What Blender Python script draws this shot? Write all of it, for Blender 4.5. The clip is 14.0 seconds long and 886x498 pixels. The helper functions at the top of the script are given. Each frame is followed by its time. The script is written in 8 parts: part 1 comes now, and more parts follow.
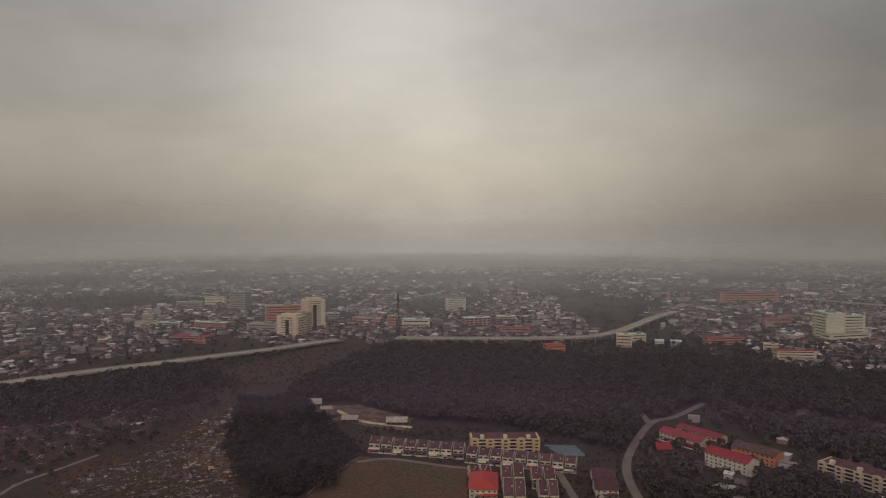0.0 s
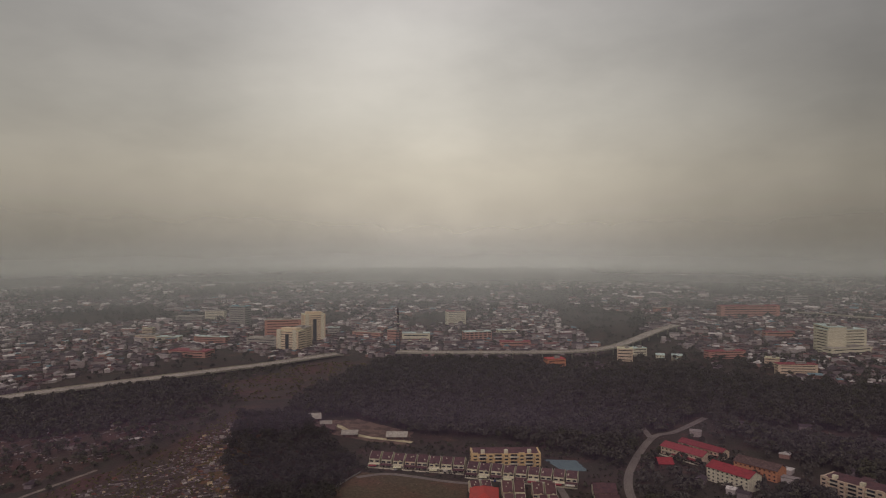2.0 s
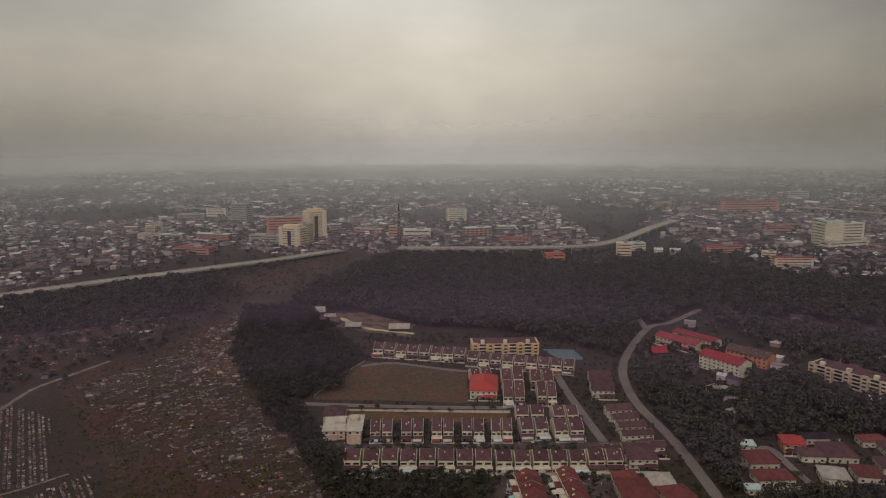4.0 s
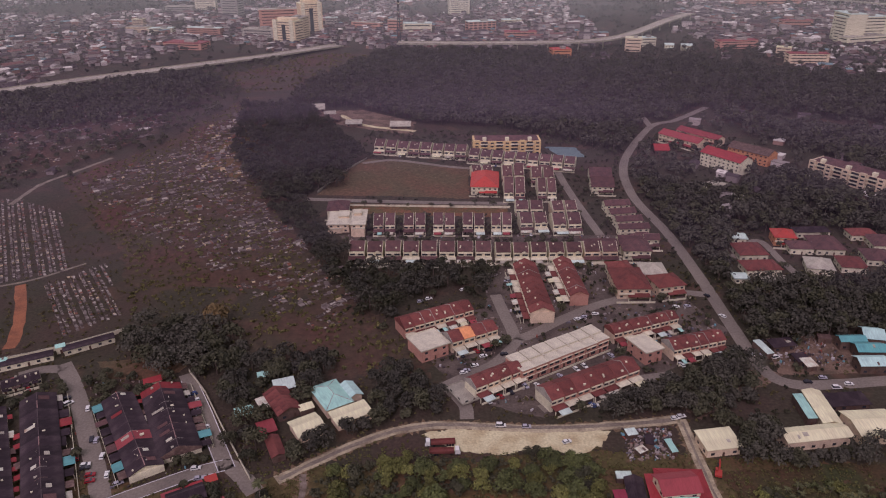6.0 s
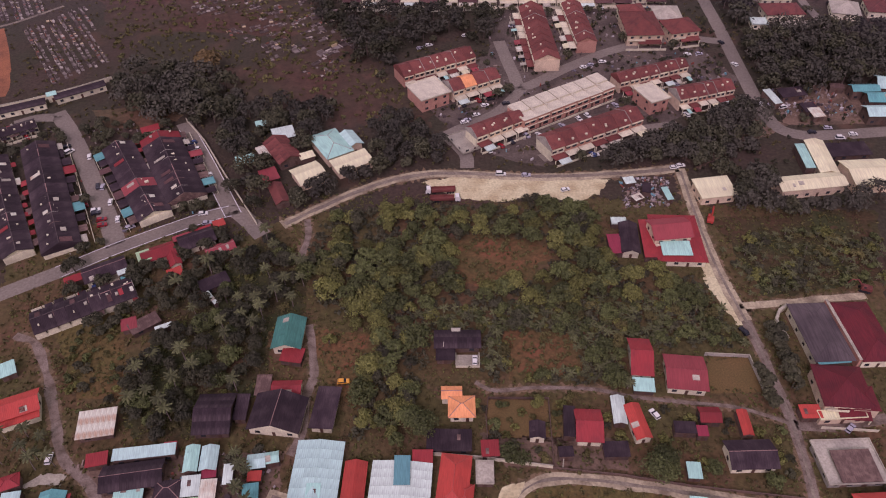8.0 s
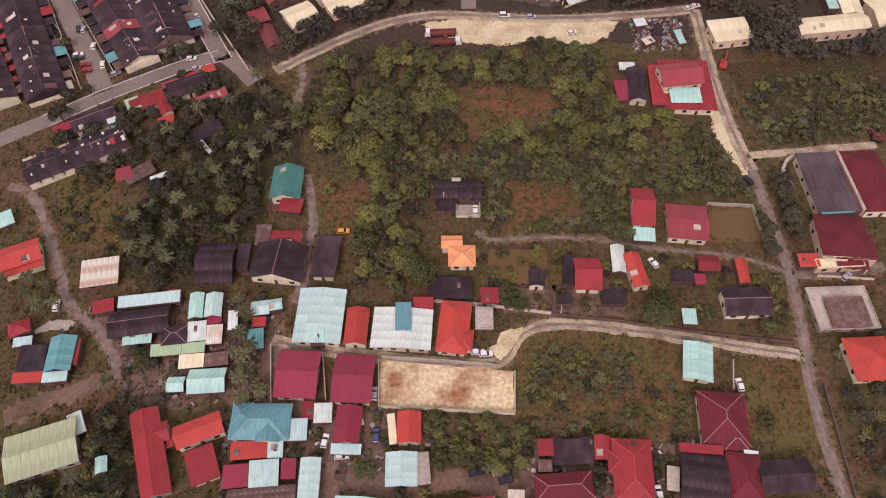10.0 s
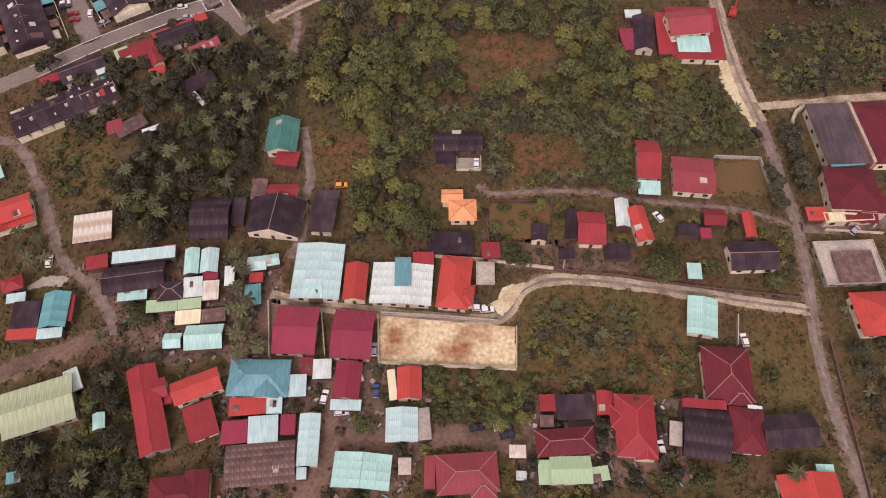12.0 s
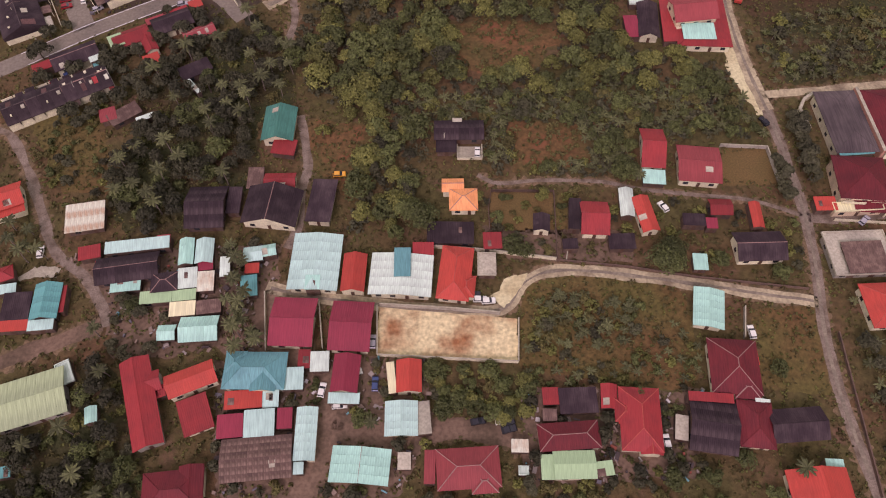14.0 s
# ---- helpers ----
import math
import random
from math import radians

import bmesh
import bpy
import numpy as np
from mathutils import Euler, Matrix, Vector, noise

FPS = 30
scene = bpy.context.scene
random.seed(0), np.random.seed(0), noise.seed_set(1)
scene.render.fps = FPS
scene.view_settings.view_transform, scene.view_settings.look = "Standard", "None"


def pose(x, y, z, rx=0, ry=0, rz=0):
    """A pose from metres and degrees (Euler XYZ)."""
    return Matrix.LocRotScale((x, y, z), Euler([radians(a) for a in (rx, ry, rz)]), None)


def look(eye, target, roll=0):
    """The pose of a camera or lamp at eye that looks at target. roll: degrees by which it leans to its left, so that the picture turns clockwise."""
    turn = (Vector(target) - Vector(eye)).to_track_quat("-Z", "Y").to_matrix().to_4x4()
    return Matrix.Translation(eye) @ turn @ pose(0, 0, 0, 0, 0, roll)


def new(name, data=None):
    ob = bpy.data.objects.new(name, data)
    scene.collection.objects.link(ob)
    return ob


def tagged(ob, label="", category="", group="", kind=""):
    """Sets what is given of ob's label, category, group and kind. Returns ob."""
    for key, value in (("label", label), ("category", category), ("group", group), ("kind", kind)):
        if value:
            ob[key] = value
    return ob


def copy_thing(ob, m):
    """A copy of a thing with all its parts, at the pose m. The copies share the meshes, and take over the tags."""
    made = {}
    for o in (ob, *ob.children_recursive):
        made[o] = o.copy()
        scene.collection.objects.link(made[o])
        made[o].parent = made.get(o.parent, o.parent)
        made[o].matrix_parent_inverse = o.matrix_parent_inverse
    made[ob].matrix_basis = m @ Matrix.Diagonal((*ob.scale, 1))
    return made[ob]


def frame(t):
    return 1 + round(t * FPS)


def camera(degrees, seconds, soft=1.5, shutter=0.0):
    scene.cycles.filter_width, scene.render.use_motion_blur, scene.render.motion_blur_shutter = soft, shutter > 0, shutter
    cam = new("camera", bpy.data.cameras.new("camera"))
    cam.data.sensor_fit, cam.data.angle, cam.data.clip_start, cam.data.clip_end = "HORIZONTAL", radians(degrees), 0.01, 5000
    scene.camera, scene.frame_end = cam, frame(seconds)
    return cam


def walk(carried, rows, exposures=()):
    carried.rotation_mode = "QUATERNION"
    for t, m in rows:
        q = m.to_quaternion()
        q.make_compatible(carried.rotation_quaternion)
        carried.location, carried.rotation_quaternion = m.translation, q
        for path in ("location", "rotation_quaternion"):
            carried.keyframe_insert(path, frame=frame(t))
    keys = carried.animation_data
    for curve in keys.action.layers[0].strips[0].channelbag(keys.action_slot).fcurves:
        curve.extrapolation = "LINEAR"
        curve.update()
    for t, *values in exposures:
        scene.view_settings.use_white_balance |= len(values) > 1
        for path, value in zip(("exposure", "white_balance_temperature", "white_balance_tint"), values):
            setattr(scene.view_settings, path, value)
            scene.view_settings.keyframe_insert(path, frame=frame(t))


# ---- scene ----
# The aircraft hovers, tilts its lens from the horizon down to the village and sinks slowly.
cam = camera(63.95, 14.0, soft=1.1)
walk(cam, [
    (0.0, pose(0.00, 0.01, 200.02, 88.04, 0.00, 0.00)),
    (0.5, pose(0.00, 0.00, 200.01, 88.60, 0.04, -0.02)),
    (1.0, pose(0.00, 0.00, 200.01, 89.27, 0.06, -0.01)),
    (1.5, pose(0.00, 0.01, 200.01, 89.46, 0.06, -0.01)),
    (2.0, pose(0.00, 0.01, 200.00, 89.16, 0.05, 0.01)),
    (2.2, pose(0.01, -0.03, 199.93, 88.77, 0.06, 0.01)),
    (3.25, pose(0.16, -0.60, 198.75, 85.05, 0.25, 0.03)),
    (4.3, pose(0.29, -1.16, 197.21, 78.98, 0.41, 0.04)),
    (4.5, pose(0.31, -1.25, 196.91, 77.65, 0.44, 0.04)),
    (5.0, pose(0.30, -1.31, 195.96, 74.06, 0.43, 0.06)),
    (5.5, pose(0.26, -1.17, 194.84, 69.66, 0.38, 0.11)),
    (6.0, pose(0.25, -0.90, 193.59, 65.01, 0.32, 0.18)),
    (6.5, pose(0.33, -0.40, 192.43, 59.83, 0.29, 0.23)),
    (7.0, pose(0.41, 0.16, 191.42, 54.60, 0.28, 0.26)),
    (7.5, pose(0.46, 0.75, 190.40, 49.87, 0.28, 0.29)),
    (8.0, pose(0.45, 1.28, 189.43, 45.36, 0.27, 0.32)),
    (8.5, pose(0.40, 1.77, 188.51, 41.66, 0.24, 0.37)),
    (9.0, pose(0.34, 2.25, 187.54, 38.49, 0.21, 0.39)),
    (9.2, pose(0.32, 2.41, 187.13, 37.35, 0.22, 0.37)),
    (10.25, pose(0.20, 3.20, 184.95, 32.60, 0.27, 0.27)),
    (11.3, pose(0.07, 3.91, 182.67, 30.48, 0.31, 0.19)),
    (11.5, pose(0.05, 4.04, 182.22, 30.34, 0.31, 0.18)),
    (12.0, pose(0.00, 4.34, 181.03, 30.22, 0.29, 0.18)),
    (12.5, pose(-0.06, 4.63, 179.81, 30.10, 0.28, 0.18)),
    (13.0, pose(-0.13, 4.89, 178.61, 30.02, 0.27, 0.18)),
    (13.5, pose(-0.20, 5.13, 177.46, 29.93, 0.25, 0.18)),
    (14.0, pose(-0.30, 5.35, 176.35, 29.85, 0.24, 0.17)),
], exposures=[
    (0.0, -0.85, 5900, 49), (2.2, -0.85, 5900, 49), (4.3, -0.58, 5800, 48), (5.0, -0.29, 5760, 50), (5.6, -0.13, 5700, 59), (6.5, 0.0, 5620, 75),
    (7.5, 0.10, 5680, 78), (9.0, 0.40, 5920, 70), (11.3, 0.66, 6050, 66), (14.0, 0.48, 6050, 66),
])


# ---- sky and light: an overcast, hazy afternoon ----
def make_world():
    world = bpy.data.worlds.new("sky")
    scene.world = world
    world.use_nodes = True
    t = world.node_tree
    t.nodes.clear()
    N, L = t.nodes.new, t.links.new
    out, bg = N("ShaderNodeOutputWorld"), N("ShaderNodeBackground")
    sky = N("ShaderNodeTexSky")
    sky.sky_type, sky.sun_disc = "NISHITA", False
    sky.sun_elevation, sky.sun_rotation = radians(46), radians(195)
    sky.air_density, sky.dust_density = 1.5, 6.0
    co, sep = N("ShaderNodeTexCoord"), N("ShaderNodeSeparateXYZ")
    L(co.outputs["Generated"], sep.inputs[0])
    # cloud sheets, stretched along the horizon
    mp = N("ShaderNodeMapping")
    mp.inputs["Scale"].default_value = (1.5, 1.0, 3.2)
    L(co.outputs["Generated"], mp.inputs[0])
    cl = N("ShaderNodeTexNoise")
    cl.inputs["Scale"].default_value, cl.inputs["Detail"].default_value, cl.inputs["Roughness"].default_value = 1.7, 6.0, 0.55
    L(mp.outputs[0], cl.inputs["Vector"])
    # the cloud is thinnest ahead, and darkens to the sides, most of all towards the rain in the east
    east, side = N("ShaderNodeValToRGB"), N("ShaderNodeMapRange")
    side.inputs["From Min"].default_value, side.inputs["From Max"].default_value = -1.0, 1.0
    L(sep.outputs[0], side.inputs["Value"])
    L(side.outputs[0], east.inputs[0])
    k = east.color_ramp.elements
    k[0].position, k[0].color = 0.0, (0.62, 0.62, 0.62, 1)
    k[1].position, k[1].color = 0.26, (0.66, 0.66, 0.66, 1)
    for p, v in ((0.42, 0.92), (0.50, 1.04), (0.58, 0.93), (0.66, 0.66), (0.75, 0.46), (1.0, 0.52)):
        k.new(p).color = (v, v, v, 1)
    # height: a haze bank at the horizon, then a bright band, then cloud
    ramp = N("ShaderNodeValToRGB")
    up = N("ShaderNodeMapRange")
    up.inputs["From Min"].default_value, up.inputs["From Max"].default_value = -0.10, 0.50
    L(sep.outputs[2], up.inputs["Value"])
    L(up.outputs[0], ramp.inputs[0])
    e = ramp.color_ramp.elements
    e[0].position, e[0].color = 0.0, (0.62, 0.66, 0.47, 1)
    e[1].position, e[1].color = 0.10, (0.74, 0.78, 0.54, 1)
    for p, c in ((0.14, (0.85, 0.89, 0.58, 1)), (0.18, (0.96, 1.01, 0.61, 1)), (0.24, (1.00, 1.05, 0.61, 1)), (0.32, (1.00, 1.06, 0.61, 1)), (0.45, (0.91, 1.0, 0.61, 1)), (0.64, (0.84, 0.94, 0.61, 1)), (1.0, (0.66, 0.70, 0.53, 1))):
        e.new(p).color = c
    cr = N("ShaderNodeMapRange")
    cr.inputs["From Min"].default_value, cr.inputs["From Max"].default_value = 0.3, 0.75
    cr.inputs["To Min"].default_value, cr.inputs["To Max"].default_value = 0.80, 1.19
    L(cl.outputs["Fac"], cr.inputs["Value"])
    m1, m2 = N("ShaderNodeMath"), N("ShaderNodeVectorMath")
    m1.operation, m2.operation = "MULTIPLY", "SCALE"
    L(cr.outputs[0], m1.inputs[0])
    L(east.outputs[0], m1.inputs[1])
    L(ramp.outputs[0], m2.inputs[0])
    # a thin place in the cloud, high ahead, where the light breaks through
    gap, glow, add = N("ShaderNodeVectorMath"), N("ShaderNodeMapRange"), N("ShaderNodeMath")
    gap.operation, add.operation = "DISTANCE", "ADD"
    gap.inputs[1].default_value = (-0.115, 0.93, 0.335)
    L(co.outputs["Generated"], gap.inputs[0])
    L(gap.outputs["Value"], glow.inputs["Value"])
    glow.interpolation_type = "SMOOTHSTEP"
    glow.inputs["From Min"].default_value, glow.inputs["From Max"].default_value = 0.27, 0.0
    glow.inputs["To Min"].default_value, glow.inputs["To Max"].default_value = 0.0, 0.24
    L(m1.outputs[0], add.inputs[0])
    L(glow.outputs[0], add.inputs[1])
    L(add.outputs[0], m2.inputs["Scale"])
    # the clear-sky colour still tints the cloud a little
    mix, dim = N("ShaderNodeMix"), N("ShaderNodeVectorMath")
    mix.data_type = "RGBA"
    mix.inputs["Factor"].default_value = 0.9
    dim.operation = "SCALE"
    dim.inputs["Scale"].default_value = 0.08
    L(sky.outputs[0], dim.inputs[0])
    L(dim.outputs[0], mix.inputs["A"])
    L(m2.outputs[0], mix.inputs["B"])
    L(mix.outputs["Result"], bg.inputs["Color"])
    bg.inputs["Strength"].default_value = 1.0
    L(bg.outputs[0], out.inputs[0])


make_world()
sun = new("sun", bpy.data.lights.new("sun", "SUN"))
sun.data.energy, sun.data.angle, sun.data.color = 1.25, radians(24), (1.0, 0.92, 0.78)
sun.matrix_world = look((-70, -260, 280), (0, 0, 0))
# ---- materials ----
def surface(name, col, col2=None, rough=0.8, scale=1.0, stain=0.25, island=0.0, obj=0.0, metal=0.0, bump=0.0, ribs=0.0, rib_axis=0, fine=8.0):
    """Two colours mixed by coarse stains and fine grain in metres; island and obj vary the value from piece to piece; ribs: pitch of sheet corrugation."""
    m = bpy.data.materials.new(name)
    m.use_nodes = True
    t = m.node_tree
    N, L = t.nodes.new, t.links.new
    b = t.nodes["Principled BSDF"]
    b.inputs["Roughness"].default_value, b.inputs["Metallic"].default_value = rough, metal
    b.inputs["Specular IOR Level"].default_value = 0.25
    col2 = col2 or tuple(c * 0.55 for c in col)
    co = N("ShaderNodeTexCoord")
    n1, n2 = N("ShaderNodeTexNoise"), N("ShaderNodeTexNoise")
    n1.inputs["Scale"].default_value, n1.inputs["Detail"].default_value = scale, 5.0
    n2.inputs["Scale"].default_value, n2.inputs["Detail"].default_value = scale * fine, 3.0
    L(co.outputs["Object"], n1.inputs["Vector"])
    mp = N("ShaderNodeMapping")
    mp.inputs["Scale"].default_value = (2.2, 0.16, 0.5) if ribs and rib_axis == 0 else (1, 1, 1)
    L(co.outputs["Object"], mp.inputs[0])
    L(mp.outputs[0], n2.inputs["Vector"])
    a = N("ShaderNodeMapRange")
    a.inputs["From Min"].default_value, a.inputs["From Max"].default_value = 0.42, 0.68
    a.inputs["To Max"].default_value = min(1.0, stain * 2.2)
    L(n1.outputs["Fac"], a.inputs["Value"])
    mix = N("ShaderNodeMix")
    mix.data_type = "RGBA"
    mix.inputs["A"].default_value, mix.inputs["B"].default_value = (*col, 1), (*col2, 1)
    L(a.outputs[0], mix.inputs["Factor"])
    g = N("ShaderNodeMapRange")
    g.inputs["From Min"].default_value, g.inputs["From Max"].default_value = 0.3, 0.7
    g.inputs["To Min"].default_value, g.inputs["To Max"].default_value = 1 - stain * 0.7, 1 + stain * 0.5
    L(n2.outputs["Fac"], g.inputs["Value"])
    hsv = N("ShaderNodeHueSaturation")
    L(mix.outputs["Result"], hsv.inputs["Color"])
    val = g.outputs[0]
    for amount, node, socket in ((island, "ShaderNodeNewGeometry", "Random Per Island"), (obj, "ShaderNodeObjectInfo", "Random")):
        if amount:
            src, r, mul = N(node), N("ShaderNodeMapRange"), N("ShaderNodeMath")
            r.inputs["To Min"].default_value, r.inputs["To Max"].default_value = 1 - amount, 1 + amount
            mul.operation = "MULTIPLY"
            L(src.outputs[socket], r.inputs["Value"])
            L(r.outputs[0], mul.inputs[0])
            L(val, mul.inputs[1])
            val = mul.outputs[0]
    L(val, hsv.inputs["Value"])
    L(hsv.outputs[0], b.inputs["Base Color"])
    if ribs:
        w, bp = N("ShaderNodeTexWave"), N("ShaderNodeBump")
        w.bands_direction = "X" if rib_axis == 0 else "Y"
        w.inputs["Scale"].default_value = 0.314 / ribs
        w.inputs["Distortion"].default_value = 0.2
        bp.inputs["Strength"].default_value, bp.inputs["Distance"].default_value = 0.5, 0.06
        L(co.outputs["Object"], w.inputs["Vector"])
        L(w.outputs["Fac"], bp.inputs["Height"])
        L(bp.outputs[0], b.inputs["Normal"])
    elif bump:
        bp = N("ShaderNodeBump")
        bp.inputs["Strength"].default_value, bp.inputs["Distance"].default_value = 0.6, bump
        L(n2.outputs["Fac"], bp.inputs["Height"])
        L(bp.outputs[0], b.inputs["Normal"])
    return m


def palette(name, stops, rough=0.85, vary=0.25):
    """A material that takes one of several colours, piece by piece, with grain over it."""
    m = surface(name, (0.5, 0.5, 0.5), rough=rough, scale=0.3, stain=0.2)
    t = m.node_tree
    b = t.nodes["Principled BSDF"]
    geo, ramp, n, g, hsv = (t.nodes.new(k) for k in ("ShaderNodeNewGeometry", "ShaderNodeValToRGB", "ShaderNodeTexNoise", "ShaderNodeMapRange", "ShaderNodeHueSaturation"))
    ramp.color_ramp.interpolation = "CONSTANT"
    e = ramp.color_ramp.elements
    for i, (p, c) in enumerate(stops):
        x = e[i] if i < 2 else e.new(p)
        x.position, x.color = p, (*c, 1)
    n.inputs["Scale"].default_value, n.inputs["Detail"].default_value = 0.6, 4.0
    g.inputs["To Min"].default_value, g.inputs["To Max"].default_value = 1 - vary * 1.5, 1 + vary * 1.5
    L = t.links.new
    L(geo.outputs["Random Per Island"], ramp.inputs[0])
    L(n.outputs["Fac"], g.inputs["Value"])
    L(ramp.outputs[0], hsv.inputs["Color"])
    L(g.outputs[0], hsv.inputs["Value"])
    L(hsv.outputs[0], b.inputs["Base Color"])
    return m


def leafy(name, col, col2, island=0.35, obj=0.34):
    m = surface(name, col, col2, rough=0.7, scale=0.12, stain=0.4, island=island, obj=obj, fine=10)
    return m


def glassy(name, col):
    m = surface(name, col, rough=0.12, scale=0.8, stain=0.2, obj=0.2)
    m.node_tree.nodes["Principled BSDF"].inputs["Specular IOR Level"].default_value = 0.6
    return m


def ground_material():
    """Rough grass, scrub and bare red soil in patches of several sizes."""
    m = surface("ground", (0.048, 0.043, 0.024), (0.066, 0.044, 0.030), rough=0.95, scale=0.03, stain=0.46, fine=22)
    t = m.node_tree
    N, L = t.nodes.new, t.links.new
    b, co = t.nodes["Principled BSDF"], t.nodes["Texture Coordinate"]
    base = b.inputs["Base Color"].links[0].from_socket
    n, r, mix = N("ShaderNodeTexNoise"), N("ShaderNodeMapRange"), N("ShaderNodeMix")
    n.inputs["Scale"].default_value, n.inputs["Detail"].default_value = 0.035, 8.0
    r.inputs["From Min"].default_value, r.inputs["From Max"].default_value, r.inputs["To Max"].default_value = 0.58, 0.72, 0.75
    mix.data_type = "RGBA"
    mix.inputs["B"].default_value = (0.120, 0.066, 0.040, 1)
    L(co.outputs["Object"], n.inputs["Vector"])
    L(n.outputs["Fac"], r.inputs["Value"])
    L(r.outputs[0], mix.inputs["Factor"])
    L(base, mix.inputs["A"])
    L(mix.outputs["Result"], b.inputs["Base Color"])
    n3, bp = N("ShaderNodeTexNoise"), N("ShaderNodeBump")
    n3.inputs["Scale"].default_value, n3.inputs["Detail"].default_value = 0.9, 6.0
    bp.inputs["Strength"].default_value, bp.inputs["Distance"].default_value = 0.8, 0.4
    L(co.outputs["Object"], n3.inputs["Vector"])
    L(n3.outputs["Fac"], bp.inputs["Height"])
    L(bp.outputs[0], b.inputs["Normal"])
    return m


def turf(name, grass, dry, soil, scale=0.05, bare=0.60, fine=2.2):
    """Unmown growth: grass and dry stalks mottled at two scales, with worn soil showing through in ragged patches."""
    m = surface(name, grass, dry, rough=0.95, scale=scale, stain=0.45, fine=14)
    t = m.node_tree
    N, L = t.nodes.new, t.links.new
    b, co = t.nodes["Principled BSDF"], t.nodes["Texture Coordinate"]
    now = b.inputs["Base Color"].links[0].from_socket
    for sc, low, high, most, col in ((scale * 2.7, bare, bare + 0.13, 0.85, soil), (0.55, 0.50, 0.66, 0.55, tuple(c * 0.42 for c in grass)), (fine, 0.55, 0.70, 0.5, tuple(c * 1.5 for c in grass))):
        n, r, mix = N("ShaderNodeTexNoise"), N("ShaderNodeMapRange"), N("ShaderNodeMix")
        n.inputs["Scale"].default_value, n.inputs["Detail"].default_value, n.inputs["Roughness"].default_value = sc, 7.0, 0.62
        r.inputs["From Min"].default_value, r.inputs["From Max"].default_value, r.inputs["To Max"].default_value = low, high, most
        mix.data_type = "RGBA"
        mix.inputs["B"].default_value = (*col, 1)
        L(co.outputs["Object"], n.inputs["Vector"])
        L(n.outputs["Fac"], r.inputs["Value"])
        L(r.outputs[0], mix.inputs["Factor"])
        L(now, mix.inputs["A"])
        now = mix.outputs["Result"]
    L(now, b.inputs["Base Color"])
    n, bp = N("ShaderNodeTexNoise"), N("ShaderNodeBump")
    n.inputs["Scale"].default_value, n.inputs["Detail"].default_value = 1.6, 5.0
    bp.inputs["Strength"].default_value, bp.inputs["Distance"].default_value = 0.7, 0.3
    L(co.outputs["Object"], n.inputs["Vector"])
    L(n.outputs["Fac"], bp.inputs["Height"])
    L(bp.outputs[0], b.inputs["Normal"])
    return m


GROUND = ground_material()
ASPHALT = surface("asphalt", (0.215, 0.188, 0.140), (0.145, 0.126, 0.098), 0.9, 0.05, 0.3, fine=20)
LANE = surface("lane_concrete", (0.43, 0.375, 0.225), (0.19, 0.150, 0.092), 0.92, 0.16, 0.42, fine=7)
DIRT = surface("sandy_earth", (0.60, 0.56, 0.31), (0.38, 0.29, 0.14), 0.95, 0.12, 0.34, fine=9, bump=0.1)
PATH = surface("trodden_path", (0.235, 0.190, 0.140), (0.115, 0.085, 0.055), 0.95, 0.3, 0.45, fine=8)
LOT = surface("lot_earth", (0.64, 0.56, 0.30), (0.30, 0.13, 0.05), 0.95, 0.10, 0.46, fine=9, bump=0.1)
COURT = surface("court_paint", (0.13, 0.20, 0.19), (0.10, 0.15, 0.15), 0.8, 0.2, 0.25)
TRACK = surface("wheel_track", (0.19, 0.16, 0.115), (0.28, 0.245, 0.165), 0.95, 0.2, 0.4, fine=6)
REDEARTH = surface("red_earth", (0.32, 0.125, 0.055), (0.16, 0.07, 0.036), 0.95, 0.12, 0.35, fine=12, bump=0.1)
MUD = surface("trodden_earth", (0.190, 0.128, 0.082), (0.082, 0.060, 0.036), 0.95, 0.10, 0.4, fine=10, bump=0.1)
LAWN = turf("short_grass", (0.118, 0.098, 0.028), (0.135, 0.074, 0.028), (0.16, 0.085, 0.042), 0.06, 0.64)
DRYLAWN = turf("dry_grass", (0.105, 0.080, 0.026), (0.185, 0.088, 0.036), (0.22, 0.085, 0.040), 0.06, 0.52)
VERGE = surface("worn_verge", (0.19, 0.130, 0.070), (0.075, 0.064, 0.028), 0.95, 0.25, 0.45, fine=6, bump=0.1)
MOWN = surface("mown_grass", (0.150, 0.098, 0.034), (0.120, 0.088, 0.028), 0.95, 0.12, 0.35, fine=18)
FIELD = turf("field_grass", (0.106, 0.082, 0.040), (0.140, 0.076, 0.040), (0.18, 0.095, 0.055), 0.03, 0.60, 1.0)
MEADOW = turf("village_grass", (0.088, 0.076, 0.025), (0.122, 0.068, 0.032), (0.165, 0.092, 0.056), 0.045, 0.56)
BRUSH = turf("scrub_floor", (0.046, 0.052, 0.017), (0.085, 0.048, 0.023), (0.12, 0.062, 0.036), 0.06, 0.60)
SLOPE_GRASS = turf("hill_grass", (0.066, 0.050, 0.029), (0.095, 0.043, 0.029), (0.125, 0.060, 0.040), 0.018, 0.57, 1.2)
PAVE = surface("paving", (0.125, 0.100, 0.074), (0.058, 0.044, 0.034), 0.92, 0.09, 0.42, fine=10)
CONCRETE = surface("concrete", (0.42, 0.40, 0.28), (0.24, 0.22, 0.16), 0.9, 0.2, 0.35)
PAINT = surface("white_line", (0.7, 0.7, 0.66), (0.4, 0.4, 0.38), 0.8, 0.6, 0.3)

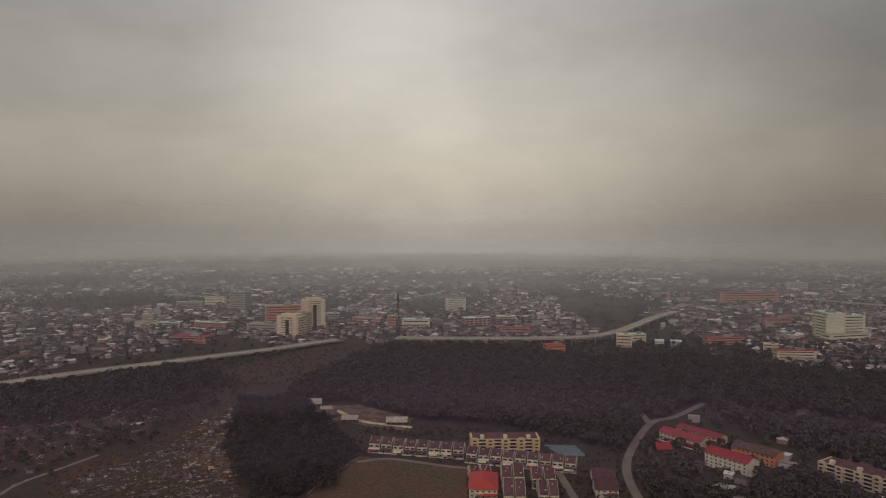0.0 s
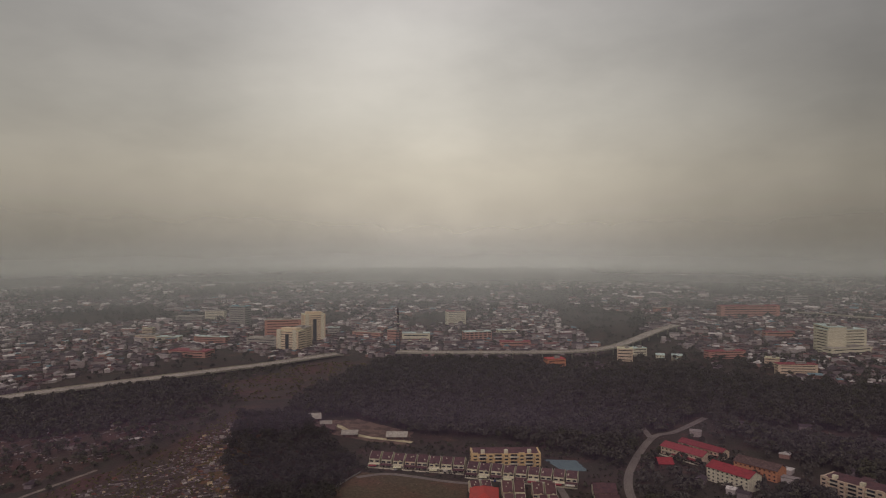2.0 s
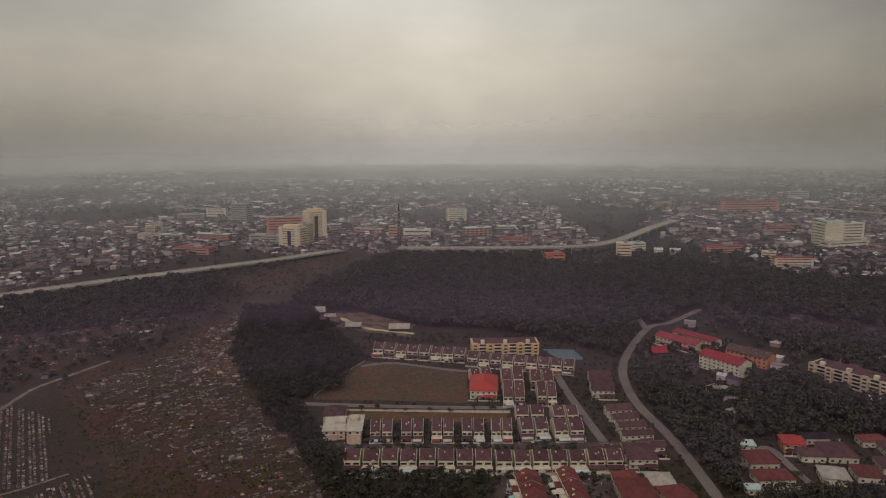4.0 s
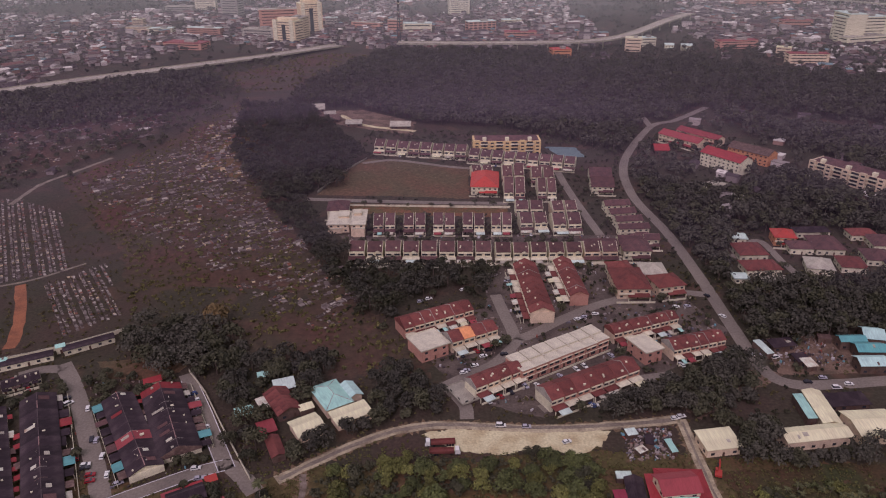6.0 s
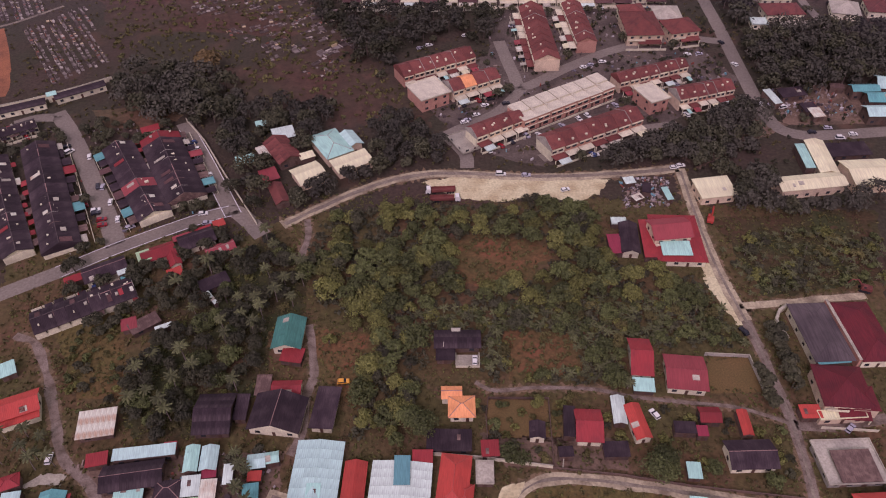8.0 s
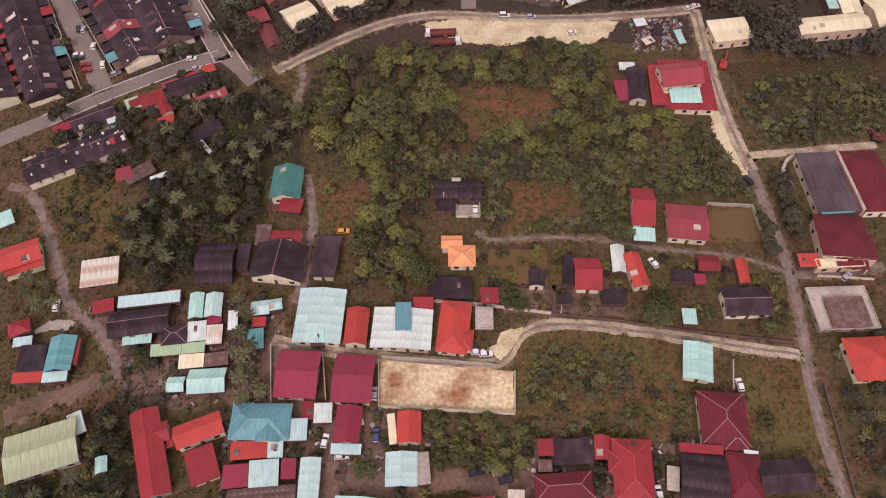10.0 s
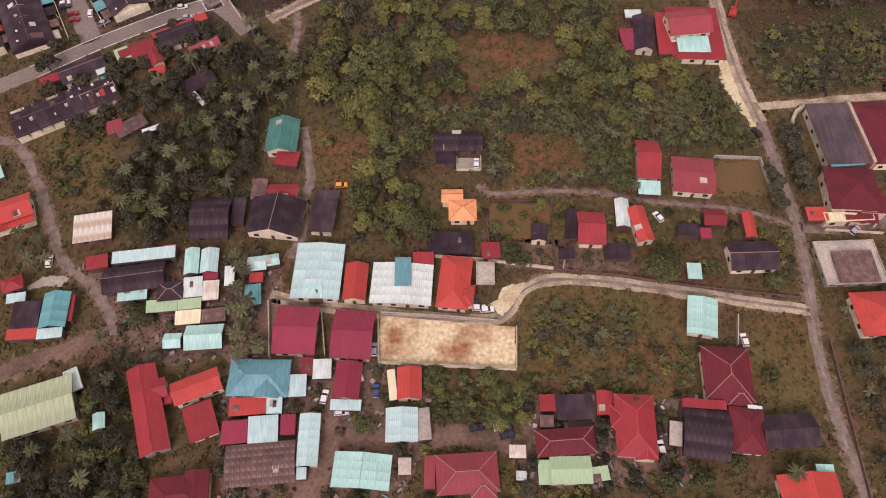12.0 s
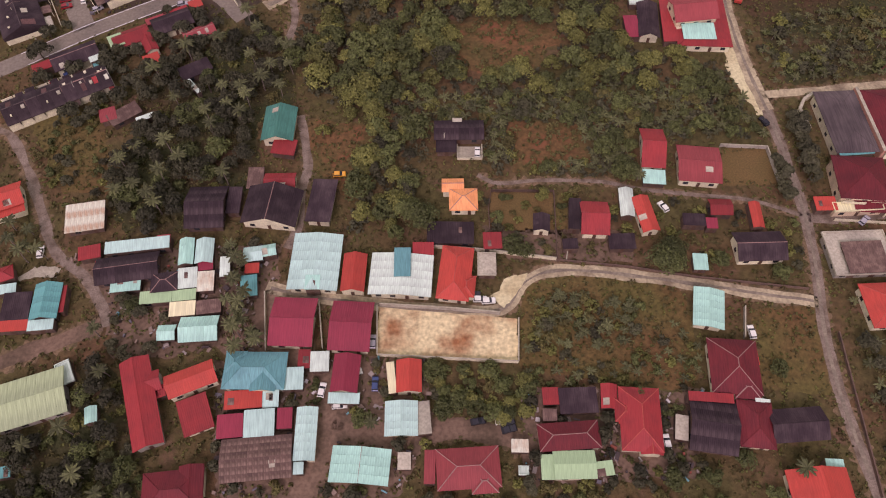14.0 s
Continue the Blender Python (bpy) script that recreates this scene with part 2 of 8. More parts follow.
ROOF = {
    "red": surface("roof_red", (0.285, 0.034, 0.031), (0.15, 0.026, 0.026), 0.6, 0.25, 0.20, obj=0.28, ribs=0.5),
    "orange": surface("roof_orange", (0.46, 0.062, 0.038), (0.28, 0.048, 0.032), 0.6, 0.25, 0.20, obj=0.12, ribs=0.5),
    "maroon": surface("roof_maroon", (0.265, 0.034, 0.052), (0.19, 0.028, 0.042), 0.55, 0.2, 0.2, obj=0.1, ribs=0.6),
    "pink": surface("roof_faded_red", (0.30, 0.058, 0.056), (0.20, 0.042, 0.042), 0.65, 0.2, 0.20, obj=0.12, ribs=0.5),
    "brick": surface("roof_tile_brown", (0.20, 0.062, 0.046), (0.115, 0.040, 0.033), 0.85, 0.3, 0.35, obj=0.2, ribs=0.4, rib_axis=1),
    "dark": surface("roof_weathered", (0.030, 0.019, 0.022), (0.068, 0.048, 0.048), 0.85, 0.22, 0.38, obj=0.25, ribs=0.5),
    "purple": surface("roof_tile_purple", (0.125, 0.064, 0.055), (0.070, 0.040, 0.038), 0.85, 0.25, 0.35, obj=0.2, ribs=0.4, rib_axis=1),
    "teal": surface("roof_teal", (0.10, 0.36, 0.33), (0.08, 0.25, 0.25), 0.5, 0.2, 0.3, obj=0.12, ribs=0.6),
    "aqua": surface("roof_aqua", (0.35, 0.67, 0.53), (0.25, 0.49, 0.40), 0.5, 0.2, 0.28, obj=0.08, ribs=0.6),
    "blue": surface("roof_blue_grey", (0.10, 0.30, 0.30), (0.07, 0.21, 0.22), 0.5, 0.25, 0.3, obj=0.1, ribs=0.6),
    "sky": surface("roof_pale_blue", (0.42, 0.66, 0.56), (0.29, 0.47, 0.41), 0.5, 0.2, 0.28, obj=0.08, ribs=0.6),
    "white": surface("roof_white_sheet", (0.57, 0.72, 0.585), (0.38, 0.47, 0.39), 0.55, 0.2, 0.3, obj=0.08, ribs=0.6),
    "rustwhite": surface("roof_rusty_white", (0.60, 0.63, 0.47), (0.40, 0.24, 0.13), 0.7, 0.3, 0.4, ribs=0.5),
    "cream": surface("roof_cream", (0.70, 0.69, 0.40), (0.52, 0.47, 0.28), 0.6, 0.15, 0.25, obj=0.06, ribs=0.7),
    "grey": surface("roof_grey_slab", (0.42, 0.40, 0.29), (0.27, 0.25, 0.19), 0.8, 0.2, 0.35, obj=0.15),
    "slab": surface("roof_pale_slab", (0.62, 0.59, 0.41), (0.42, 0.39, 0.28), 0.75, 0.25, 0.32, obj=0.06),
    "wine": surface("roof_wine_red", (0.150, 0.022, 0.024), (0.085, 0.017, 0.020), 0.7, 0.2, 0.28, obj=0.15, ribs=0.5),
    "slate": surface("roof_faded_grey", (0.074, 0.059, 0.057), (0.135, 0.108, 0.10), 0.9, 0.09, 0.42, obj=0.1, ribs=0.6),
    "rust": surface("roof_rusty_sheet", (0.115, 0.072, 0.056), (0.20, 0.135, 0.10), 0.85, 0.5, 0.45, obj=0.2, ribs=0.6),
    "green": surface("roof_green", (0.045, 0.20, 0.15), (0.03, 0.13, 0.10), 0.55, 0.2, 0.3, ribs=0.5),
    "lime": surface("roof_pale_green", (0.33, 0.52, 0.27), (0.25, 0.40, 0.22), 0.55, 0.2, 0.22, ribs=0.6),
    "moss": surface("roof_grey_green", (0.37, 0.47, 0.25), (0.25, 0.31, 0.18), 0.65, 0.15, 0.3, ribs=0.6),
    "flame": surface("roof_flame_orange", (0.85, 0.36, 0.13), (0.60, 0.22, 0.08), 0.6, 0.3, 0.25, ribs=0.5),
}
WALL = {
    "white": surface("wall_white", (0.68, 0.65, 0.43), (0.44, 0.40, 0.27), 0.85, 0.4, 0.3, obj=0.15),
    "cream": surface("wall_cream", (0.66, 0.53, 0.34), (0.46, 0.36, 0.24), 0.85, 0.4, 0.3, obj=0.12),
    "butter": surface("wall_butter", (0.74, 0.60, 0.37), (0.56, 0.44, 0.27), 0.85, 0.2, 0.25, obj=0.06),
    "pink": surface("wall_salmon", (0.47, 0.25, 0.17), (0.35, 0.18, 0.12), 0.85, 0.4, 0.3, obj=0.12),
    "grey": surface("wall_grey", (0.35, 0.33, 0.26), (0.22, 0.20, 0.16), 0.9, 0.4, 0.35, obj=0.15),
    "wood": surface("wall_dark_boards", (0.13, 0.085, 0.06), (0.07, 0.05, 0.04), 0.85, 0.5, 0.35, obj=0.2, ribs=0.3),
    "yellow": surface("wall_yellow", (0.70, 0.52, 0.22), (0.52, 0.38, 0.18), 0.85, 0.3, 0.25),
    "orange": surface("wall_orange", (0.60, 0.27, 0.12), (0.46, 0.21, 0.10), 0.85, 0.3, 0.25),
}
GLASS = glassy("window_glass", (0.035, 0.04, 0.045))
DOOR = surface("door_brown", (0.10, 0.055, 0.035), rough=0.6, scale=2.0)
RIDGE = {"red": surface("ridge_red", (0.48, 0.10, 0.07), rough=0.8, scale=1.0), "pale": surface("ridge_pale", (0.34, 0.21, 0.175), rough=0.85, scale=1.0), "dark": surface("ridge_dark", (0.10, 0.075, 0.07), rough=0.85, scale=1.0)}
BARK = surface("bark", (0.13, 0.10, 0.075), (0.07, 0.055, 0.04), 0.95, 1.5, 0.35)
PALMBARK = surface("palm_bark", (0.20, 0.165, 0.13), (0.12, 0.10, 0.08), 0.95, 2.0, 0.35)
LEAF = {
    "mid": leafy("leaf_mid", (0.088, 0.106, 0.030), (0.056, 0.070, 0.023)),
    "bright": leafy("leaf_bright", (0.146, 0.154, 0.036), (0.095, 0.106, 0.028)),
    "dark": leafy("leaf_dark", (0.060, 0.061, 0.029), (0.038, 0.040, 0.022), 0.24),
    "olive": leafy("leaf_olive", (0.105, 0.095, 0.028), (0.065, 0.066, 0.022)),
    "palm": leafy("leaf_palm", (0.086, 0.094, 0.034), (0.056, 0.064, 0.026)),
    "wood": leafy("leaf_wood", (0.074, 0.071, 0.046), (0.046, 0.044, 0.031), 0.16),
    "grass": leafy("leaf_grass", (0.104, 0.094, 0.030), (0.090, 0.066, 0.026), 0.25, 0.0),
    "rusty": leafy("leaf_rusty", (0.125, 0.085, 0.030), (0.075, 0.060, 0.024)),
}


# ---- builders ----
from mathutils.geometry import delaunay_2d_cdt


def hill(x, y):
    """The ground's height: level, but for the burial hill in the west."""
    a = ((x + 235) * 0.8 + (y - 800) * 0.35) / 130
    b = (-(x + 235) * 0.35 + (y - 800) * 0.8) / 190
    return 11 * math.exp(-(a * a + b * b))


LINES, PLOTS, BARE = [], [], []  # bare ground as outlines; roads as (points, half width); buildings as (x, y, half w, half d, turn)


def built(x, y, margin=0.0):
    """Whether a building stands at the place, or within the margin of it."""
    for px, py, w, d, r in PLOTS:
        dx, dy = x - px, y - py
        if abs(dx) > w + d + margin or abs(dy) > w + d + margin:
            continue
        c, s = math.cos(r), math.sin(r)
        if abs(dx * c + dy * s) < w + margin and abs(dy * c - dx * s) < d + margin:
            return True
    return False


def on_road(x, y, margin=0.0):
    for line, half, (x0, x1, y0, y1) in LINES:
        m = half + margin
        if x < x0 - m or x > x1 + m or y < y0 - m or y > y1 + m:
            continue
        for a, b in zip(line, line[1:]):
            ux, uy = b[0] - a[0], b[1] - a[1]
            t = max(0, min(1, ((x - a[0]) * ux + (y - a[1]) * uy) / (ux * ux + uy * uy + 1e-9)))
            if math.hypot(x - a[0] - t * ux, y - a[1] - t * uy) < m:
                return True
    return False


def vacant(x, y, house_gap=1.0, road_gap=0.5):
    return not built(x, y, house_gap) and not on_road(x, y, road_gap) and not any(inside(x, y, b) for b in BARE)


class Shape:
    """Collects vertices and faces for one mesh."""

    def __init__(self):
        self.v, self.f = [], []

    def add(self, verts, faces):
        o = len(self.v)
        self.v += [tuple(p) for p in verts]
        self.f += [tuple(i + o for i in q) for q in faces]
        return self

    def box(self, x0, x1, y0, y1, z0, z1):
        return self.add([(x0, y0, z0), (x1, y0, z0), (x1, y1, z0), (x0, y1, z0), (x0, y0, z1), (x1, y0, z1), (x1, y1, z1), (x0, y1, z1)],
                        [(3, 2, 1, 0), (4, 5, 6, 7), (0, 1, 5, 4), (1, 2, 6, 5), (2, 3, 7, 6), (3, 0, 4, 7)])

    def extrude(self, section, a, b, along="x"):
        """A closed section of (side, height) pairs, drawn out from a to b."""
        n = len(section)
        put = (lambda s, h, t: (t, s, h)) if along == "x" else (lambda s, h, t: (s, t, h))
        vs = [put(s, h, a) for s, h in section] + [put(s, h, b) for s, h in section]
        fs = [(i, (i + 1) % n, n + (i + 1) % n, n + i) for i in range(n)] + [tuple(range(n))[::-1], tuple(range(n, 2 * n))]
        return self.add(vs, fs)

    def beam(self, p, q, r, sides=4, taper=1.0):
        p, q = Vector(p), Vector(q)
        z = (q - p).normalized()
        x = z.orthogonal().normalized()
        y = z.cross(x)
        ring = [x * math.cos(2 * math.pi * (k + 0.5) / sides) + y * math.sin(2 * math.pi * (k + 0.5) / sides) for k in range(sides)]
        vs = [p + c * r for c in ring] + [q + c * r * taper for c in ring]
        fs = [(i, (i + 1) % sides, sides + (i + 1) % sides, sides + i) for i in range(sides)] + [tuple(range(sides))[::-1], tuple(range(sides, 2 * sides))]
        return self.add(vs, fs)

    def mesh(self, name, material):
        me = bpy.data.meshes.new(name)
        me.from_pydata(self.v, [], self.f)
        bm = bmesh.new()
        bm.from_mesh(me)
        if len(bm.faces) < 4000:
            bmesh.ops.recalc_face_normals(bm, faces=bm.faces)
        bm.to_mesh(me)
        bm.free()
        me.materials.append(material)
        return me


def part(name, data, parent, loc=(0, 0, 0), turn=0.0, label=""):
    ob = new(name, data)
    ob.parent = parent
    ob.location, ob.rotation_euler = loc, (0, 0, turn)
    return tagged(ob, label)


def thing(name, x, y, rot, label, category, group="", z=None):
    ob = new(name)
    ob.location, ob.rotation_euler = (x, y, hill(x, y) if z is None else z), (0, 0, radians(rot))
    return tagged(ob, label, category, group)


BOXES = {}


def box_mesh(w, d, h, material):
    """A shared box, centred in plan, standing on its base."""
    key = (round(w, 2), round(d, 2), round(h, 2), material.name)
    if key not in BOXES:
        BOXES[key] = Shape().box(-w / 2, w / 2, -d / 2, d / 2, 0, h).mesh("box", material)
    return BOXES[key]


def window_mesh(w, h):
    return box_mesh(w, 0.08, h, GLASS)


def roof_shape(kind, w, d, e, rise, ends=0.0):
    """Roof body, its wall gables and its ridge lines, for a plan of w by d with the eaves at e."""
    s, gables, lines, t = Shape(), Shape(), [], 0.16
    x, y = w / 2, d / 2
    if kind == "gable_x":
        s.extrude([(-y, e), (0, e + rise), (y, e), (y, e - t), (0, e + rise - t), (-y, e - t)], -x, x, "x")
        gables.extrude([(-y + 0.8, e - t), (0, e + rise - 2 * t), (y - 0.8, e - t)], -x + 0.78, x - 0.78, "x")
        lines = [((-x, 0, e + rise), (x, 0, e + rise))]
    elif kind == "gable_y":
        s.extrude([(-x, e), (0, e + rise), (x, e), (x, e - t), (0, e + rise - t), (-x, e - t)], -y, y, "y")
        gables.extrude([(-x + 0.8, e - t), (0, e + rise - 2 * t), (x - 0.8, e - t)], -y + 0.78, y - 0.78, "y")
        lines = [((0, -y, e + rise), (0, y, e + rise))]
    elif kind == "hip":
        r = max(abs(x - y), 0.15)
        a, b = ((-r, 0), (r, 0)) if x >= y else ((0, -r), (0, r))
        top = e + rise
        vs = [(-x, -y, e), (x, -y, e), (x, y, e), (-x, y, e), (*a, top), (*b, top), (-x, -y, e - t), (x, -y, e - t), (x, y, e - t), (-x, y, e - t)]
        if x >= y:
            fs = [(0, 1, 5, 4), (1, 2, 5), (2, 3, 4, 5), (3, 0, 4)]
            hips = [(0, 4), (3, 4), (1, 5), (2, 5), (4, 5)]
        else:
            fs = [(0, 1, 4), (1, 2, 5, 4), (2, 3, 5), (3, 0, 4, 5)]
            hips = [(0, 4), (1, 4), (2, 5), (3, 5), (4, 5)]
        s.add(vs, fs + [(9, 8, 7, 6), (0, 6, 7, 1), (1, 7, 8, 2), (2, 8, 9, 3), (3, 9, 6, 0)])
        lines = [(vs[i], vs[j]) for i, j in hips]
    elif kind == "shed":
        s.extrude([(-y, e), (y, e + rise), (y, e + rise - t), (-y, e - t)], -x, x, "x")
        gables.extrude([(-y + 0.4, e - t), (y - 0.4, e + rise - 2 * t), (y - 0.4, e - t)], -x + 0.3, x - 0.3, "x")
    elif kind == "shed_x":
        s.extrude([(-x, e), (x, e + rise), (x, e + rise - t), (-x, e - t)], -y, y, "y")
        gables.extrude([(-x + 0.4, e - t), (x - 0.4, e + rise - 2 * t), (x - 0.4, e - t)], -y + 0.3, y - 0.3, "y")
    else:
        s.box(-x, x, -y, y, e - t, e + 0.05)
        for b in ((-x, x, -y, -y + 0.2), (-x, x, y - 0.2, y), (-x, -x + 0.2, -y + 0.2, y - 0.2), (x - 0.2, x, -y + 0.2, y - 0.2)):
            s.box(*b, e + 0.05, e + 0.5)
    return s, gables, lines


def house(name, x, y, w, d, rot, e, kind, roof, wall="white", rise=None, label="", ridge=None, open_side=False, base=0.0, storeys=1, sheets=None, wings=()):
    """A house or shed: walls, roof, ridge caps, windows and a door; wings are lower or crossing parts of it (offset, size, eaves, roof kind). w runs along the front, d into the depth, e is the height of the eaves."""
    words = {"red": "red", "orange": "orange-red", "maroon": "maroon", "pink": "faded red", "brick": "brown tiled", "dark": "dark weathered", "purple": "purple-brown tiled", "teal": "teal", "aqua": "pale aqua",
             "blue": "blue-grey", "sky": "pale blue", "white": "white sheet", "rustwhite": "rust-stained white", "cream": "cream", "grey": "grey", "rust": "rusty brown", "green": "dark green", "lime": "pale green", "moss": "grey-green", "flame": "bright orange", "slab": "pale flat", "slate": "faded grey", "wine": "dark red"}
    shape = {"hip": "hipped", "gable_x": "gabled", "gable_y": "gabled", "shed": "sloping", "shed_x": "sloping", "flat": "flat"}[kind]
    h = thing(name, x, y, rot, label or f"{'two-storey' if storeys > 1 else 'low'} village building with {words[roof]} {shape} roof", "house" if "house" in name else "shed", z=hill(x, y) + base)
    PLOTS.append((x, y, w / 2, d / 2, radians(rot)))
    if rise is None:
        rise = {"hip": 0.24, "gable_x": 0.22, "gable_y": 0.22, "shed": 0.07, "shed_x": 0.07, "flat": 0}[kind] * (d if kind in ("gable_x", "shed") else w if kind in ("gable_y", "shed_x") else min(w, d))
    s, gables, lines = roof_shape(kind, w, d, e, rise)
    part("roof", s.mesh("roof", ROOF[roof]), h)
    o = 0.75 if min(w, d) > 7 else 0.4 if min(w, d) > 4 else 0.15
    body = Shape()
    if open_side:
        for px in np.linspace(-w / 2 + o, w / 2 - o, max(2, int(w / 4) + 1)):
            for py in (-d / 2 + o, d / 2 - o):
                part("post", box_mesh(0.18, 0.18, e - 0.17, WALL["grey"]), h, (px, py, 0))
        part("wall", box_mesh(w - 2 * o - 0.3, 0.15, e - 0.2, WALL[wall]), h, (0, d / 2 - o - 0.3, 0))
    else:
        body.box(-w / 2 + o, w / 2 - o, -d / 2 + o, d / 2 - o, -0.1, e - 0.17)
        if gables.f:
            body.add(gables.v, gables.f)
        part("wall", body.mesh("wall", WALL[wall]), h)
        fy, fx = -d / 2 + o - 0.03, w / 2 - o + 0.03
        nx, ny = max(1, int(w / 4.2)), max(1, int(d / 5.5)) if min(w, d) > 5 else 0
        per = e / storeys
        for k in range(storeys):
            for i in range(nx):
                px = (i + 0.5) * (w - 2 * o) / nx - w / 2 + o
                if k == 0 and i == nx // 2:
                    part("door", box_mesh(0.95, 0.08, 2.05, DOOR), h, (px, fy, 0))
                else:
                    part("window", window_mesh(1.5, 1.15), h, (px, fy, k * per + 0.95))
            for i in range(ny):
                py = (i + 0.5) * (d - 2 * o) / ny - d / 2 + o
                part("window", window_mesh(1.3, 1.1), h, (math.copysign(fx, -x), py, k * per + 1.0), math.pi / 2)
    for dx, dy, ww, wd, we, wk in wings:
        rs, rg, rl = roof_shape(wk, ww, wd, we, {"hip": 0.24 * min(ww, wd), "gable_x": 0.22 * wd, "gable_y": 0.22 * ww, "shed": 0.07 * wd, "shed_x": 0.07 * ww, "flat": 0.0}[wk])
        part("wing_roof", rs.mesh("wing_roof", ROOF[roof]), h, (dx, dy, 0))
        wb = Shape().box(-ww / 2 + 0.4, ww / 2 - 0.4, -wd / 2 + 0.4, wd / 2 - 0.4, -0.1, we - 0.17)
        wb.add(rg.v, rg.f)
        part("wing_wall", wb.mesh("wing_wall", WALL[wall]), h, (dx, dy, 0))
        for u, v in rl:
            part("ridge", Shape().beam(u, v, 0.15).mesh("ridge", RIDGE[ridge] if ridge in ("pale", "red") else ROOF[roof]), h, (dx, dy, 0))
    if sheets:
        # single roofing sheets, column by column, lying on the slopes
        n, m = sheets
        along, run = (w, d / 2) if kind == "gable_x" else (d, w / 2) if kind == "gable_y" else (w, d)
        a, slope = math.atan2(rise, run), math.hypot(rise, run) / m
        if kind == "gable_y":
            sheet = box_mesh(slope + 0.04, along / n - 0.05, 0.03, ROOF[roof])
        else:
            sheet = box_mesh(along / n - 0.05, slope + 0.04, 0.03, ROOF[roof])
        for side in ((-1, 1) if kind != "shed" else (-1,)):
            for i in range(n):
                for j in range(m):
                    q, s_ = (i + 0.5) * along / n - along / 2, (j + 0.5) / m
                    out_, z = side * run * (1 - s_) if kind != "shed" else -d / 2 + d * s_, e + rise * s_ + 0.03 + 0.012 * ((i + j) % 2)
                    o_ = part("roof_sheet", sheet, h, (out_, q, z) if kind == "gable_y" else (q, out_, z))
                    o_.rotation_euler = (0, side * a, 0) if kind == "gable_y" else (-side * a, 0, 0)
    if storeys == 2 and kind in ("hip", "gable_x"):
        # car porch, upper balcony and window hoods on the street side
        pw = w * 0.62
        part("porch_roof", Shape().extrude([(-3.4, 2.75), (0.2, 3.5), (0.2, 3.3), (-3.4, 2.55)], -pw / 2, pw / 2, "x").mesh("porch_roof", ROOF[roof]), h, (w * 0.12, -d / 2 + o, 0))
        for px in (-pw / 2 + 0.25, pw / 2 - 0.25):
            part("column", box_mesh(0.35, 0.35, 2.7, WALL["white"]), h, (w * 0.12 + px, -d / 2 + o - 3.0, 0))
        part("balcony", Shape().box(-w * 0.22, w * 0.22, -1.2, 0.1, 3.2, 3.35).box(-w * 0.22, w * 0.22, -1.25, -1.12, 3.35, 4.25).mesh("balcony", WALL["white"]), h, (-w * 0.22, -d / 2 + o, 0))
        part("hood", box_mesh(w * 0.8, 0.6, 0.12, WALL["white"]), h, (0, -d / 2 + o - 0.25, e - 0.75))
        part("yard_wall", box_mesh(w + 1.5, 0.15, 1.2, WALL["white"]), h, (0, -d / 2 - 4.6, 0))
    mend = random.Random(int(abs(x * 31 + y * 17)))
    if kind in ("gable_y", "gable_x", "shed") and roof not in ("maroon", "brick", "purple") and mend.random() < 0.3:
        # a replaced sheet or two, lying on the slope that faces the lane
        run = d / 2 if kind == "gable_x" else w / 2 if kind == "gable_y" else d
        a = math.atan2(rise, run)
        for _ in range(mend.choice((1, 1, 2))):
            u = mend.uniform(0.25, 0.75)
            sheet = box_mesh(1.0 + mend.randrange(3) * 0.6, 1.8, 0.05, ROOF[mend.choice(["grey", roof, "rust"])])
            if kind == "gable_y":
                p = part("roof_sheet", sheet, h, (-w / 2 * u, mend.uniform(-0.35, 0.35) * d, e + rise * (1 - u) + 0.02))
                p.rotation_euler = (0, -a, 0)
            else:
                p = part("roof_sheet", sheet, h, (mend.uniform(-0.35, 0.35) * w, -d / 2 + run * (1 - u), e + rise * (1 - u) + 0.02))
                p.rotation_euler = (a, 0, 0)
    if lines and (ridge or kind == "hip" or min(w, d) > 7):
        for p, q in lines:
            part("ridge", Shape().beam(p, q, 0.11).mesh("ridge", RIDGE[ridge] if ridge in ("pale", "red") else ROOF[roof]), h)
    return h


def drape(pts, n=6):
    """A smooth line through the points."""
    ps = [Vector(p) for p in pts]
    ps = [ps[0] * 2 - ps[1]] + ps + [ps[-1] * 2 - ps[-2]]
    out = []
    for i in range(1, len(ps) - 2):
        a, b, c, d = ps[i - 1:i + 3]
        for k in range(n):
            t = k / n
            out.append(0.5 * ((2 * b) + (c - a) * t + (2 * a - 5 * b + 4 * c - d) * t * t + (3 * b - a - 3 * c + d) * t ** 3))
    return out + [ps[-2]]


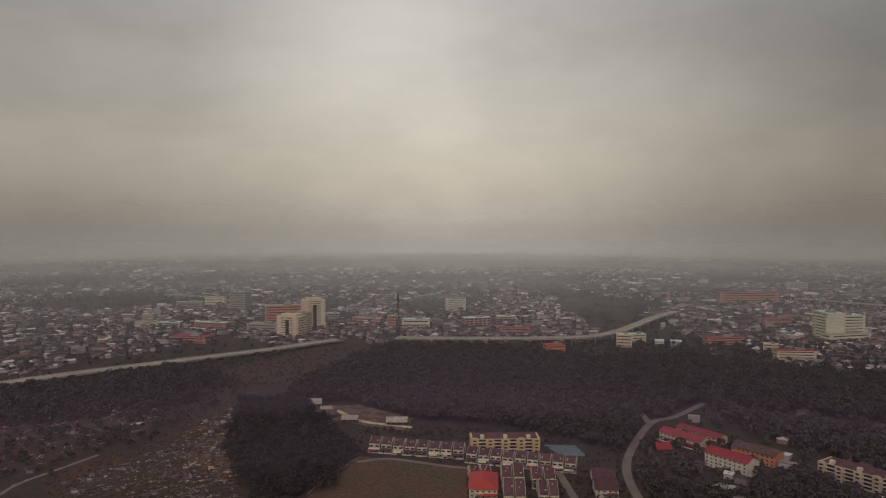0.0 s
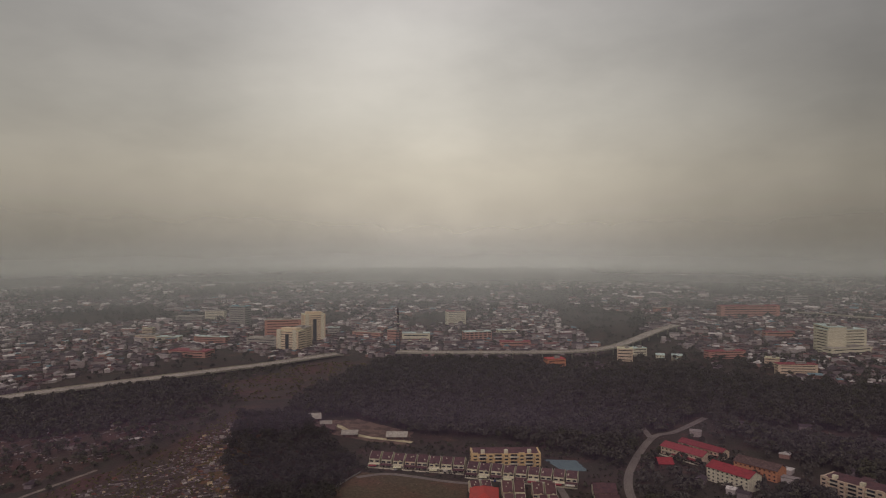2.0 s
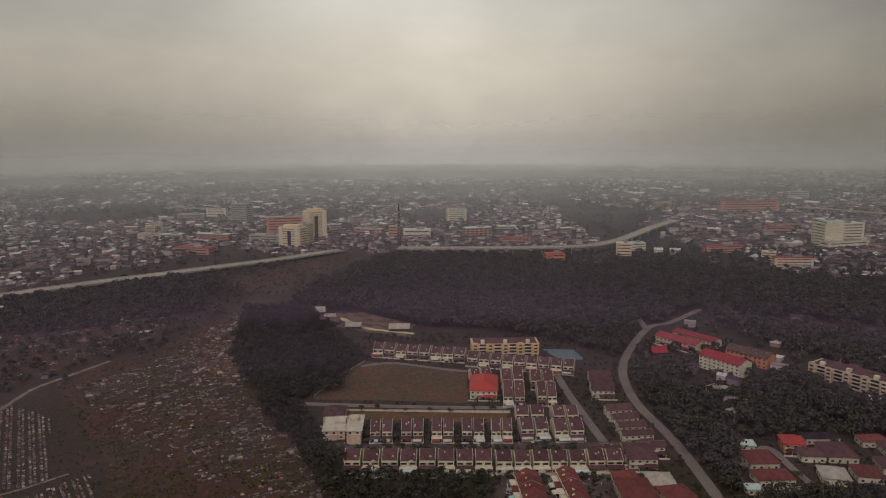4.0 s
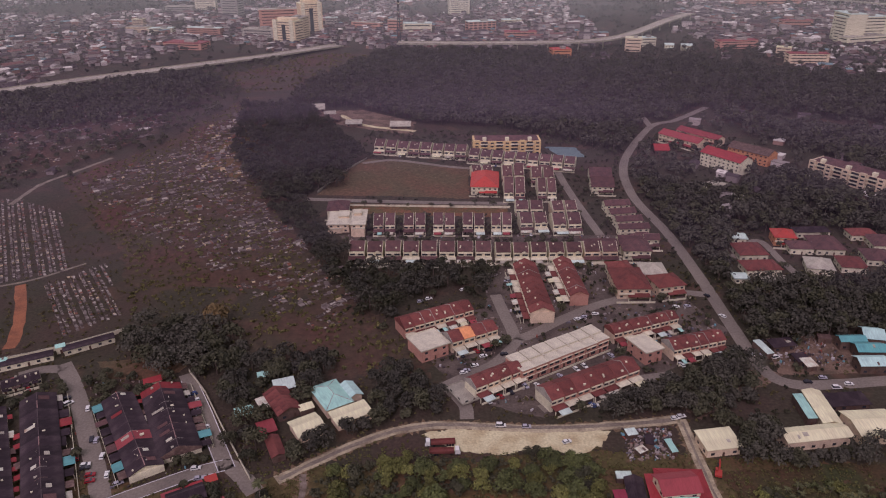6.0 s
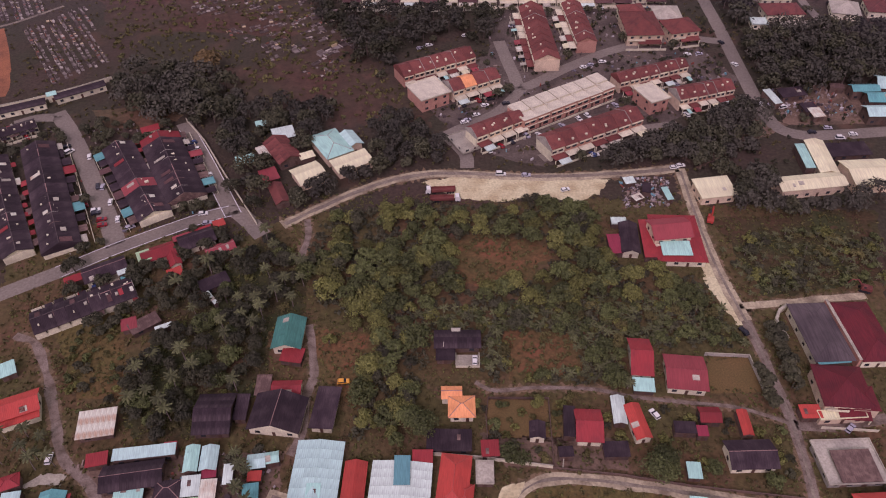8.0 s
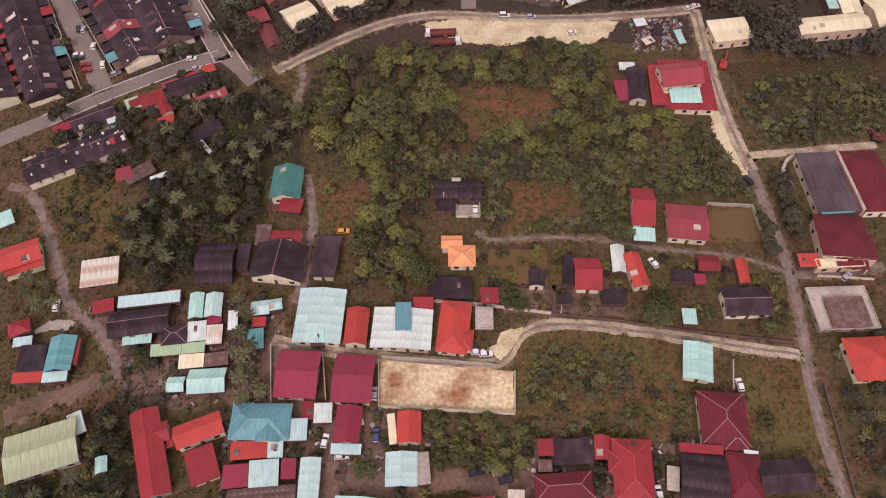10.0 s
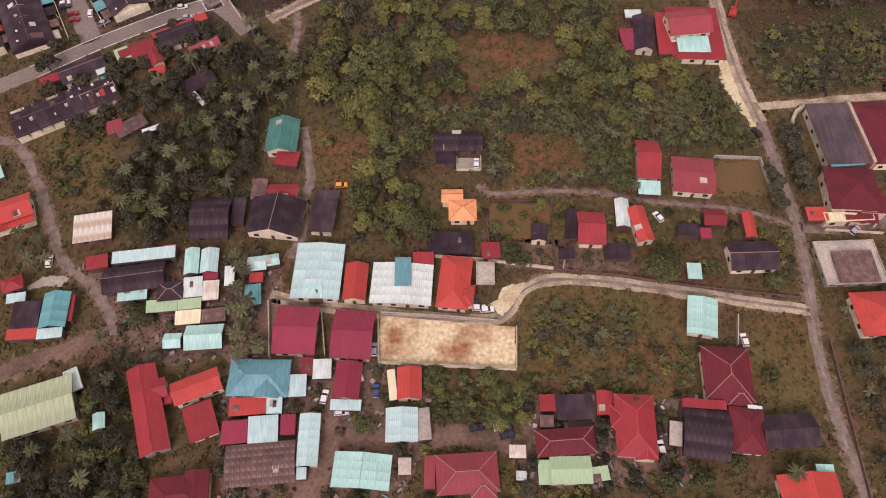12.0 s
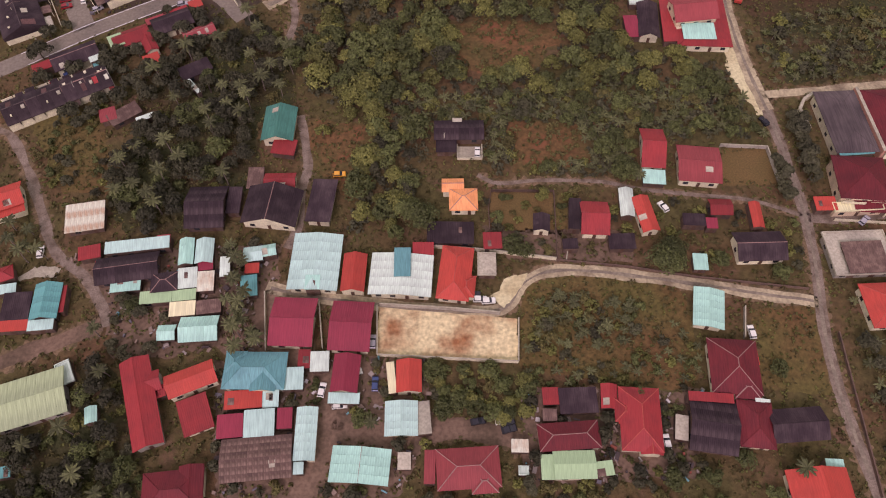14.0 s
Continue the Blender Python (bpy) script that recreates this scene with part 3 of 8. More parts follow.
def ribbon(name, pts, width, material, lift=0.06, label="", ragged=0.0, n=8, category="road", thick=0.05, shift=0.0, rough=0.15, keep=True):
    """A road or path along the points, with its own thickness, laid on the ground; earth lanes get a worn verge."""
    if material in (LANE, MUD, PATH) and keep:
        ribbon("verge", pts, width + 1.7, VERGE, 0.022, "worn earth verge beside the lane", 0.85, n * 4, "verge", 0.02, shift, 0.75, False)
    line, s = drape(pts, n), Shape()
    xs, ys = [p.x for p in line], [p.y for p in line]
    if keep:
        LINES.append(([(p.x, p.y) for p in line], width / 2, (min(xs), max(xs), min(ys), max(ys))))
    vs = []
    for i, p in enumerate(line):
        t = (line[min(i + 1, len(line) - 1)] - line[max(i - 1, 0)]).normalized()
        side = Vector((-t.y, t.x))
        p = p + side * shift
        for sgn in (1, -1):
            w = width / 2 * (1 + ragged * noise.noise((p.x * rough, p.y * rough, sgn * 7.0)))
            q = p + side * sgn * w
            vs.append((q.x, q.y, hill(q.x, q.y) + lift))
    fs = [(2 * i, 2 * i + 1, 2 * i + 3, 2 * i + 2) for i in range(len(line) - 1)]
    m = len(vs)
    low = [(x, y, z - thick) for x, y, z in vs]
    fs += [(2 * i, 2 * i + 2, m + 2 * i + 2, m + 2 * i) for i in range(len(line) - 1)] + [(2 * i + 1, m + 2 * i + 1, m + 2 * i + 3, 2 * i + 3) for i in range(len(line) - 1)]
    ob = new(name, s.add(vs + low, fs).mesh(name, material))
    return tagged(ob, label, category, kind="structure")


def patch(name, poly, material, lift=0.03, ragged=1.2, label="", category="ground"):
    """A piece of ground with its own cover and an uneven edge."""
    if material in (DIRT, LOT, CONCRETE, COURT):
        BARE.append(poly)
    vs = []
    for i, p in enumerate(poly):
        q = poly[(i + 1) % len(poly)]
        m = max(1, int(math.dist(p, q) / (1.2 if ragged > 0.5 else 3)))
        for k in range(m):
            x, y = p[0] + (q[0] - p[0]) * k / m, p[1] + (q[1] - p[1]) * k / m
            x, y = (x + ragged * (noise.noise((x * 0.2, y * 0.2, 3.3)) + 0.7 * noise.noise((x * 0.8, y * 0.8, 1.3))),
                    y + ragged * (noise.noise((x * 0.2, y * 0.2, 9.1)) + 0.7 * noise.noise((x * 0.8, y * 0.8, 5.1))))
            vs.append((x, y, hill(x, y) + lift))
    xs, ys = [v[0] for v in vs], [v[1] for v in vs]
    loop = [Vector(v[:2]) for v in vs]
    if hill(sum(xs) / len(xs), sum(ys) / len(ys)) > 0.02:
        flat = [(v.x, v.y) for v in loop]
        loop = loop + [Vector((x, y)) for x in np.arange(min(xs), max(xs), 7.0) for y in np.arange(min(ys), max(ys), 7.0) if inside(x, y, flat)]
    pv, _, pf, *_ = delaunay_2d_cdt(loop, [], [list(range(len(vs)))], 1, 1e-4)
    me = bpy.data.meshes.new(name)
    me.from_pydata([(p.x, p.y, hill(p.x, p.y) + lift) for p in pv], [], [tuple(f) for f in pf])
    me.update()
    if sum(p.normal.z for p in me.polygons) < 0:
        me.flip_normals()
    me.materials.append(material)
    return tagged(new(name, me), label, category, kind="structure")


def inside(x, y, poly):
    c = False
    for (x1, y1), (x2, y2) in zip(poly, poly[1:] + poly[:1]):
        if (y1 > y) != (y2 > y) and x < (x2 - x1) * (y - y1) / (y2 - y1) + x1:
            c = not c
    return c


def scatter(poly, n, rng, gap=0.0, avoid=(), house_gap=1.0, road_gap=0.5):
    """Up to n random places inside the outline, gap metres apart, outside the others and clear of houses and roads."""
    xs, ys = [p[0] for p in poly], [p[1] for p in poly]
    out, cells = [], {}
    for _ in range(n * 12):
        x, y = rng.uniform(min(xs), max(xs)), rng.uniform(min(ys), max(ys))
        if not inside(x, y, poly) or any(inside(x, y, a) for a in avoid):
            continue
        if not vacant(x, y, house_gap, road_gap):
            continue
        if gap:
            k = (int(x / gap), int(y / gap))
            if any(math.dist((x, y), q) < gap for i in (-1, 0, 1) for j in (-1, 0, 1) for q in cells.get((k[0] + i, k[1] + j), ())):
                continue
            cells.setdefault(k, []).append((x, y))
        out.append((x, y))
        if len(out) == n:
            break
    return out


def quads_mesh(name, corners, material):
    """A mesh of loose quads from an array of n x 4 x 3."""
    n = len(corners)
    me = bpy.data.meshes.new(name)
    me.vertices.add(4 * n)
    me.vertices.foreach_set("co", np.ascontiguousarray(corners, dtype=np.float32).ravel())
    me.loops.add(4 * n)
    me.loops.foreach_set("vertex_index", np.arange(4 * n, dtype=np.int32))
    me.polygons.add(n)
    me.polygons.foreach_set("loop_start", np.arange(0, 4 * n, 4, dtype=np.int32))
    me.polygons.foreach_set("loop_total", np.full(n, 4, dtype=np.int32))
    me.update(calc_edges=True)
    me.validate()
    me.materials.append(material)
    return me


def leaf_quads(g, centres, radii, count, size, flat=0.75):
    """Leaf sprays over the upper shells of the clumps: count for each clump."""
    k = len(centres)
    c = np.repeat(np.asarray(centres, float), count, 0)
    r = np.repeat(np.asarray(radii, float), count)
    d = g.normal(size=(k * count, 3))
    d[:, 2] = np.abs(d[:, 2]) * 1.1 - 0.35
    d /= np.linalg.norm(d, axis=1)[:, None]
    p = c + d * (r * g.uniform(0.7, 1.08, k * count))[:, None] * np.array([1, 1, flat])
    nrm = d + g.normal(size=d.shape) * 0.45 + np.array([0, 0, 0.35])
    nrm /= np.linalg.norm(nrm, axis=1)[:, None]
    u = np.cross(nrm, g.normal(size=d.shape))
    u /= np.linalg.norm(u, axis=1)[:, None]
    v = np.cross(nrm, u)
    s = (size * g.uniform(0.6, 1.35, k * count))[:, None]
    u, v = u * s, v * s * 0.62
    droop = np.array([0, 0, 1.0]) * s * 0.25
    return np.stack([p - u - droop, p - v, p + u - droop, p + v], 1)


def crown_clumps(g, n, rx, rz, base):
    out, rad = [], []
    for i in range(n):
        a, q = g.uniform(0, 2 * math.pi), math.sqrt(g.uniform(0.02, 1))
        z = base + rz * (0.35 + 0.75 * (1 - q * q) * g.uniform(0.6, 1.1))
        out.append((rx * 0.72 * q * math.cos(a), rx * 0.72 * q * math.sin(a), z))
        rad.append(rx * g.uniform(0.30, 0.48))
    return out, rad


def make_bush(seed, rx, leaf, label):
    """A low bush in one mesh, all leaf down to the ground."""
    g = np.random.default_rng(seed)
    cs, rs = crown_clumps(g, 8, rx, rx * 0.75, 0.2)
    return tagged(new("bush", quads_mesh("bush", leaf_quads(g, cs, rs, 55, 0.27), LEAF[leaf])), label, "bush")


def make_tree(seed, rx, rz, base, leaf, label, clumps=10, count=46, size=0.55, name="tree"):
    """A broad-leaved tree: tapered trunk with limbs, and an uneven crown of leaf sprays."""
    g = np.random.default_rng(seed)
    t = new(name)
    tagged(t, label, name)
    cs, rs = crown_clumps(g, clumps, rx, rz, base)
    s = Shape().beam((0, 0, -0.2), (0.15, 0.1, base + rz * 0.35), 0.1 + rx * 0.05, 6, 0.6)
    for c in cs[:5]:
        s.beam((0.12, 0.08, base + rz * 0.12), (c[0] * 0.85, c[1] * 0.85, c[2]), 0.05 + rx * 0.02, 4, 0.4)
    part("trunk", s.mesh("trunk", BARK), t)
    part("crown", quads_mesh("crown", leaf_quads(g, cs, rs, count, size), LEAF[leaf]), t)
    return t


def frond(g, az, length, lift, width, droop, seg=4, z0=0.0):
    """One arching leaf of two halves, as quads."""
    d, side = np.array([math.cos(az), math.sin(az), 0]), np.array([-math.sin(az), math.cos(az), 0])
    line, w = [], []
    for i in range(seg + 1):
        t = i / seg
        line.append(d * length * t * (1 - 0.18 * t * droop) + np.array([0, 0, z0 + lift * t - droop * length * 0.55 * t * t]))
        w.append(width * (0.35 + 1.1 * t) * (1 - t ** 3) + 0.05)
    qs = []
    for i in range(seg):
        for sg in (1, -1):
            o0, o1 = side * sg * w[i] - np.array([0, 0, w[i] * 0.45]), side * sg * w[i + 1] - np.array([0, 0, w[i + 1] * 0.45])
            qs.append([line[i], line[i + 1], line[i + 1] + o1, line[i] + o0])
    return qs


def make_palm(seed, height, length, leaf, label, fronds=15, width=0.42, name="palm_tree"):
    g = np.random.default_rng(seed)
    t = tagged(new(name), label, "palm")
    s, bend = Shape(), g.uniform(-0.9, 0.9)
    for i in range(4):
        a, b = i / 4, (i + 1) / 4
        s.beam((bend * a * a, 0, height * a - (0.2 if i == 0 else 0)), (bend * b * b, 0, height * b), 0.22 - 0.03 * i, 6, 0.85)
    part("trunk", s.mesh("trunk", PALMBARK), t)
    qs = []
    for i in range(fronds):
        qs += frond(g, i * 2.4 + g.uniform(-0.3, 0.3), length * g.uniform(0.8, 1.1), length * g.uniform(0.15, 0.7), width, g.uniform(0.6, 1.2))
    q = np.array(qs) + np.array([bend, 0, height])
    part("crown", quads_mesh("crown", q, LEAF[leaf]), t)
    return t


def make_banana(seed, leaf="palm"):
    """A banana plant: a short fleshy stem with broad arching leaves."""
    g = np.random.default_rng(seed)
    t = tagged(new("banana_plant"), "banana plant with broad arching leaves", "plant")
    s, qs = Shape(), []
    h = g.uniform(1.7, 2.6)
    s.beam((0, 0, -0.1), (0, 0, h), 0.14, 6, 0.7)
    for k in range(11):
        q = np.array(frond(g, k * 2.4 + g.uniform(-0.4, 0.4), g.uniform(1.7, 2.6), g.uniform(0.5, 1.6), 0.30, g.uniform(0.5, 1.0), 3))
        qs.append(q + np.array([0, 0, h - 0.05 * k]))
    part("stem", s.mesh("stem", PALMBARK), t)
    part("leaves", quads_mesh("leaves", np.concatenate(qs), LEAF[leaf]), t)
    return t


PLANTED = set()


def plant(protos, places, rng, low=0.8, high=1.25, group=""):
    """Copies of the given plants at the places, turned and scaled at random; each built one takes a place itself."""
    for x, y in places:
        ob, m = rng.choice(protos), pose(x, y, hill(x, y), 0, 0, rng.uniform(0, 360))
        k = rng.uniform(low, high)
        if ob in PLANTED:
            ob = copy_thing(ob, m)
        else:
            PLANTED.add(ob)
            ob.matrix_basis = m
        ob.scale = (k, k, k * rng.uniform(0.85, 1.1))
        if group:
            tagged(ob, group=group)


def thicket(name, places, leaf, rx, rz, base, clumps, count, size, label, category, seed=1, vary=0.35, trunks=True):
    """A wood or a scrub as one piece: every tree with its stem and clumps of leaf sprays."""
    g, parts, s = np.random.default_rng(seed), [], Shape()
    for x, y in places:
        k = g.uniform(1 - vary, 1 + vary)
        cs, rs = crown_clumps(g, clumps, rx * k, rz * k, base * k)
        q = leaf_quads(g, cs, rs, count, size)
        z = hill(x, y)
        parts.append(q + np.array([x, y, z]))
        if trunks:
            s.beam((x, y, z - 0.2), (x, y, z + base * k + rz * k * 0.4), 0.25 * k, 4, 0.6)
    ob = new(name)
    tagged(ob, label, category, kind="stuff")
    part("leaves", quads_mesh("leaves", np.concatenate(parts), LEAF[leaf]), ob)
    if trunks:
        part("trunks", s.mesh("trunks", BARK), ob)
    return ob


# ---- cars ----
def make_car(paint, word, van=False):
    c = tagged(new("car"), f"parked {word} {'van' if van else 'hatchback car'} with dark windows", "car")
    L, W, H = (4.4, 1.75, 1.85) if van else (3.9, 1.65, 1.42)
    s = Shape()
    s.extrude([(-L / 2, 0.35), (-L / 2, 0.78), (-L / 2 + 0.15, 0.88), (L / 2 - 0.25, 0.92), (L / 2, 0.75), (L / 2, 0.35)], -W / 2, W / 2, "y")
    part("body", s.mesh("body", paint), c)
    a, b = (-L / 2 + 0.1, L / 2 - 0.9) if van else (-L / 2 + 0.15, L / 2 - 1.05)
    g = Shape().extrude([(a, 0.9), (a + 0.25, H - 0.12), (b - 0.75, H - 0.12), (b, 0.9)], -W / 2 + 0.08, W / 2 - 0.08, "y")
    part("glazed_cabin", g.mesh("glazed_cabin", GLASS), c, label="dark glazed cabin")
    part("roof_panel", Shape().extrude([(a + 0.22, H - 0.14), (a + 0.3, H), (b - 0.85, H), (b - 0.7, H - 0.14)], -W / 2 + 0.12, W / 2 - 0.12, "y").mesh("roof_panel", paint), c)
    for x in (-L / 2 + 0.7, L / 2 - 0.75):
        for y in (-W / 2 + 0.1, W / 2 - 0.1):
            part("wheel", Shape().beam((x, y - 0.1, 0.3), (x, y + 0.1, 0.3), 0.3, 10).mesh("wheel", TYRE), c)
    return c


TYRE = surface("tyre", (0.02, 0.02, 0.02), rough=0.9)


def car_paint(name, col):
    m = surface(name, col, tuple(c * 0.8 for c in col), rough=0.25, scale=0.8, stain=0.1)
    m.node_tree.nodes["Principled BSDF"].inputs["Coat Weight"].default_value = 0.4
    return m


CARS = {"white": make_car(car_paint("paint_white", (0.72, 0.75, 0.64)), "white"), "silver": make_car(car_paint("paint_silver", (0.38, 0.38, 0.39)), "silver"),
        "black": make_car(car_paint("paint_black", (0.02, 0.02, 0.025)), "black"), "red": make_car(car_paint("paint_red", (0.3, 0.02, 0.02)), "dark red"),
        "yellow": make_car(car_paint("paint_yellow", (0.75, 0.36, 0.03)), "yellow"), "blue": make_car(car_paint("paint_blue", (0.04, 0.07, 0.16)), "dark blue"),
        "van": make_car(car_paint("paint_van", (0.70, 0.72, 0.62)), "white", True)}
CAR_USED = set()


def park(kind, x, y, rot):
    """Places a car; the first of a kind is the built one itself."""
    ob = CARS[kind]
    m = pose(x, y, hill(x, y) + 0.08, 0, 0, rot)
    if kind in CAR_USED:
        return copy_thing(ob, m)
    CAR_USED.add(kind)
    ob.matrix_basis = m
    return ob


# ---- terraces ----
def terrace_unit(style, w, d, e, seed, other=""):
    """One house of a terrace: walls, roof, party wall, porch and openings, built about its own base."""
    rng = random.Random(seed)
    words = {"low": "single-storey terraced house with dark weathered roof", "brick": "two-storey terraced house with brown tiled roof", "mixed": "two-storey terraced house with brown tiled roof",
             "slab": "two-storey terraced house with pale flat roof", "purple": "white two-storey terraced house with purple-brown roof"}
    roof = {"low": "dark", "brick": "brick", "mixed": "brick", "slab": "slab", "purple": "purple"}[style]
    if style == "mixed" and seed == 1:
        roof = "flame"
    roof = other or roof
    wall = {"low": "white", "brick": rng.choice(["cream", "white", "pink"]), "mixed": "cream", "slab": "pink", "purple": rng.choice(["white", "white", "cream"])}[style]
    h = tagged(new("terraced_house"), words[style] if roof != "flame" and not other else "two-storey terraced house with bright orange roof" if roof == "flame" else "single-storey terraced house with newer faded red roof", "house")
    e += 0.15 * (seed % 3) if style == "slab" else 0.25 * (seed % 3) if style == "purple" else 0.0
    apart = 0.86 if style == "purple" else 1.0
    s, gables, lines = roof_shape("flat" if style == "slab" else "gable_x", w * apart, d * 0.86, e, 0.2 * d if style != "low" else 0.16 * d)
    oy = d * 0.07
    if style == "slab":
        # a low slab in front and a raised one behind, with a gap to the next house
        s = Shape().box(-w / 2, w / 2, -d * 0.43, -d * 0.06, e - 0.16, e + 0.06).box(-w / 2 + 0.3, w / 2 - 0.3, -d * 0.06, d * 0.43, e - 0.16, e + 0.85)
        s.box(-w / 2 + 0.3, -w / 2 + 1.5, -d * 0.14, -d * 0.06, e + 0.06, e + 0.55)
    part("roof", s.mesh("roof", ROOF[roof]), h, (0, oy, 0))
    body = Shape().box(-w * apart / 2 + 0.05, w * apart / 2 - 0.05, -d * 0.43 + 0.4 + oy, d * 0.43 - 0.4 + oy, -0.1, e - 0.17)
    body.add([(x, y + oy, z) for x, y, z in gables.v], gables.f)
    part("wall", body.mesh("wall", WALL[wall]), h)
    rise = (0.2 if style != "low" else 0.16) * d
    if style != "slab":
        y = d * 0.43
        up = {"purple": 0.32, "low": 0.06}.get(style, 0.28)
        for side in ((-1, 1) if style == "purple" else (-1,)):
            px = side * (w * apart / 2 - 0.08)
            part("party_wall", Shape().extrude([(-y + oy, e - 1.2), (-y + oy, e + up - 0.2), (oy, e + rise + up), (y + oy, e + up - 0.2), (y + oy, e - 1.2)], px - 0.10, px + 0.10, "x").mesh("party_wall", WALL["white"] if style == "purple" else (WALL["grey"] if seed % 4 == 1 else ROOF["rust"] if seed % 4 == 2 else ROOF["dark"]) if style == "low" else ROOF["brick"] if seed % 3 else WALL["grey"]), h)
    fy = -d * 0.43 + 0.4 + oy - 0.04
    if style == "low":
        pr = ("dark", "pink", "rust", "dark", "grey", "teal", "dark", "rust", "purple", "dark", "rust", "red", "dark", "purple")[seed % 14]
        depth = d * rng.uniform(0.14, 0.34)
        part("porch_roof", Shape().extrude([(-depth, 2.35), (0, 2.75), (0, 2.65), (-depth, 2.25)], -w / 2 + 0.2, w / 2 * rng.uniform(0.2, 0.95), "x").mesh("porch_roof", ROOF[pr]), h, (0, fy + 0.3, 0))
        for px in (-w / 2 + 0.4, w / 2 * 0.2):
            part("post", box_mesh(0.15, 0.15, 2.3, WALL["white"]), h, (px, fy - depth + 0.5, 0))
        part("door", box_mesh(0.95, 0.08, 2.05, DOOR), h, (-w * 0.2, fy, 0))
        part("window", window_mesh(1.8, 1.2), h, (w * 0.22, fy, 0.9))
        sk = rng.uniform(-0.2, 0.2) * w
        if seed % 2:
            ex = rng.choice(["rust", "grey", "dark", "rustwhite", "red"])
            part("back_roof", Shape().extrude([(0, 2.9), (d * 0.16, 2.5), (d * 0.16, 2.4), (0, 2.8)], -w / 2 + 0.3, w / 2 * rng.uniform(0.0, 0.9), "x").mesh("back_roof", ROOF[ex]), h, (0, d * 0.43 + oy - 0.3, 0), label="lean-to sheet roof at the back")
        if seed % 3:
            q = rng.choice([-1, 1])
            slope = rise / (d * 0.43)
            a, b, px = rng.uniform(0.5, 1.6), rng.uniform(2.6, d * 0.36), rng.uniform(-0.3, 0.2) * w
            part("roof_sheet", Shape().extrude([(q * a, e + rise - a * slope + 0.07), (q * b, e + rise - b * slope + 0.07), (q * b, e + rise - b * slope + 0.13), (q * a, e + rise - a * slope + 0.13)], px - w * rng.uniform(0.08, 0.24), px + w * 0.2, "x").mesh("roof_sheet", ROOF[["rust", "grey", "red", "rust", "purple", "rustwhite"][seed % 6]]), h, (0, oy, 0), label="newer sheet laid over the old roof")
            part("vent", box_mesh(rng.uniform(0.4, 0.8), rng.uniform(0.5, 0.9), 0.5, WALL["white"]), h, (rng.uniform(-0.35, 0.35) * w, oy - q * d * rng.uniform(0.08, 0.28), e + rise * 0.55))
        part("ridge_cap", box_mesh(w * 0.9, 0.3, 0.12, RIDGE["pale" if seed % 5 == 0 else "dark"]), h, (0, oy, e + rise + 0.02))
        if seed % 4:
            part("skylight", box_mesh(rng.uniform(0.7, 1.2), rng.uniform(0.9, 1.6), 0.6, WALL["white"] if seed % 2 else ROOF["grey"]), h, (sk, oy + d * rng.uniform(-0.2, 0.2), e + rise * 0.62), label="raised pale roof vent")
        part("yard_wall", box_mesh(w - 0.3, 0.15, 1.2, WALL["white"]), h, (0, -d / 2 - 1.6, 0))
    else:
        depth = 0.4 if style == "slab" else 3.6
        slab = Shape().box(-w / 2 + 0.3, w / 2 - 0.3, -depth, 0.2, 2.75, 2.95)
        if style == "purple" and seed % 2:
            slab = Shape().extrude([(-depth, 2.7), (0.2, 3.5), (0.2, 3.35), (-depth, 2.55)], -w / 2 + 0.3, w / 2 - 0.3, "x")
        part("porch_roof", slab.mesh("porch_roof", ROOF["brick"] if rng.random() < 0.4 and style == "brick" else ROOF["purple"] if style == "purple" and seed % 2 else WALL["white"]), h, (0, fy, 0))
        if style in ("purple", "brick"):
            slope = rise / (d * 0.43)
            for k in range(1 + seed % 2):
                vx, vy = rng.uniform(-0.32, 0.32) * w, -rng.uniform(0.2, 0.75) * d * 0.43
                part("water_tank", box_mesh(0.8, 0.7, 0.7, WALL["white"]), h, (vx, oy + vy, e + rise + vy * slope - 0.15), label="white water tank on the roof")
        if seed % 4 != 1 and style != "slab":
            # a sheet awning over the front yard
            aw = rng.uniform(0.35, 0.8) * w
            part("awning", Shape().extrude([(-3.2, 2.35), (0, 2.75), (0, 2.67), (-3.2, 2.27)], -aw / 2, aw / 2, "x").mesh("awning", ROOF[("white", "rust", "pink", "aqua", "grey", "brick", "cream", "rustwhite")[seed % 8]]), h, (rng.uniform(-0.15, 0.15) * w, fy - depth + 0.1, 0))
        if style == "purple" and seed % 3 == 0:
            # a gable over the upper window
            part("front_gable", Shape().extrude([(-w * 0.22, e - 0.3), (0, e + w * 0.12), (w * 0.22, e - 0.3), (0, e + w * 0.12 - 0.25)], -d * 0.43 - 0.5, -d * 0.12, "y").mesh("front_gable", ROOF[roof]), h, (w * 0.16, oy, 0))
            part("gable_wall", Shape().extrude([(-w * 0.19, e - 0.6), (0, e + w * 0.12 - 0.3), (w * 0.19, e - 0.6)], -d * 0.43 - 0.2, -d * 0.36, "y").mesh("gable_wall", WALL[wall]), h, (w * 0.16, oy, 0))
        for px in (-w / 2 + 0.45, w / 2 - 0.45) if style != "slab" else ():
            part("column", box_mesh(0.3, 0.3, 2.75, WALL["white"]), h, (px, fy - depth + 0.2, 0))
        part("door", box_mesh(1.1, 0.08, 2.1, DOOR), h, (-w * 0.22, fy, 0))
        part("window", window_mesh(w * 0.36, 1.4), h, (w * 0.18, fy, 0.8))
        for px in (-w * 0.24, w * 0.22):
            part("window", window_mesh(w * 0.30, 1.45), h, (px, fy, 3.9))
        part("canopy", box_mesh(w * 0.86, 0.7, 0.12, WALL["white"]), h, (0, fy - 0.3, 5.5))
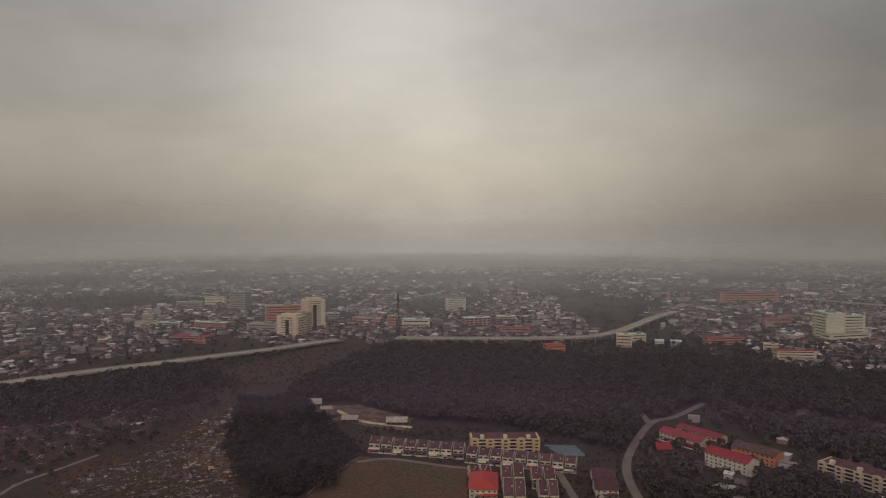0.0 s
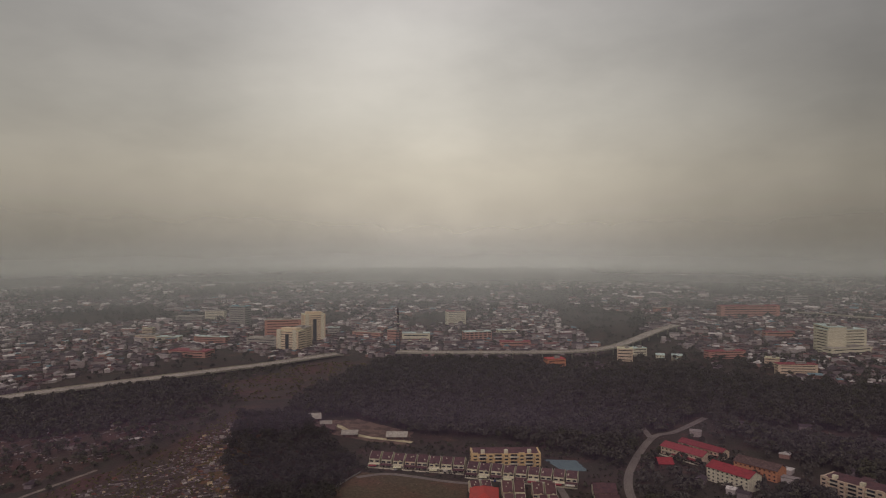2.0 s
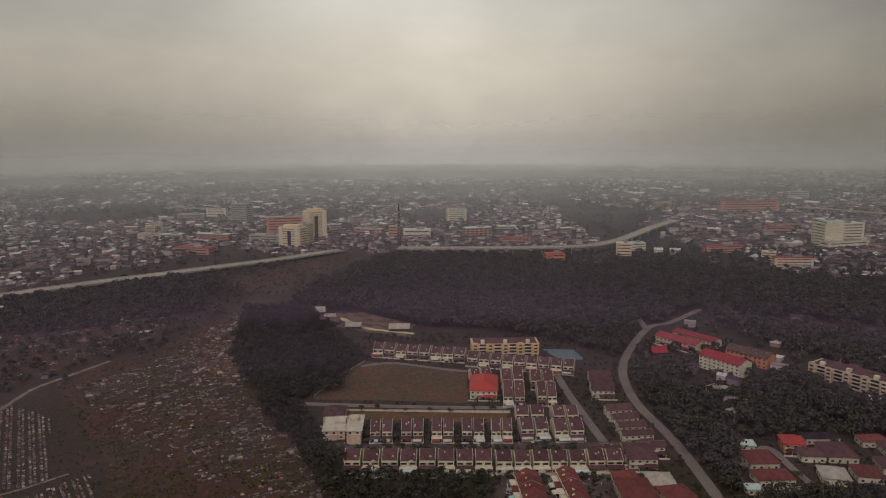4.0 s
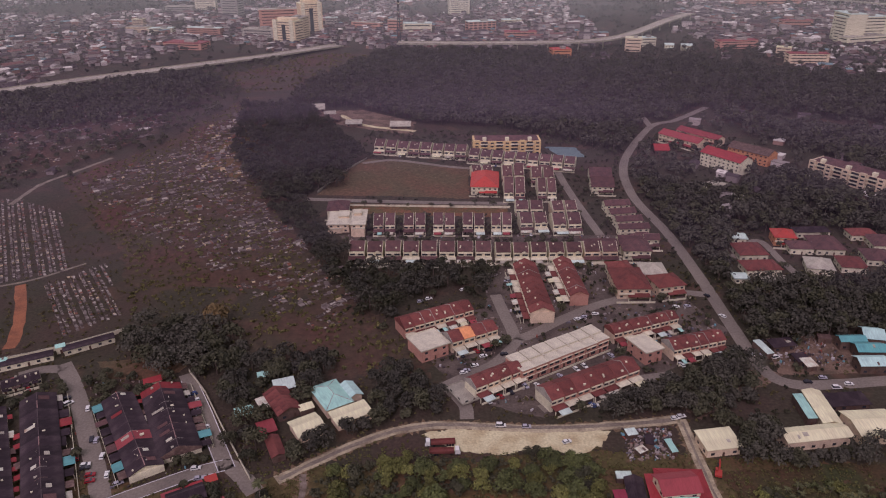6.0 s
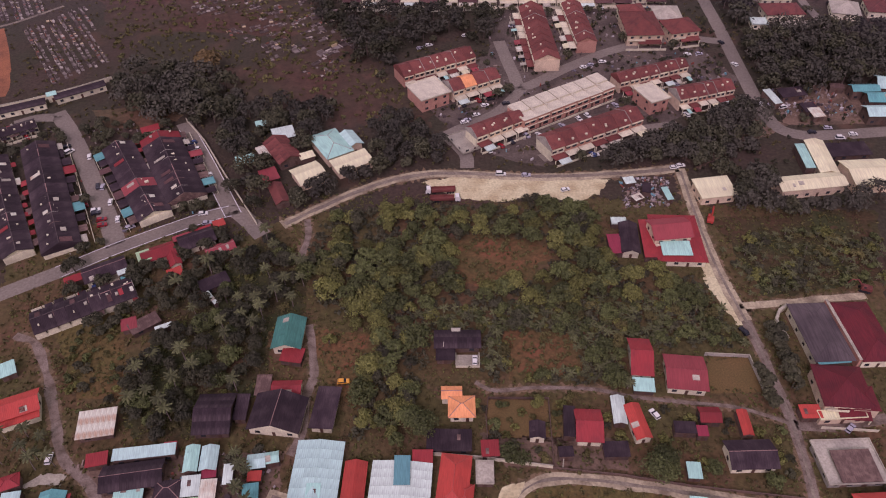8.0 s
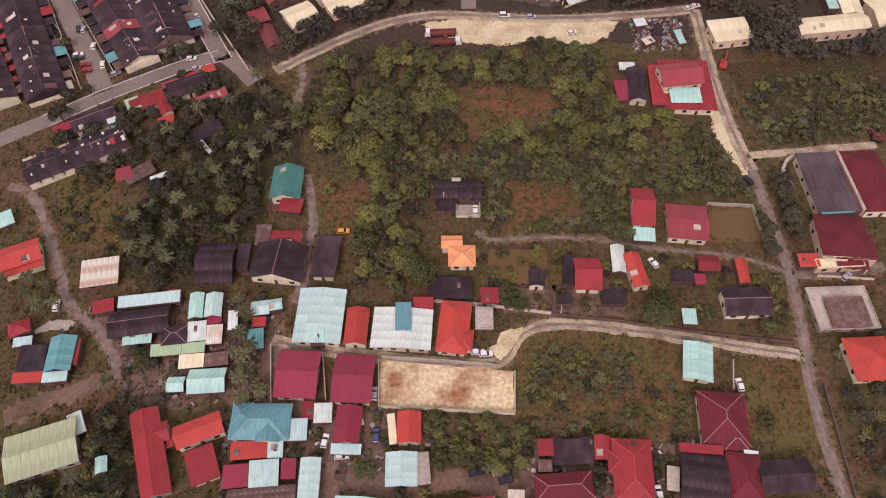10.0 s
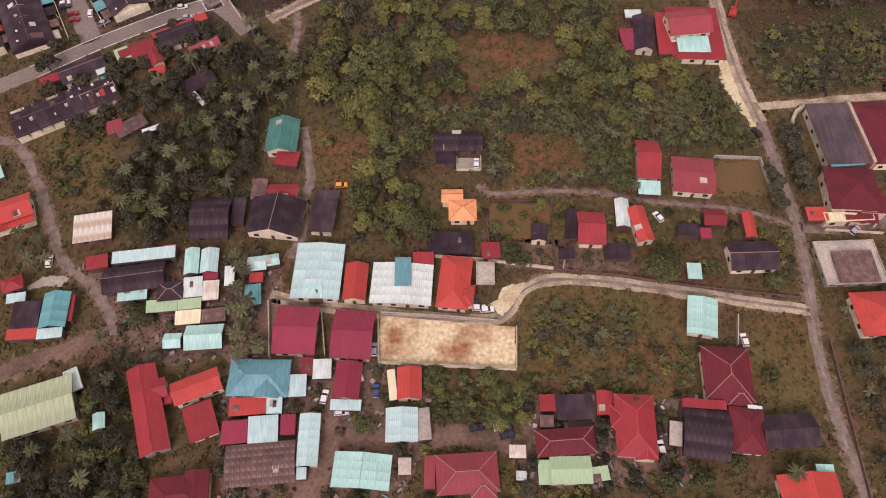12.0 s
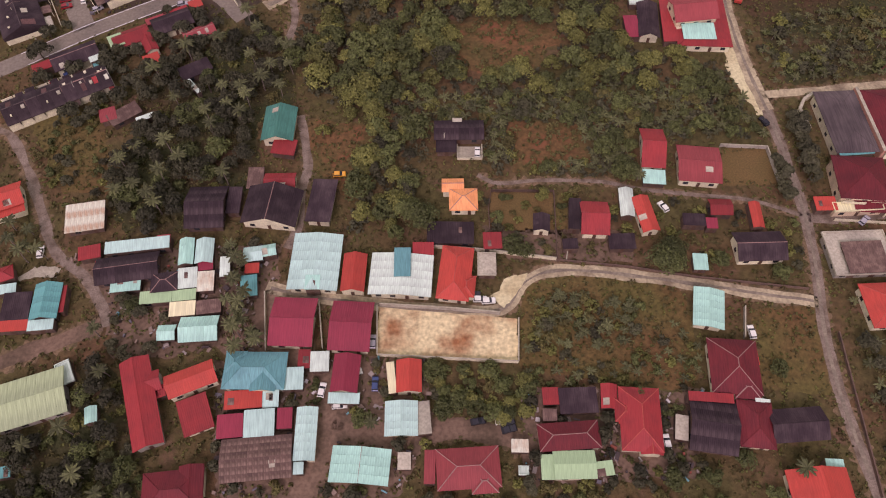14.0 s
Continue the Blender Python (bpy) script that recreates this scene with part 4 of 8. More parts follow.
        part("yard_wall", box_mesh(w - 0.2, 0.15, 1.1, WALL["white"]), h, (0, fy - depth - 1.2, 0))
    return h


UNITS = {}


def terrace(style, x, y, w, d, rot, n, e, group, odd=()):
    """n houses side by side, filling w; each stands on its own; odd gives some of them another roof."""
    unit = w / n
    PLOTS.append((x, y, w / 2, d / 2 + 1.5, radians(rot)))
    c, s = math.cos(radians(rot)), math.sin(radians(rot))
    rng = random.Random(int(x * 7 + y * 3))
    for i in range(n):
        k = rng.randrange(14 if style == "low" else 8) if style != "mixed" else i
        other = dict(odd).get(i, "")
        key = (style, round(unit, 1), round(d, 1), e, k, other)
        a = (i + 0.5) * unit - w / 2
        px, py = x + a * c, y + a * s
        m = pose(px, py, hill(px, py), 0, 0, rot)
        if key in UNITS:
            ob = copy_thing(UNITS[key], m)
        else:
            ob = UNITS[key] = terrace_unit(style, unit, d, e, k, other)
            ob.matrix_basis = m
        tagged(ob, group=group)
        if rng.random() < 0.33:
            # a car on the forecourt
            a += rng.uniform(-0.2, 0.2) * unit
            b = -d / 2 - (1.0 if style == "low" else 2.6)
            park(rng.choice(["white", "silver", "white", "black", "silver", "blue", "white", "white", "red"]), x + a * c - b * s, y + a * s + b * c, rot + rng.choice([88, 92, 268]))


def wide_ground():
    """One sheet of land out to the horizon, finer where the hill is."""
    xs = [-6000, -4500, -3200, -2200, -1500, -1000, -750] + [-600 + 10 * i for i in range(66)] + [100, 200, 300, 450, 650, 900, 1300, 1900, 2800, 4200, 6000]
    ys = [-6000, -3000, -1200, -400, -100, 0, 100, 200, 300] + [380 + 10 * i for i in range(88)] + [1300, 1400, 1600, 2000, 2600, 3400, 4600, 6500]
    s = Shape()
    vs = [(x, y, hill(x, y)) for y in ys for x in xs]
    k = len(xs)
    s.add(vs, [(j * k + i, j * k + i + 1, (j + 1) * k + i + 1, (j + 1) * k + i) for j in range(len(ys) - 1) for i in range(k - 1)])
    me = s.mesh("ground", GROUND)
    return tagged(new("ground", me), "wide ground of rough grass, scrub and bare soil", "ground", kind="structure")


wide_ground()


# ---- far blocks, viaducts, mast ----
def block(name, x, y, w, d, rot, h, storeys, wall, roof, label, bays=0, recess=False, bands=False):
    """A tall block: walls, parapet, roof plant, and a glazed opening for each bay of each storey on the sides that show."""
    b = thing(name, x, y, rot, label, "building")
    PLOTS.append((x, y, w / 2, d / 2, radians(rot)))
    part("wall", Shape().box(-w / 2, w / 2, -d / 2, d / 2, -0.5, h).mesh("wall", WALL[wall]), b)
    s, _, _ = roof_shape("flat", w + 0.6, d + 0.6, h + 0.2, 0)
    part("roof", s.mesh("roof", ROOF[roof]), b)
    part("roof_plant", box_mesh(w * 0.25, d * 0.4, 3.2, WALL["grey"]), b, (w * 0.12, 0, h + 0.25))
    per, bays = h / storeys, bays or max(3, int(w / 9))
    for k in range(storeys):
        if bands:
            part("window_band", window_mesh(w * 0.86, per * 0.25), b, (0, -d / 2 - 0.03, k * per + per * 0.36))
            part("window_band", window_mesh(d * 0.8, per * 0.25), b, (math.copysign(w / 2 + 0.03, -x), 0, k * per + per * 0.36), math.pi / 2)
            continue
        for i in range(bays):
            part("window", window_mesh(w / bays * 0.68, per * 0.5), b, ((i + 0.5) * w / bays - w / 2, -d / 2 - 0.03, k * per + per * 0.3))
        m = 1 if d < 25 else 2
        for i in range(m):
            part("window", window_mesh(d / m * 0.6, per * 0.5), b, (math.copysign(w / 2 + 0.03, -x), (i + 0.5) * d / m - d / 2, k * per + per * 0.3), math.pi / 2)
    if recess:
        for i in (-1, 1):
            part("fin", box_mesh(w * 0.16, 1.6, h + 2.5, WALL["white"]), b, (i * w * 0.36, -d / 2 - 0.7, 0))
        part("crown", box_mesh(w * 0.7, d * 0.6, 4.5, WALL[wall]), b, (0, 0, h + 0.25))
        part("centre_glazing", window_mesh(w * 0.16, h * 0.80), b, (0, -d / 2 - 0.08, h * 0.04))
    return b


def flats(x, y, w, d, rot, storeys, wall, roof, label, bays):
    """A walk-up block of flats: projecting bays, access balconies between them with dark openings behind, and a low tiled roof broken by stair heads."""
    b = thing("apartment_block", x, y, rot, label, "building")
    PLOTS.append((x, y, w / 2, d / 2, radians(rot)))
    h = storeys * 3.0
    part("wall", Shape().box(-w / 2, w / 2, -d / 2 + 1.6, d / 2, -0.3, h).mesh("wall", WALL[wall]), b)
    s, _, _ = roof_shape("hip", w * 0.94, d * 0.86, h + 0.2, 2.6)
    part("roof", s.mesh("roof", ROOF[roof]), b, (0, d * 0.06, 0))
    unit = w / bays
    for i in range(bays):
        px = (i + 0.5) * unit - w / 2
        up = 1.2 if i % 3 == 0 else 0.4
        if i % 2 == 0:
            bay = part("bay", Shape().box(-unit * 0.36, unit * 0.36, -1.7, 0.0, -0.3, h + up).mesh("bay", WALL[wall]), b, (px, -d / 2 + 1.65, 0))
            for k in range(storeys):
                part("window", window_mesh(unit * 0.42, 1.3), bay, (0, -1.73, k * 3.0 + 1.0))
        else:
            for k in range(storeys):
                part("opening", window_mesh(unit * 0.86, 1.7), b, (px, -d / 2 + 1.58, k * 3.0 + 0.9))
                part("balcony", Shape().box(-unit * 0.6, unit * 0.6, -1.4, 0.0, -0.15, 0.0).box(-unit * 0.6, unit * 0.6, -1.45, -1.3, 0.0, 1.0).mesh("balcony", WALL["white" if k % 2 else wall]), b, (px, -d / 2 + 1.6, k * 3.0 + 0.15))
        if i % 3 == 1:
            part("stair_head", box_mesh(unit * 0.5, 3.2, 3.0, WALL["white"]), b, (px, -d / 2 + 4.0, h))
    for sx in (-1, 1):
        for k in range(storeys):
            part("window", window_mesh(d * 0.3, 1.3), b, (sx * (w / 2 + 0.03), 0, k * 3.0 + 1.0), math.pi / 2)
    return b


def viaduct(name, pts, width, z, label, span=35, fall=0.0):
    """A raised carriageway: deck, two parapets, and piers."""
    line = drape(pts, 10)
    ob = tagged(new(name), label, "viaduct", kind="structure")
    n = len(line)
    xs, ys = [p.x for p in line], [p.y for p in line]
    LINES.append(([(p.x, p.y) for p in line], width / 2, (min(xs), max(xs), min(ys), max(ys))))

    def strip(a, b, z0, z1):
        vs = []
        for i, p in enumerate(line):
            t = (line[min(i + 1, n - 1)] - line[max(i - 1, 0)]).normalized()
            side = Vector((-t.y, t.x))
            zz = hill(p.x, p.y) + z - fall * i / n
            for o, h in ((a, z0), (b, z0), (b, z1), (a, z1)):
                q = p + side * o
                vs.append((q.x, q.y, zz + h))
        fs = [(4 * i + k, 4 * i + (k + 1) % 4, 4 * i + 4 + (k + 1) % 4, 4 * i + 4 + k) for i in range(n - 1) for k in range(4)]
        return Shape().add(vs, fs + [(0, 1, 2, 3), (4 * n - 1, 4 * n - 2, 4 * n - 3, 4 * n - 4)])

    part("deck", strip(-width / 2, width / 2, -1.4, 0).mesh("deck", CONCRETE), ob)
    part("carriageway", strip(-width / 2 + 0.6, width / 2 - 0.6, 0.004, 0.06).mesh("carriageway", DECK), ob)
    for s in (-1, 1):
        part("parapet", strip(s * width / 2 - 0.25, s * width / 2 + 0.05, 0.0, 1.1).mesh("parapet", CONCRETE), ob)
    run, last = 0.0, line[0]
    for i, p in enumerate(line):
        run += (p - last).length
        last = p
        if run > span:
            run = 0.0
            zz = z - fall * i / n - 1.4
            if zz > 1:
                part("pier", box_mesh(2.2, 1.6, round(zz + 0.3), CONCRETE), ob, (p.x, p.y, hill(p.x, p.y) + zz - round(zz + 0.3)))
    return ob


def mast(x, y, h):
    """A tapering lattice mast with cross bracing."""
    m = thing("radio_mast", x, y, 0, "tall dark steel lattice radio mast", "mast")
    w0, w1, n = 2.8, 0.6, 12
    at = lambda k, sx, sy: (sx * (w0 + (w1 - w0) * k / n), sy * (w0 + (w1 - w0) * k / n), h * k / n)
    for sx in (-1, 1):
        for sy in (-1, 1):
            part("leg", Shape().beam(at(0, sx, sy), at(n, sx, sy), 0.6).mesh("leg", STEEL), m)
    for k in range(n):
        s = Shape()
        for a, b in (((-1, -1), (1, -1)), ((1, -1), (1, 1)), ((1, 1), (-1, 1)), ((-1, 1), (-1, -1))):
            s.beam(at(k, *a), at(k + 1, *b), 0.3)
            s.beam(at(k + 1, *a), at(k, *b), 0.3)
            s.beam(at(k + 1, *a), at(k + 1, *b), 0.12)
        part("brace", s.mesh("brace", STEEL_RED if k % 2 else STEEL), m)
    part("aerial", Shape().beam((0, 0, h), (0, 0, h + 6), 0.15).mesh("aerial", STEEL), m)
    for k in (0.55, 0.7, 0.86):
        part("dish", Shape().beam((0, -2.2, h * k), (0.4, -3.0, h * k), 1.0, 10).mesh("dish", WALL["white"]), m)
    return m


DECK = surface("worn_concrete", (0.40, 0.365, 0.27), (0.27, 0.24, 0.18), 0.9, 0.03, 0.3, fine=12)
STEEL = surface("steel_grey", (0.055, 0.05, 0.055), rough=0.6, scale=0.5)
STEEL_RED = surface("steel_red", (0.14, 0.045, 0.04), rough=0.6, scale=0.5)


def fence(name, pts, h, t, material, label, posts=0.0):
    """A garden or boundary wall along the points, with a coping, and posts where it has them."""
    f = tagged(new(name), label, "wall")
    x0, y0 = pts[0]
    f.location = (x0, y0, hill(x0, y0))
    for (ax, ay), (bx, by) in zip(pts, pts[1:]):
        L, a = math.dist((ax, ay), (bx, by)), math.atan2(by - ay, bx - ax)
        m = ((ax + bx) / 2 - x0, (ay + by) / 2 - y0)
        dz = hill((ax + bx) / 2, (ay + by) / 2) - hill(x0, y0)
        part("panel", box_mesh(L, t, h + 0.2, material), f, (*m, dz - 0.2), a)
        part("coping", box_mesh(L + 0.05, t + 0.12, 0.1, material if material is WALL["wood"] else CONCRETE), f, (*m, dz + h), a)
        for k in range(int(L / posts) + 1 if posts else 0):
            q = k * posts / L
            part("post", box_mesh(0.3, 0.3, h + 0.25, material), f, (ax + (bx - ax) * q - x0, ay + (by - ay) * q - y0, hill(ax, ay) - hill(x0, y0)), a)
    return f


def digger(x, y, rot, colour):
    """A crawler excavator: two tracks, turntable body, cab, boom, arm and bucket."""
    d = thing("excavator", x, y, rot, f"{'orange' if colour == 'orange' else 'dark red'} crawler excavator parked on bare earth", "excavator")
    for s in (-1, 1):
        t = part("track", Shape().extrude([(-1.9, 0.25), (-1.6, 0.0), (1.6, 0.0), (1.9, 0.25), (1.9, 0.6), (1.6, 0.85), (-1.6, 0.85), (-1.9, 0.6)], s * 1.1 - 0.3, s * 1.1 + 0.3, "y").mesh("track", TYRE), d)
        part("roller", Shape().beam((-1.4, s * 1.1 - 0.33, 0.42), (-1.4, s * 1.1 + 0.33, 0.42), 0.3, 10).mesh("roller", STEEL), t)
    part("body", Shape().extrude([(-2.2, 0.95), (-2.2, 1.9), (-1.8, 2.1), (1.0, 2.1), (1.3, 1.8), (1.3, 0.95)], -1.25, 1.25, "y").mesh("body", ROOF[colour]), d)
    cab = part("cab", Shape().extrude([(-0.3, 1.9), (-0.3, 2.9), (1.1, 2.9), (1.5, 2.0), (1.5, 1.2)], 0.35, 1.2, "y").mesh("cab", ROOF[colour]), d)
    part("window", box_mesh(0.9, 0.06, 0.7, GLASS), cab, (0.45, 1.23, 2.05))
    boom = part("boom", Shape().beam((0.9, -0.2, 1.7), (3.2, -0.2, 4.2), 0.32).beam((3.2, -0.2, 4.2), (5.2, -0.2, 3.6), 0.28).mesh("boom", ROOF[colour]), d)
    part("arm", Shape().beam((5.2, -0.2, 3.7), (5.9, -0.2, 1.0), 0.24).mesh("arm", ROOF[colour]), boom)
    part("bucket", Shape().extrude([(5.5, 0.9), (6.2, 1.0), (6.1, 0.3), (5.5, 0.05), (5.1, 0.4)], -0.75, 0.35, "y").mesh("bucket", STEEL), boom)
    return d


# ---- the place ----

# roads and lanes
ribbon("main_road", [(291.7, 787.9), (240.6, 732.2), (208.1, 706.9), (157.0, 597.7), (143.0, 515.1), (149.2, 438.2), (150.0, 373.7), (148.8, 321.5), (149.1, 279.5), (158.1, 267.1), (179.4, 267.1), (203.6, 269.7), (226.0, 271.4)], 7.2, ASPHALT, label='grey two-lane main road with worn asphalt')
ribbon("side_road", [(208.1, 706.9), (210.4, 750.7)], 6.5, ASPHALT, label='short grey side road at the junction')
ribbon("sandy_road", [(-64.9, 206.4), (-52.9, 215.5), (-34.9, 228.2), (-14.6, 237.2), (6.4, 238.3), (39.0, 236.2), (71.8, 238.5), (98.7, 242.2)], 5.0, LANE, label='pale unpaved road with wheel tracks', ragged=0.3)
ribbon("estate_road", [(-163.8, 166.8), (-159.1, 170.3), (-143.6, 180.6), (-129.2, 191.1), (-116.6, 199.3), (-97.5, 210.5), (-87.3, 214.8), (-81.1, 211.2), (-71.5, 200.4)], 7.0, ASPHALT, label='grey asphalt estate road with white edge lines')
ribbon("estate_street", [(-85.4, 212.3), (-94.0, 227.5), (-107.6, 251.5), (-122.3, 276.2)], 7.0, ASPHALT, label='grey asphalt street beside terraced houses')
ribbon("estate_street", [(-126.7, 195.1), (-136.2, 212.1), (-149.7, 233.7), (-162.3, 254.0), (-173.4, 270.4), (-184.8, 284.9)], 7.5, ASPHALT, label='grey asphalt street between two terraced rows')
ribbon("estate_street", [(-181.1, 280.9), (-192.3, 280.0), (-200.8, 275.1)], 6.5, ASPHALT, label='grey asphalt street behind the terraced rows')
ribbon("lane", [(99.4, 242.2), (99.0, 213.6), (99.6, 183.6), (102.7, 158.2)], 4.4, LANE, label='narrow pale village lane, worn at the edges', ragged=0.3)
ribbon("lane", [(102.7, 158.2), (104.4, 137.9), (104.8, 117.3), (103.5, 99.5), (100.8, 79.0), (100.6, 60.5), (102.4, 42.5), (103.0, 33.5)], 3.2, PATH, label='narrow worn lane between gardens and the big houses', ragged=0.35)
ribbon("lane", [(-50.4, 94.4), (-39.4, 91.6), (-23.6, 89.4), (-5.0, 87.5), (10.4, 86.9), (16.7, 88.9), (20.9, 95.3), (29.0, 99.4), (42.5, 99.1), (61.1, 96.6), (79.4, 93.6), (101.8, 89.8)], 3.7, LANE, label='curving village lane of pale trodden earth', ragged=0.35)
ribbon("lane", [(-146.4, 151.4), (-138.1, 147.9), (-128.8, 134.7), (-119.8, 118.2), (-111.9, 104.8), (-102.0, 97.5), (-94.8, 88.8), (-92.7, 82.1)], 2.8, PATH, label='narrow grey footpath through the village', ragged=0.6)
ribbon("lane", [(-120.4, 70.8), (-109.9, 75.5), (-100.4, 79.6), (-93.6, 82.9)], 4.5, MUD, label='brown earth track beside the village houses', ragged=0.4)
ribbon("lane", [(9.1, 132.6), (15.0, 129.4), (27.0, 130.5), (45.8, 130.1), (57.4, 127.4), (74.0, 125.3), (90.4, 123.3), (104.2, 117.9)], 1.4, PATH, label='narrow pale path between the gardens', ragged=0.3)
ribbon("lane", [(-55.3, 209.8), (-53.8, 199.7), (-55.2, 187.3)], 2.6, PATH, label='narrow earth path under the trees', ragged=0.3)
ribbon("lane", [(-47.3, 156.0), (-44.2, 143.4), (-42.8, 134.7), (-44.2, 126.3), (-43.7, 114.3), (-46.1, 106.7)], 2.8, PATH, label='narrow grey path beside the green-roofed house', ragged=0.3)
ribbon("lane", [(102.5, 164.7), (116.1, 165.9), (131.4, 167.9), (148.6, 169.6)], 3.0, LANE, label='pale dirt lane along the building site', ragged=0.3)
ribbon("lane", [(104.8, 117.3), (117.1, 116.9), (134.6, 119.9)], 3.2, PATH, label='short pale lane to the big houses', ragged=0.3)
ribbon("lane", [(-50.5, 93.2), (-47.2, 78.8), (-34.4, 70.9), (-29.4, 64.8), (-28.9, 57.4), (-31.0, 48.9), (-34.3, 40.8), (-36.2, 33.1)], 5.5, MUD, label='brown earth yard lane between crowded houses', ragged=0.5)
ribbon("lane", [(-28.8, 56.7), (-15.8, 53.2), (-1.8, 54.6), (12.3, 53.2), (19.2, 50.4)], 5.0, MUD, label='brown earth lane behind the houses', ragged=0.5)
ribbon("terrace_street", [(27.7, 352.8), (33.2, 319.8), (38.0, 307.2), (61.6, 325.4), (88.2, 343.2), (121.7, 355.7), (145.7, 352.4)], 6.5, ASPHALT, label='grey asphalt street among two-storey terraces')
ribbon("terrace_street", [(-105.9, 502.4), (-80.3, 500.4), (-37.9, 497.4), (4.0, 495.5), (45.8, 494.4)], 6.0, ASPHALT, label='pale concrete street along the playing field')
ribbon("terrace_street", [(93.4, 568.2), (95.7, 521.5), (100.0, 470.2), (103.4, 435.7)], 6.0, ASPHALT, label='pale street between terraced rows')
ribbon("terrace_street", [(-72.1, 586.0), (-43.9, 594.9), (4.6, 578.9), (37.5, 572.3)], 5.0, ASPHALT, label='pale street in front of the back row')
ribbon("terrace_street", [(-58.9, 389.7), (-14.0, 388.8), (31.0, 391.7), (72.8, 393.1), (108.8, 399.3)], 5.0, CONCRETE, label='pale concrete back lane behind white terraces')
ribbon("terrace_street", [(-2.9, 265.1), (13.0, 277.3), (24.1, 285.9), (38.0, 307.2)], 5.5, ASPHALT, label='grey street with parked cars between terraces')
ribbon("terrace_street", [(40.9, 249.2), (64.1, 261.7), (86.6, 270.5), (106.3, 275.0)], 5.5, ASPHALT, label='grey back lane of the terraces')
ribbon("terrace_street", [(1.1, 264.1), (7.9, 252.2), (8.6, 242.6)], 6.0, ASPHALT, label='short grey street end')
ribbon("terrace_street", [(179.4, 400.4), (204.9, 425.9), (207.6, 392.3), (209.9, 366.1)], 5.0, ASPHALT, label='grey street among bungalows')
ribbon("cemetery_path", [(-263.3, 363.8), (-245.1, 373.6), (-224.1, 394.7)], 2.0, TRACK, label='narrow pale path across the burial ground')
ribbon("cemetery_path", [(-327.2, 494.8), (-326.9, 536.3), (-316.3, 561.7), (-295.3, 602.0)], 4.0, TRACK, label='stony pale path on the burial hill', ragged=0.5)
ribbon("cemetery_path", [(-249.8, 366.5), (-234.3, 338.4), (-221.3, 309.0), (-218.6, 298.3)], 6.0, REDEARTH, label='red earth track by the graves', ragged=0.3)
ribbon("earth_track", [(-110.8, 736.7), (-84.1, 703.3), (-49.9, 692.1), (-30.3, 686.4)], 6.0, DIRT, label='sandy track to a clearing in the wood', ragged=0.4)
ribbon("worn_track", [(-63.9, 207.0), (-52.9, 215.5), (-34.9, 228.2), (-14.6, 237.2), (6.4, 238.7), (39.0, 236.9), (71.9, 238.8), (97.0, 241.8)], 2.0, TRACK, label='darker worn track on the pale road', ragged=0.7, lift=0.085)
ribbon("worn_track", [(99.5, 240.4), (99.0, 213.6), (99.6, 183.6), (102.7, 158.2), (104.4, 137.9), (104.8, 117.3), (103.5, 99.5), (100.8, 79.0), (100.6, 60.5), (102.4, 42.5)], 1.0, TRACK, label='darker worn track on the pale lane', ragged=0.8, lift=0.085)
ribbon("worn_track", [(-49.1, 94.0), (-39.4, 91.6), (-23.6, 89.4), (-5.0, 87.5), (10.4, 86.9), (16.7, 88.9), (20.9, 95.3), (29.0, 99.4), (42.5, 99.1), (61.1, 96.6), (79.4, 93.6), (100.4, 90.2)], 0.9, TRACK, label='darker worn track on the curving lane', ragged=0.8, lift=0.085)
ribbon("road_line", [(-143.6, 180.6), (-129.2, 191.1), (-116.6, 199.3), (-97.5, 210.5), (-87.3, 214.8)], 0.3, PAINT, label='white edge line on the estate road', lift=0.09, shift=3.2)
ribbon("road_line", [(-143.6, 180.6), (-129.2, 191.1), (-116.6, 199.3), (-97.5, 210.5), (-87.3, 214.8)], 0.3, PAINT, label='white edge line on the estate road', lift=0.09, shift=-3.2)
ribbon("road_line", [(-85.4, 212.3), (-94.0, 227.5), (-107.6, 251.5), (-120.2, 272.3)], 0.3, PAINT, label='white edge line on the estate street', lift=0.09, shift=3.2)
ribbon("road_line", [(-85.4, 212.3), (-94.0, 227.5), (-107.6, 251.5), (-120.2, 272.3)], 0.3, PAINT, label='white edge line on the estate street', lift=0.09, shift=-3.2)

# pieces of ground with their own cover
patch("dirt_verge", [(-11.0, 232.9), (1.8, 236.5), (38.9, 234.8), (69.0, 234.8), (60.7, 224.3), (53.4, 219.8), (38.0, 224.2), (19.8, 220.7), (4.0, 222.4)], DIRT, label='bare sandy verge beside the road')
patch("dirt_verge", [(93.8, 185.1), (100.3, 186.5), (101.4, 169.9), (103.9, 157.0), (99.8, 155.7), (94.0, 172.5)], DIRT, label='bare sandy verge beside the lane')
patch("dirt_lot", [(-18.6, 88.0), (10.4, 85.5), (18.8, 84.7), (18.5, 72.1), (-18.6, 74.1)], LOT, label='bare sandy building lot', lift=0.07, ragged=0.3)
patch("dirt_verge", [(12.1, 90.6), (17.0, 97.6), (22.6, 98.0), (19.2, 93.2), (15.8, 88.0)], DIRT, label='bare sandy corner of the lane', lift=0.1)
patch("meadow", [(22.4, 95.0), (29.7, 97.6), (45.4, 97.3), (63.9, 94.5), (66.3, 85.6), (66.3, 72.6), (63.5, 64.9), (44.8, 66.4), (19.5, 70.2), (19.6, 85.5)], LAWN, label='rough green meadow with scrub')
patch("lawn", [(81.2, 87.3), (100.1, 89.0), (98.6, 63.5), (80.9, 65.0), (82.5, 79.0)], LAWN, label='green garden lawn')
patch("lawn", [(85.2, 143.0), (98.7, 142.4), (99.6, 129.0), (83.2, 128.6)], MOWN, label='fenced green lawn', ragged=0.2)
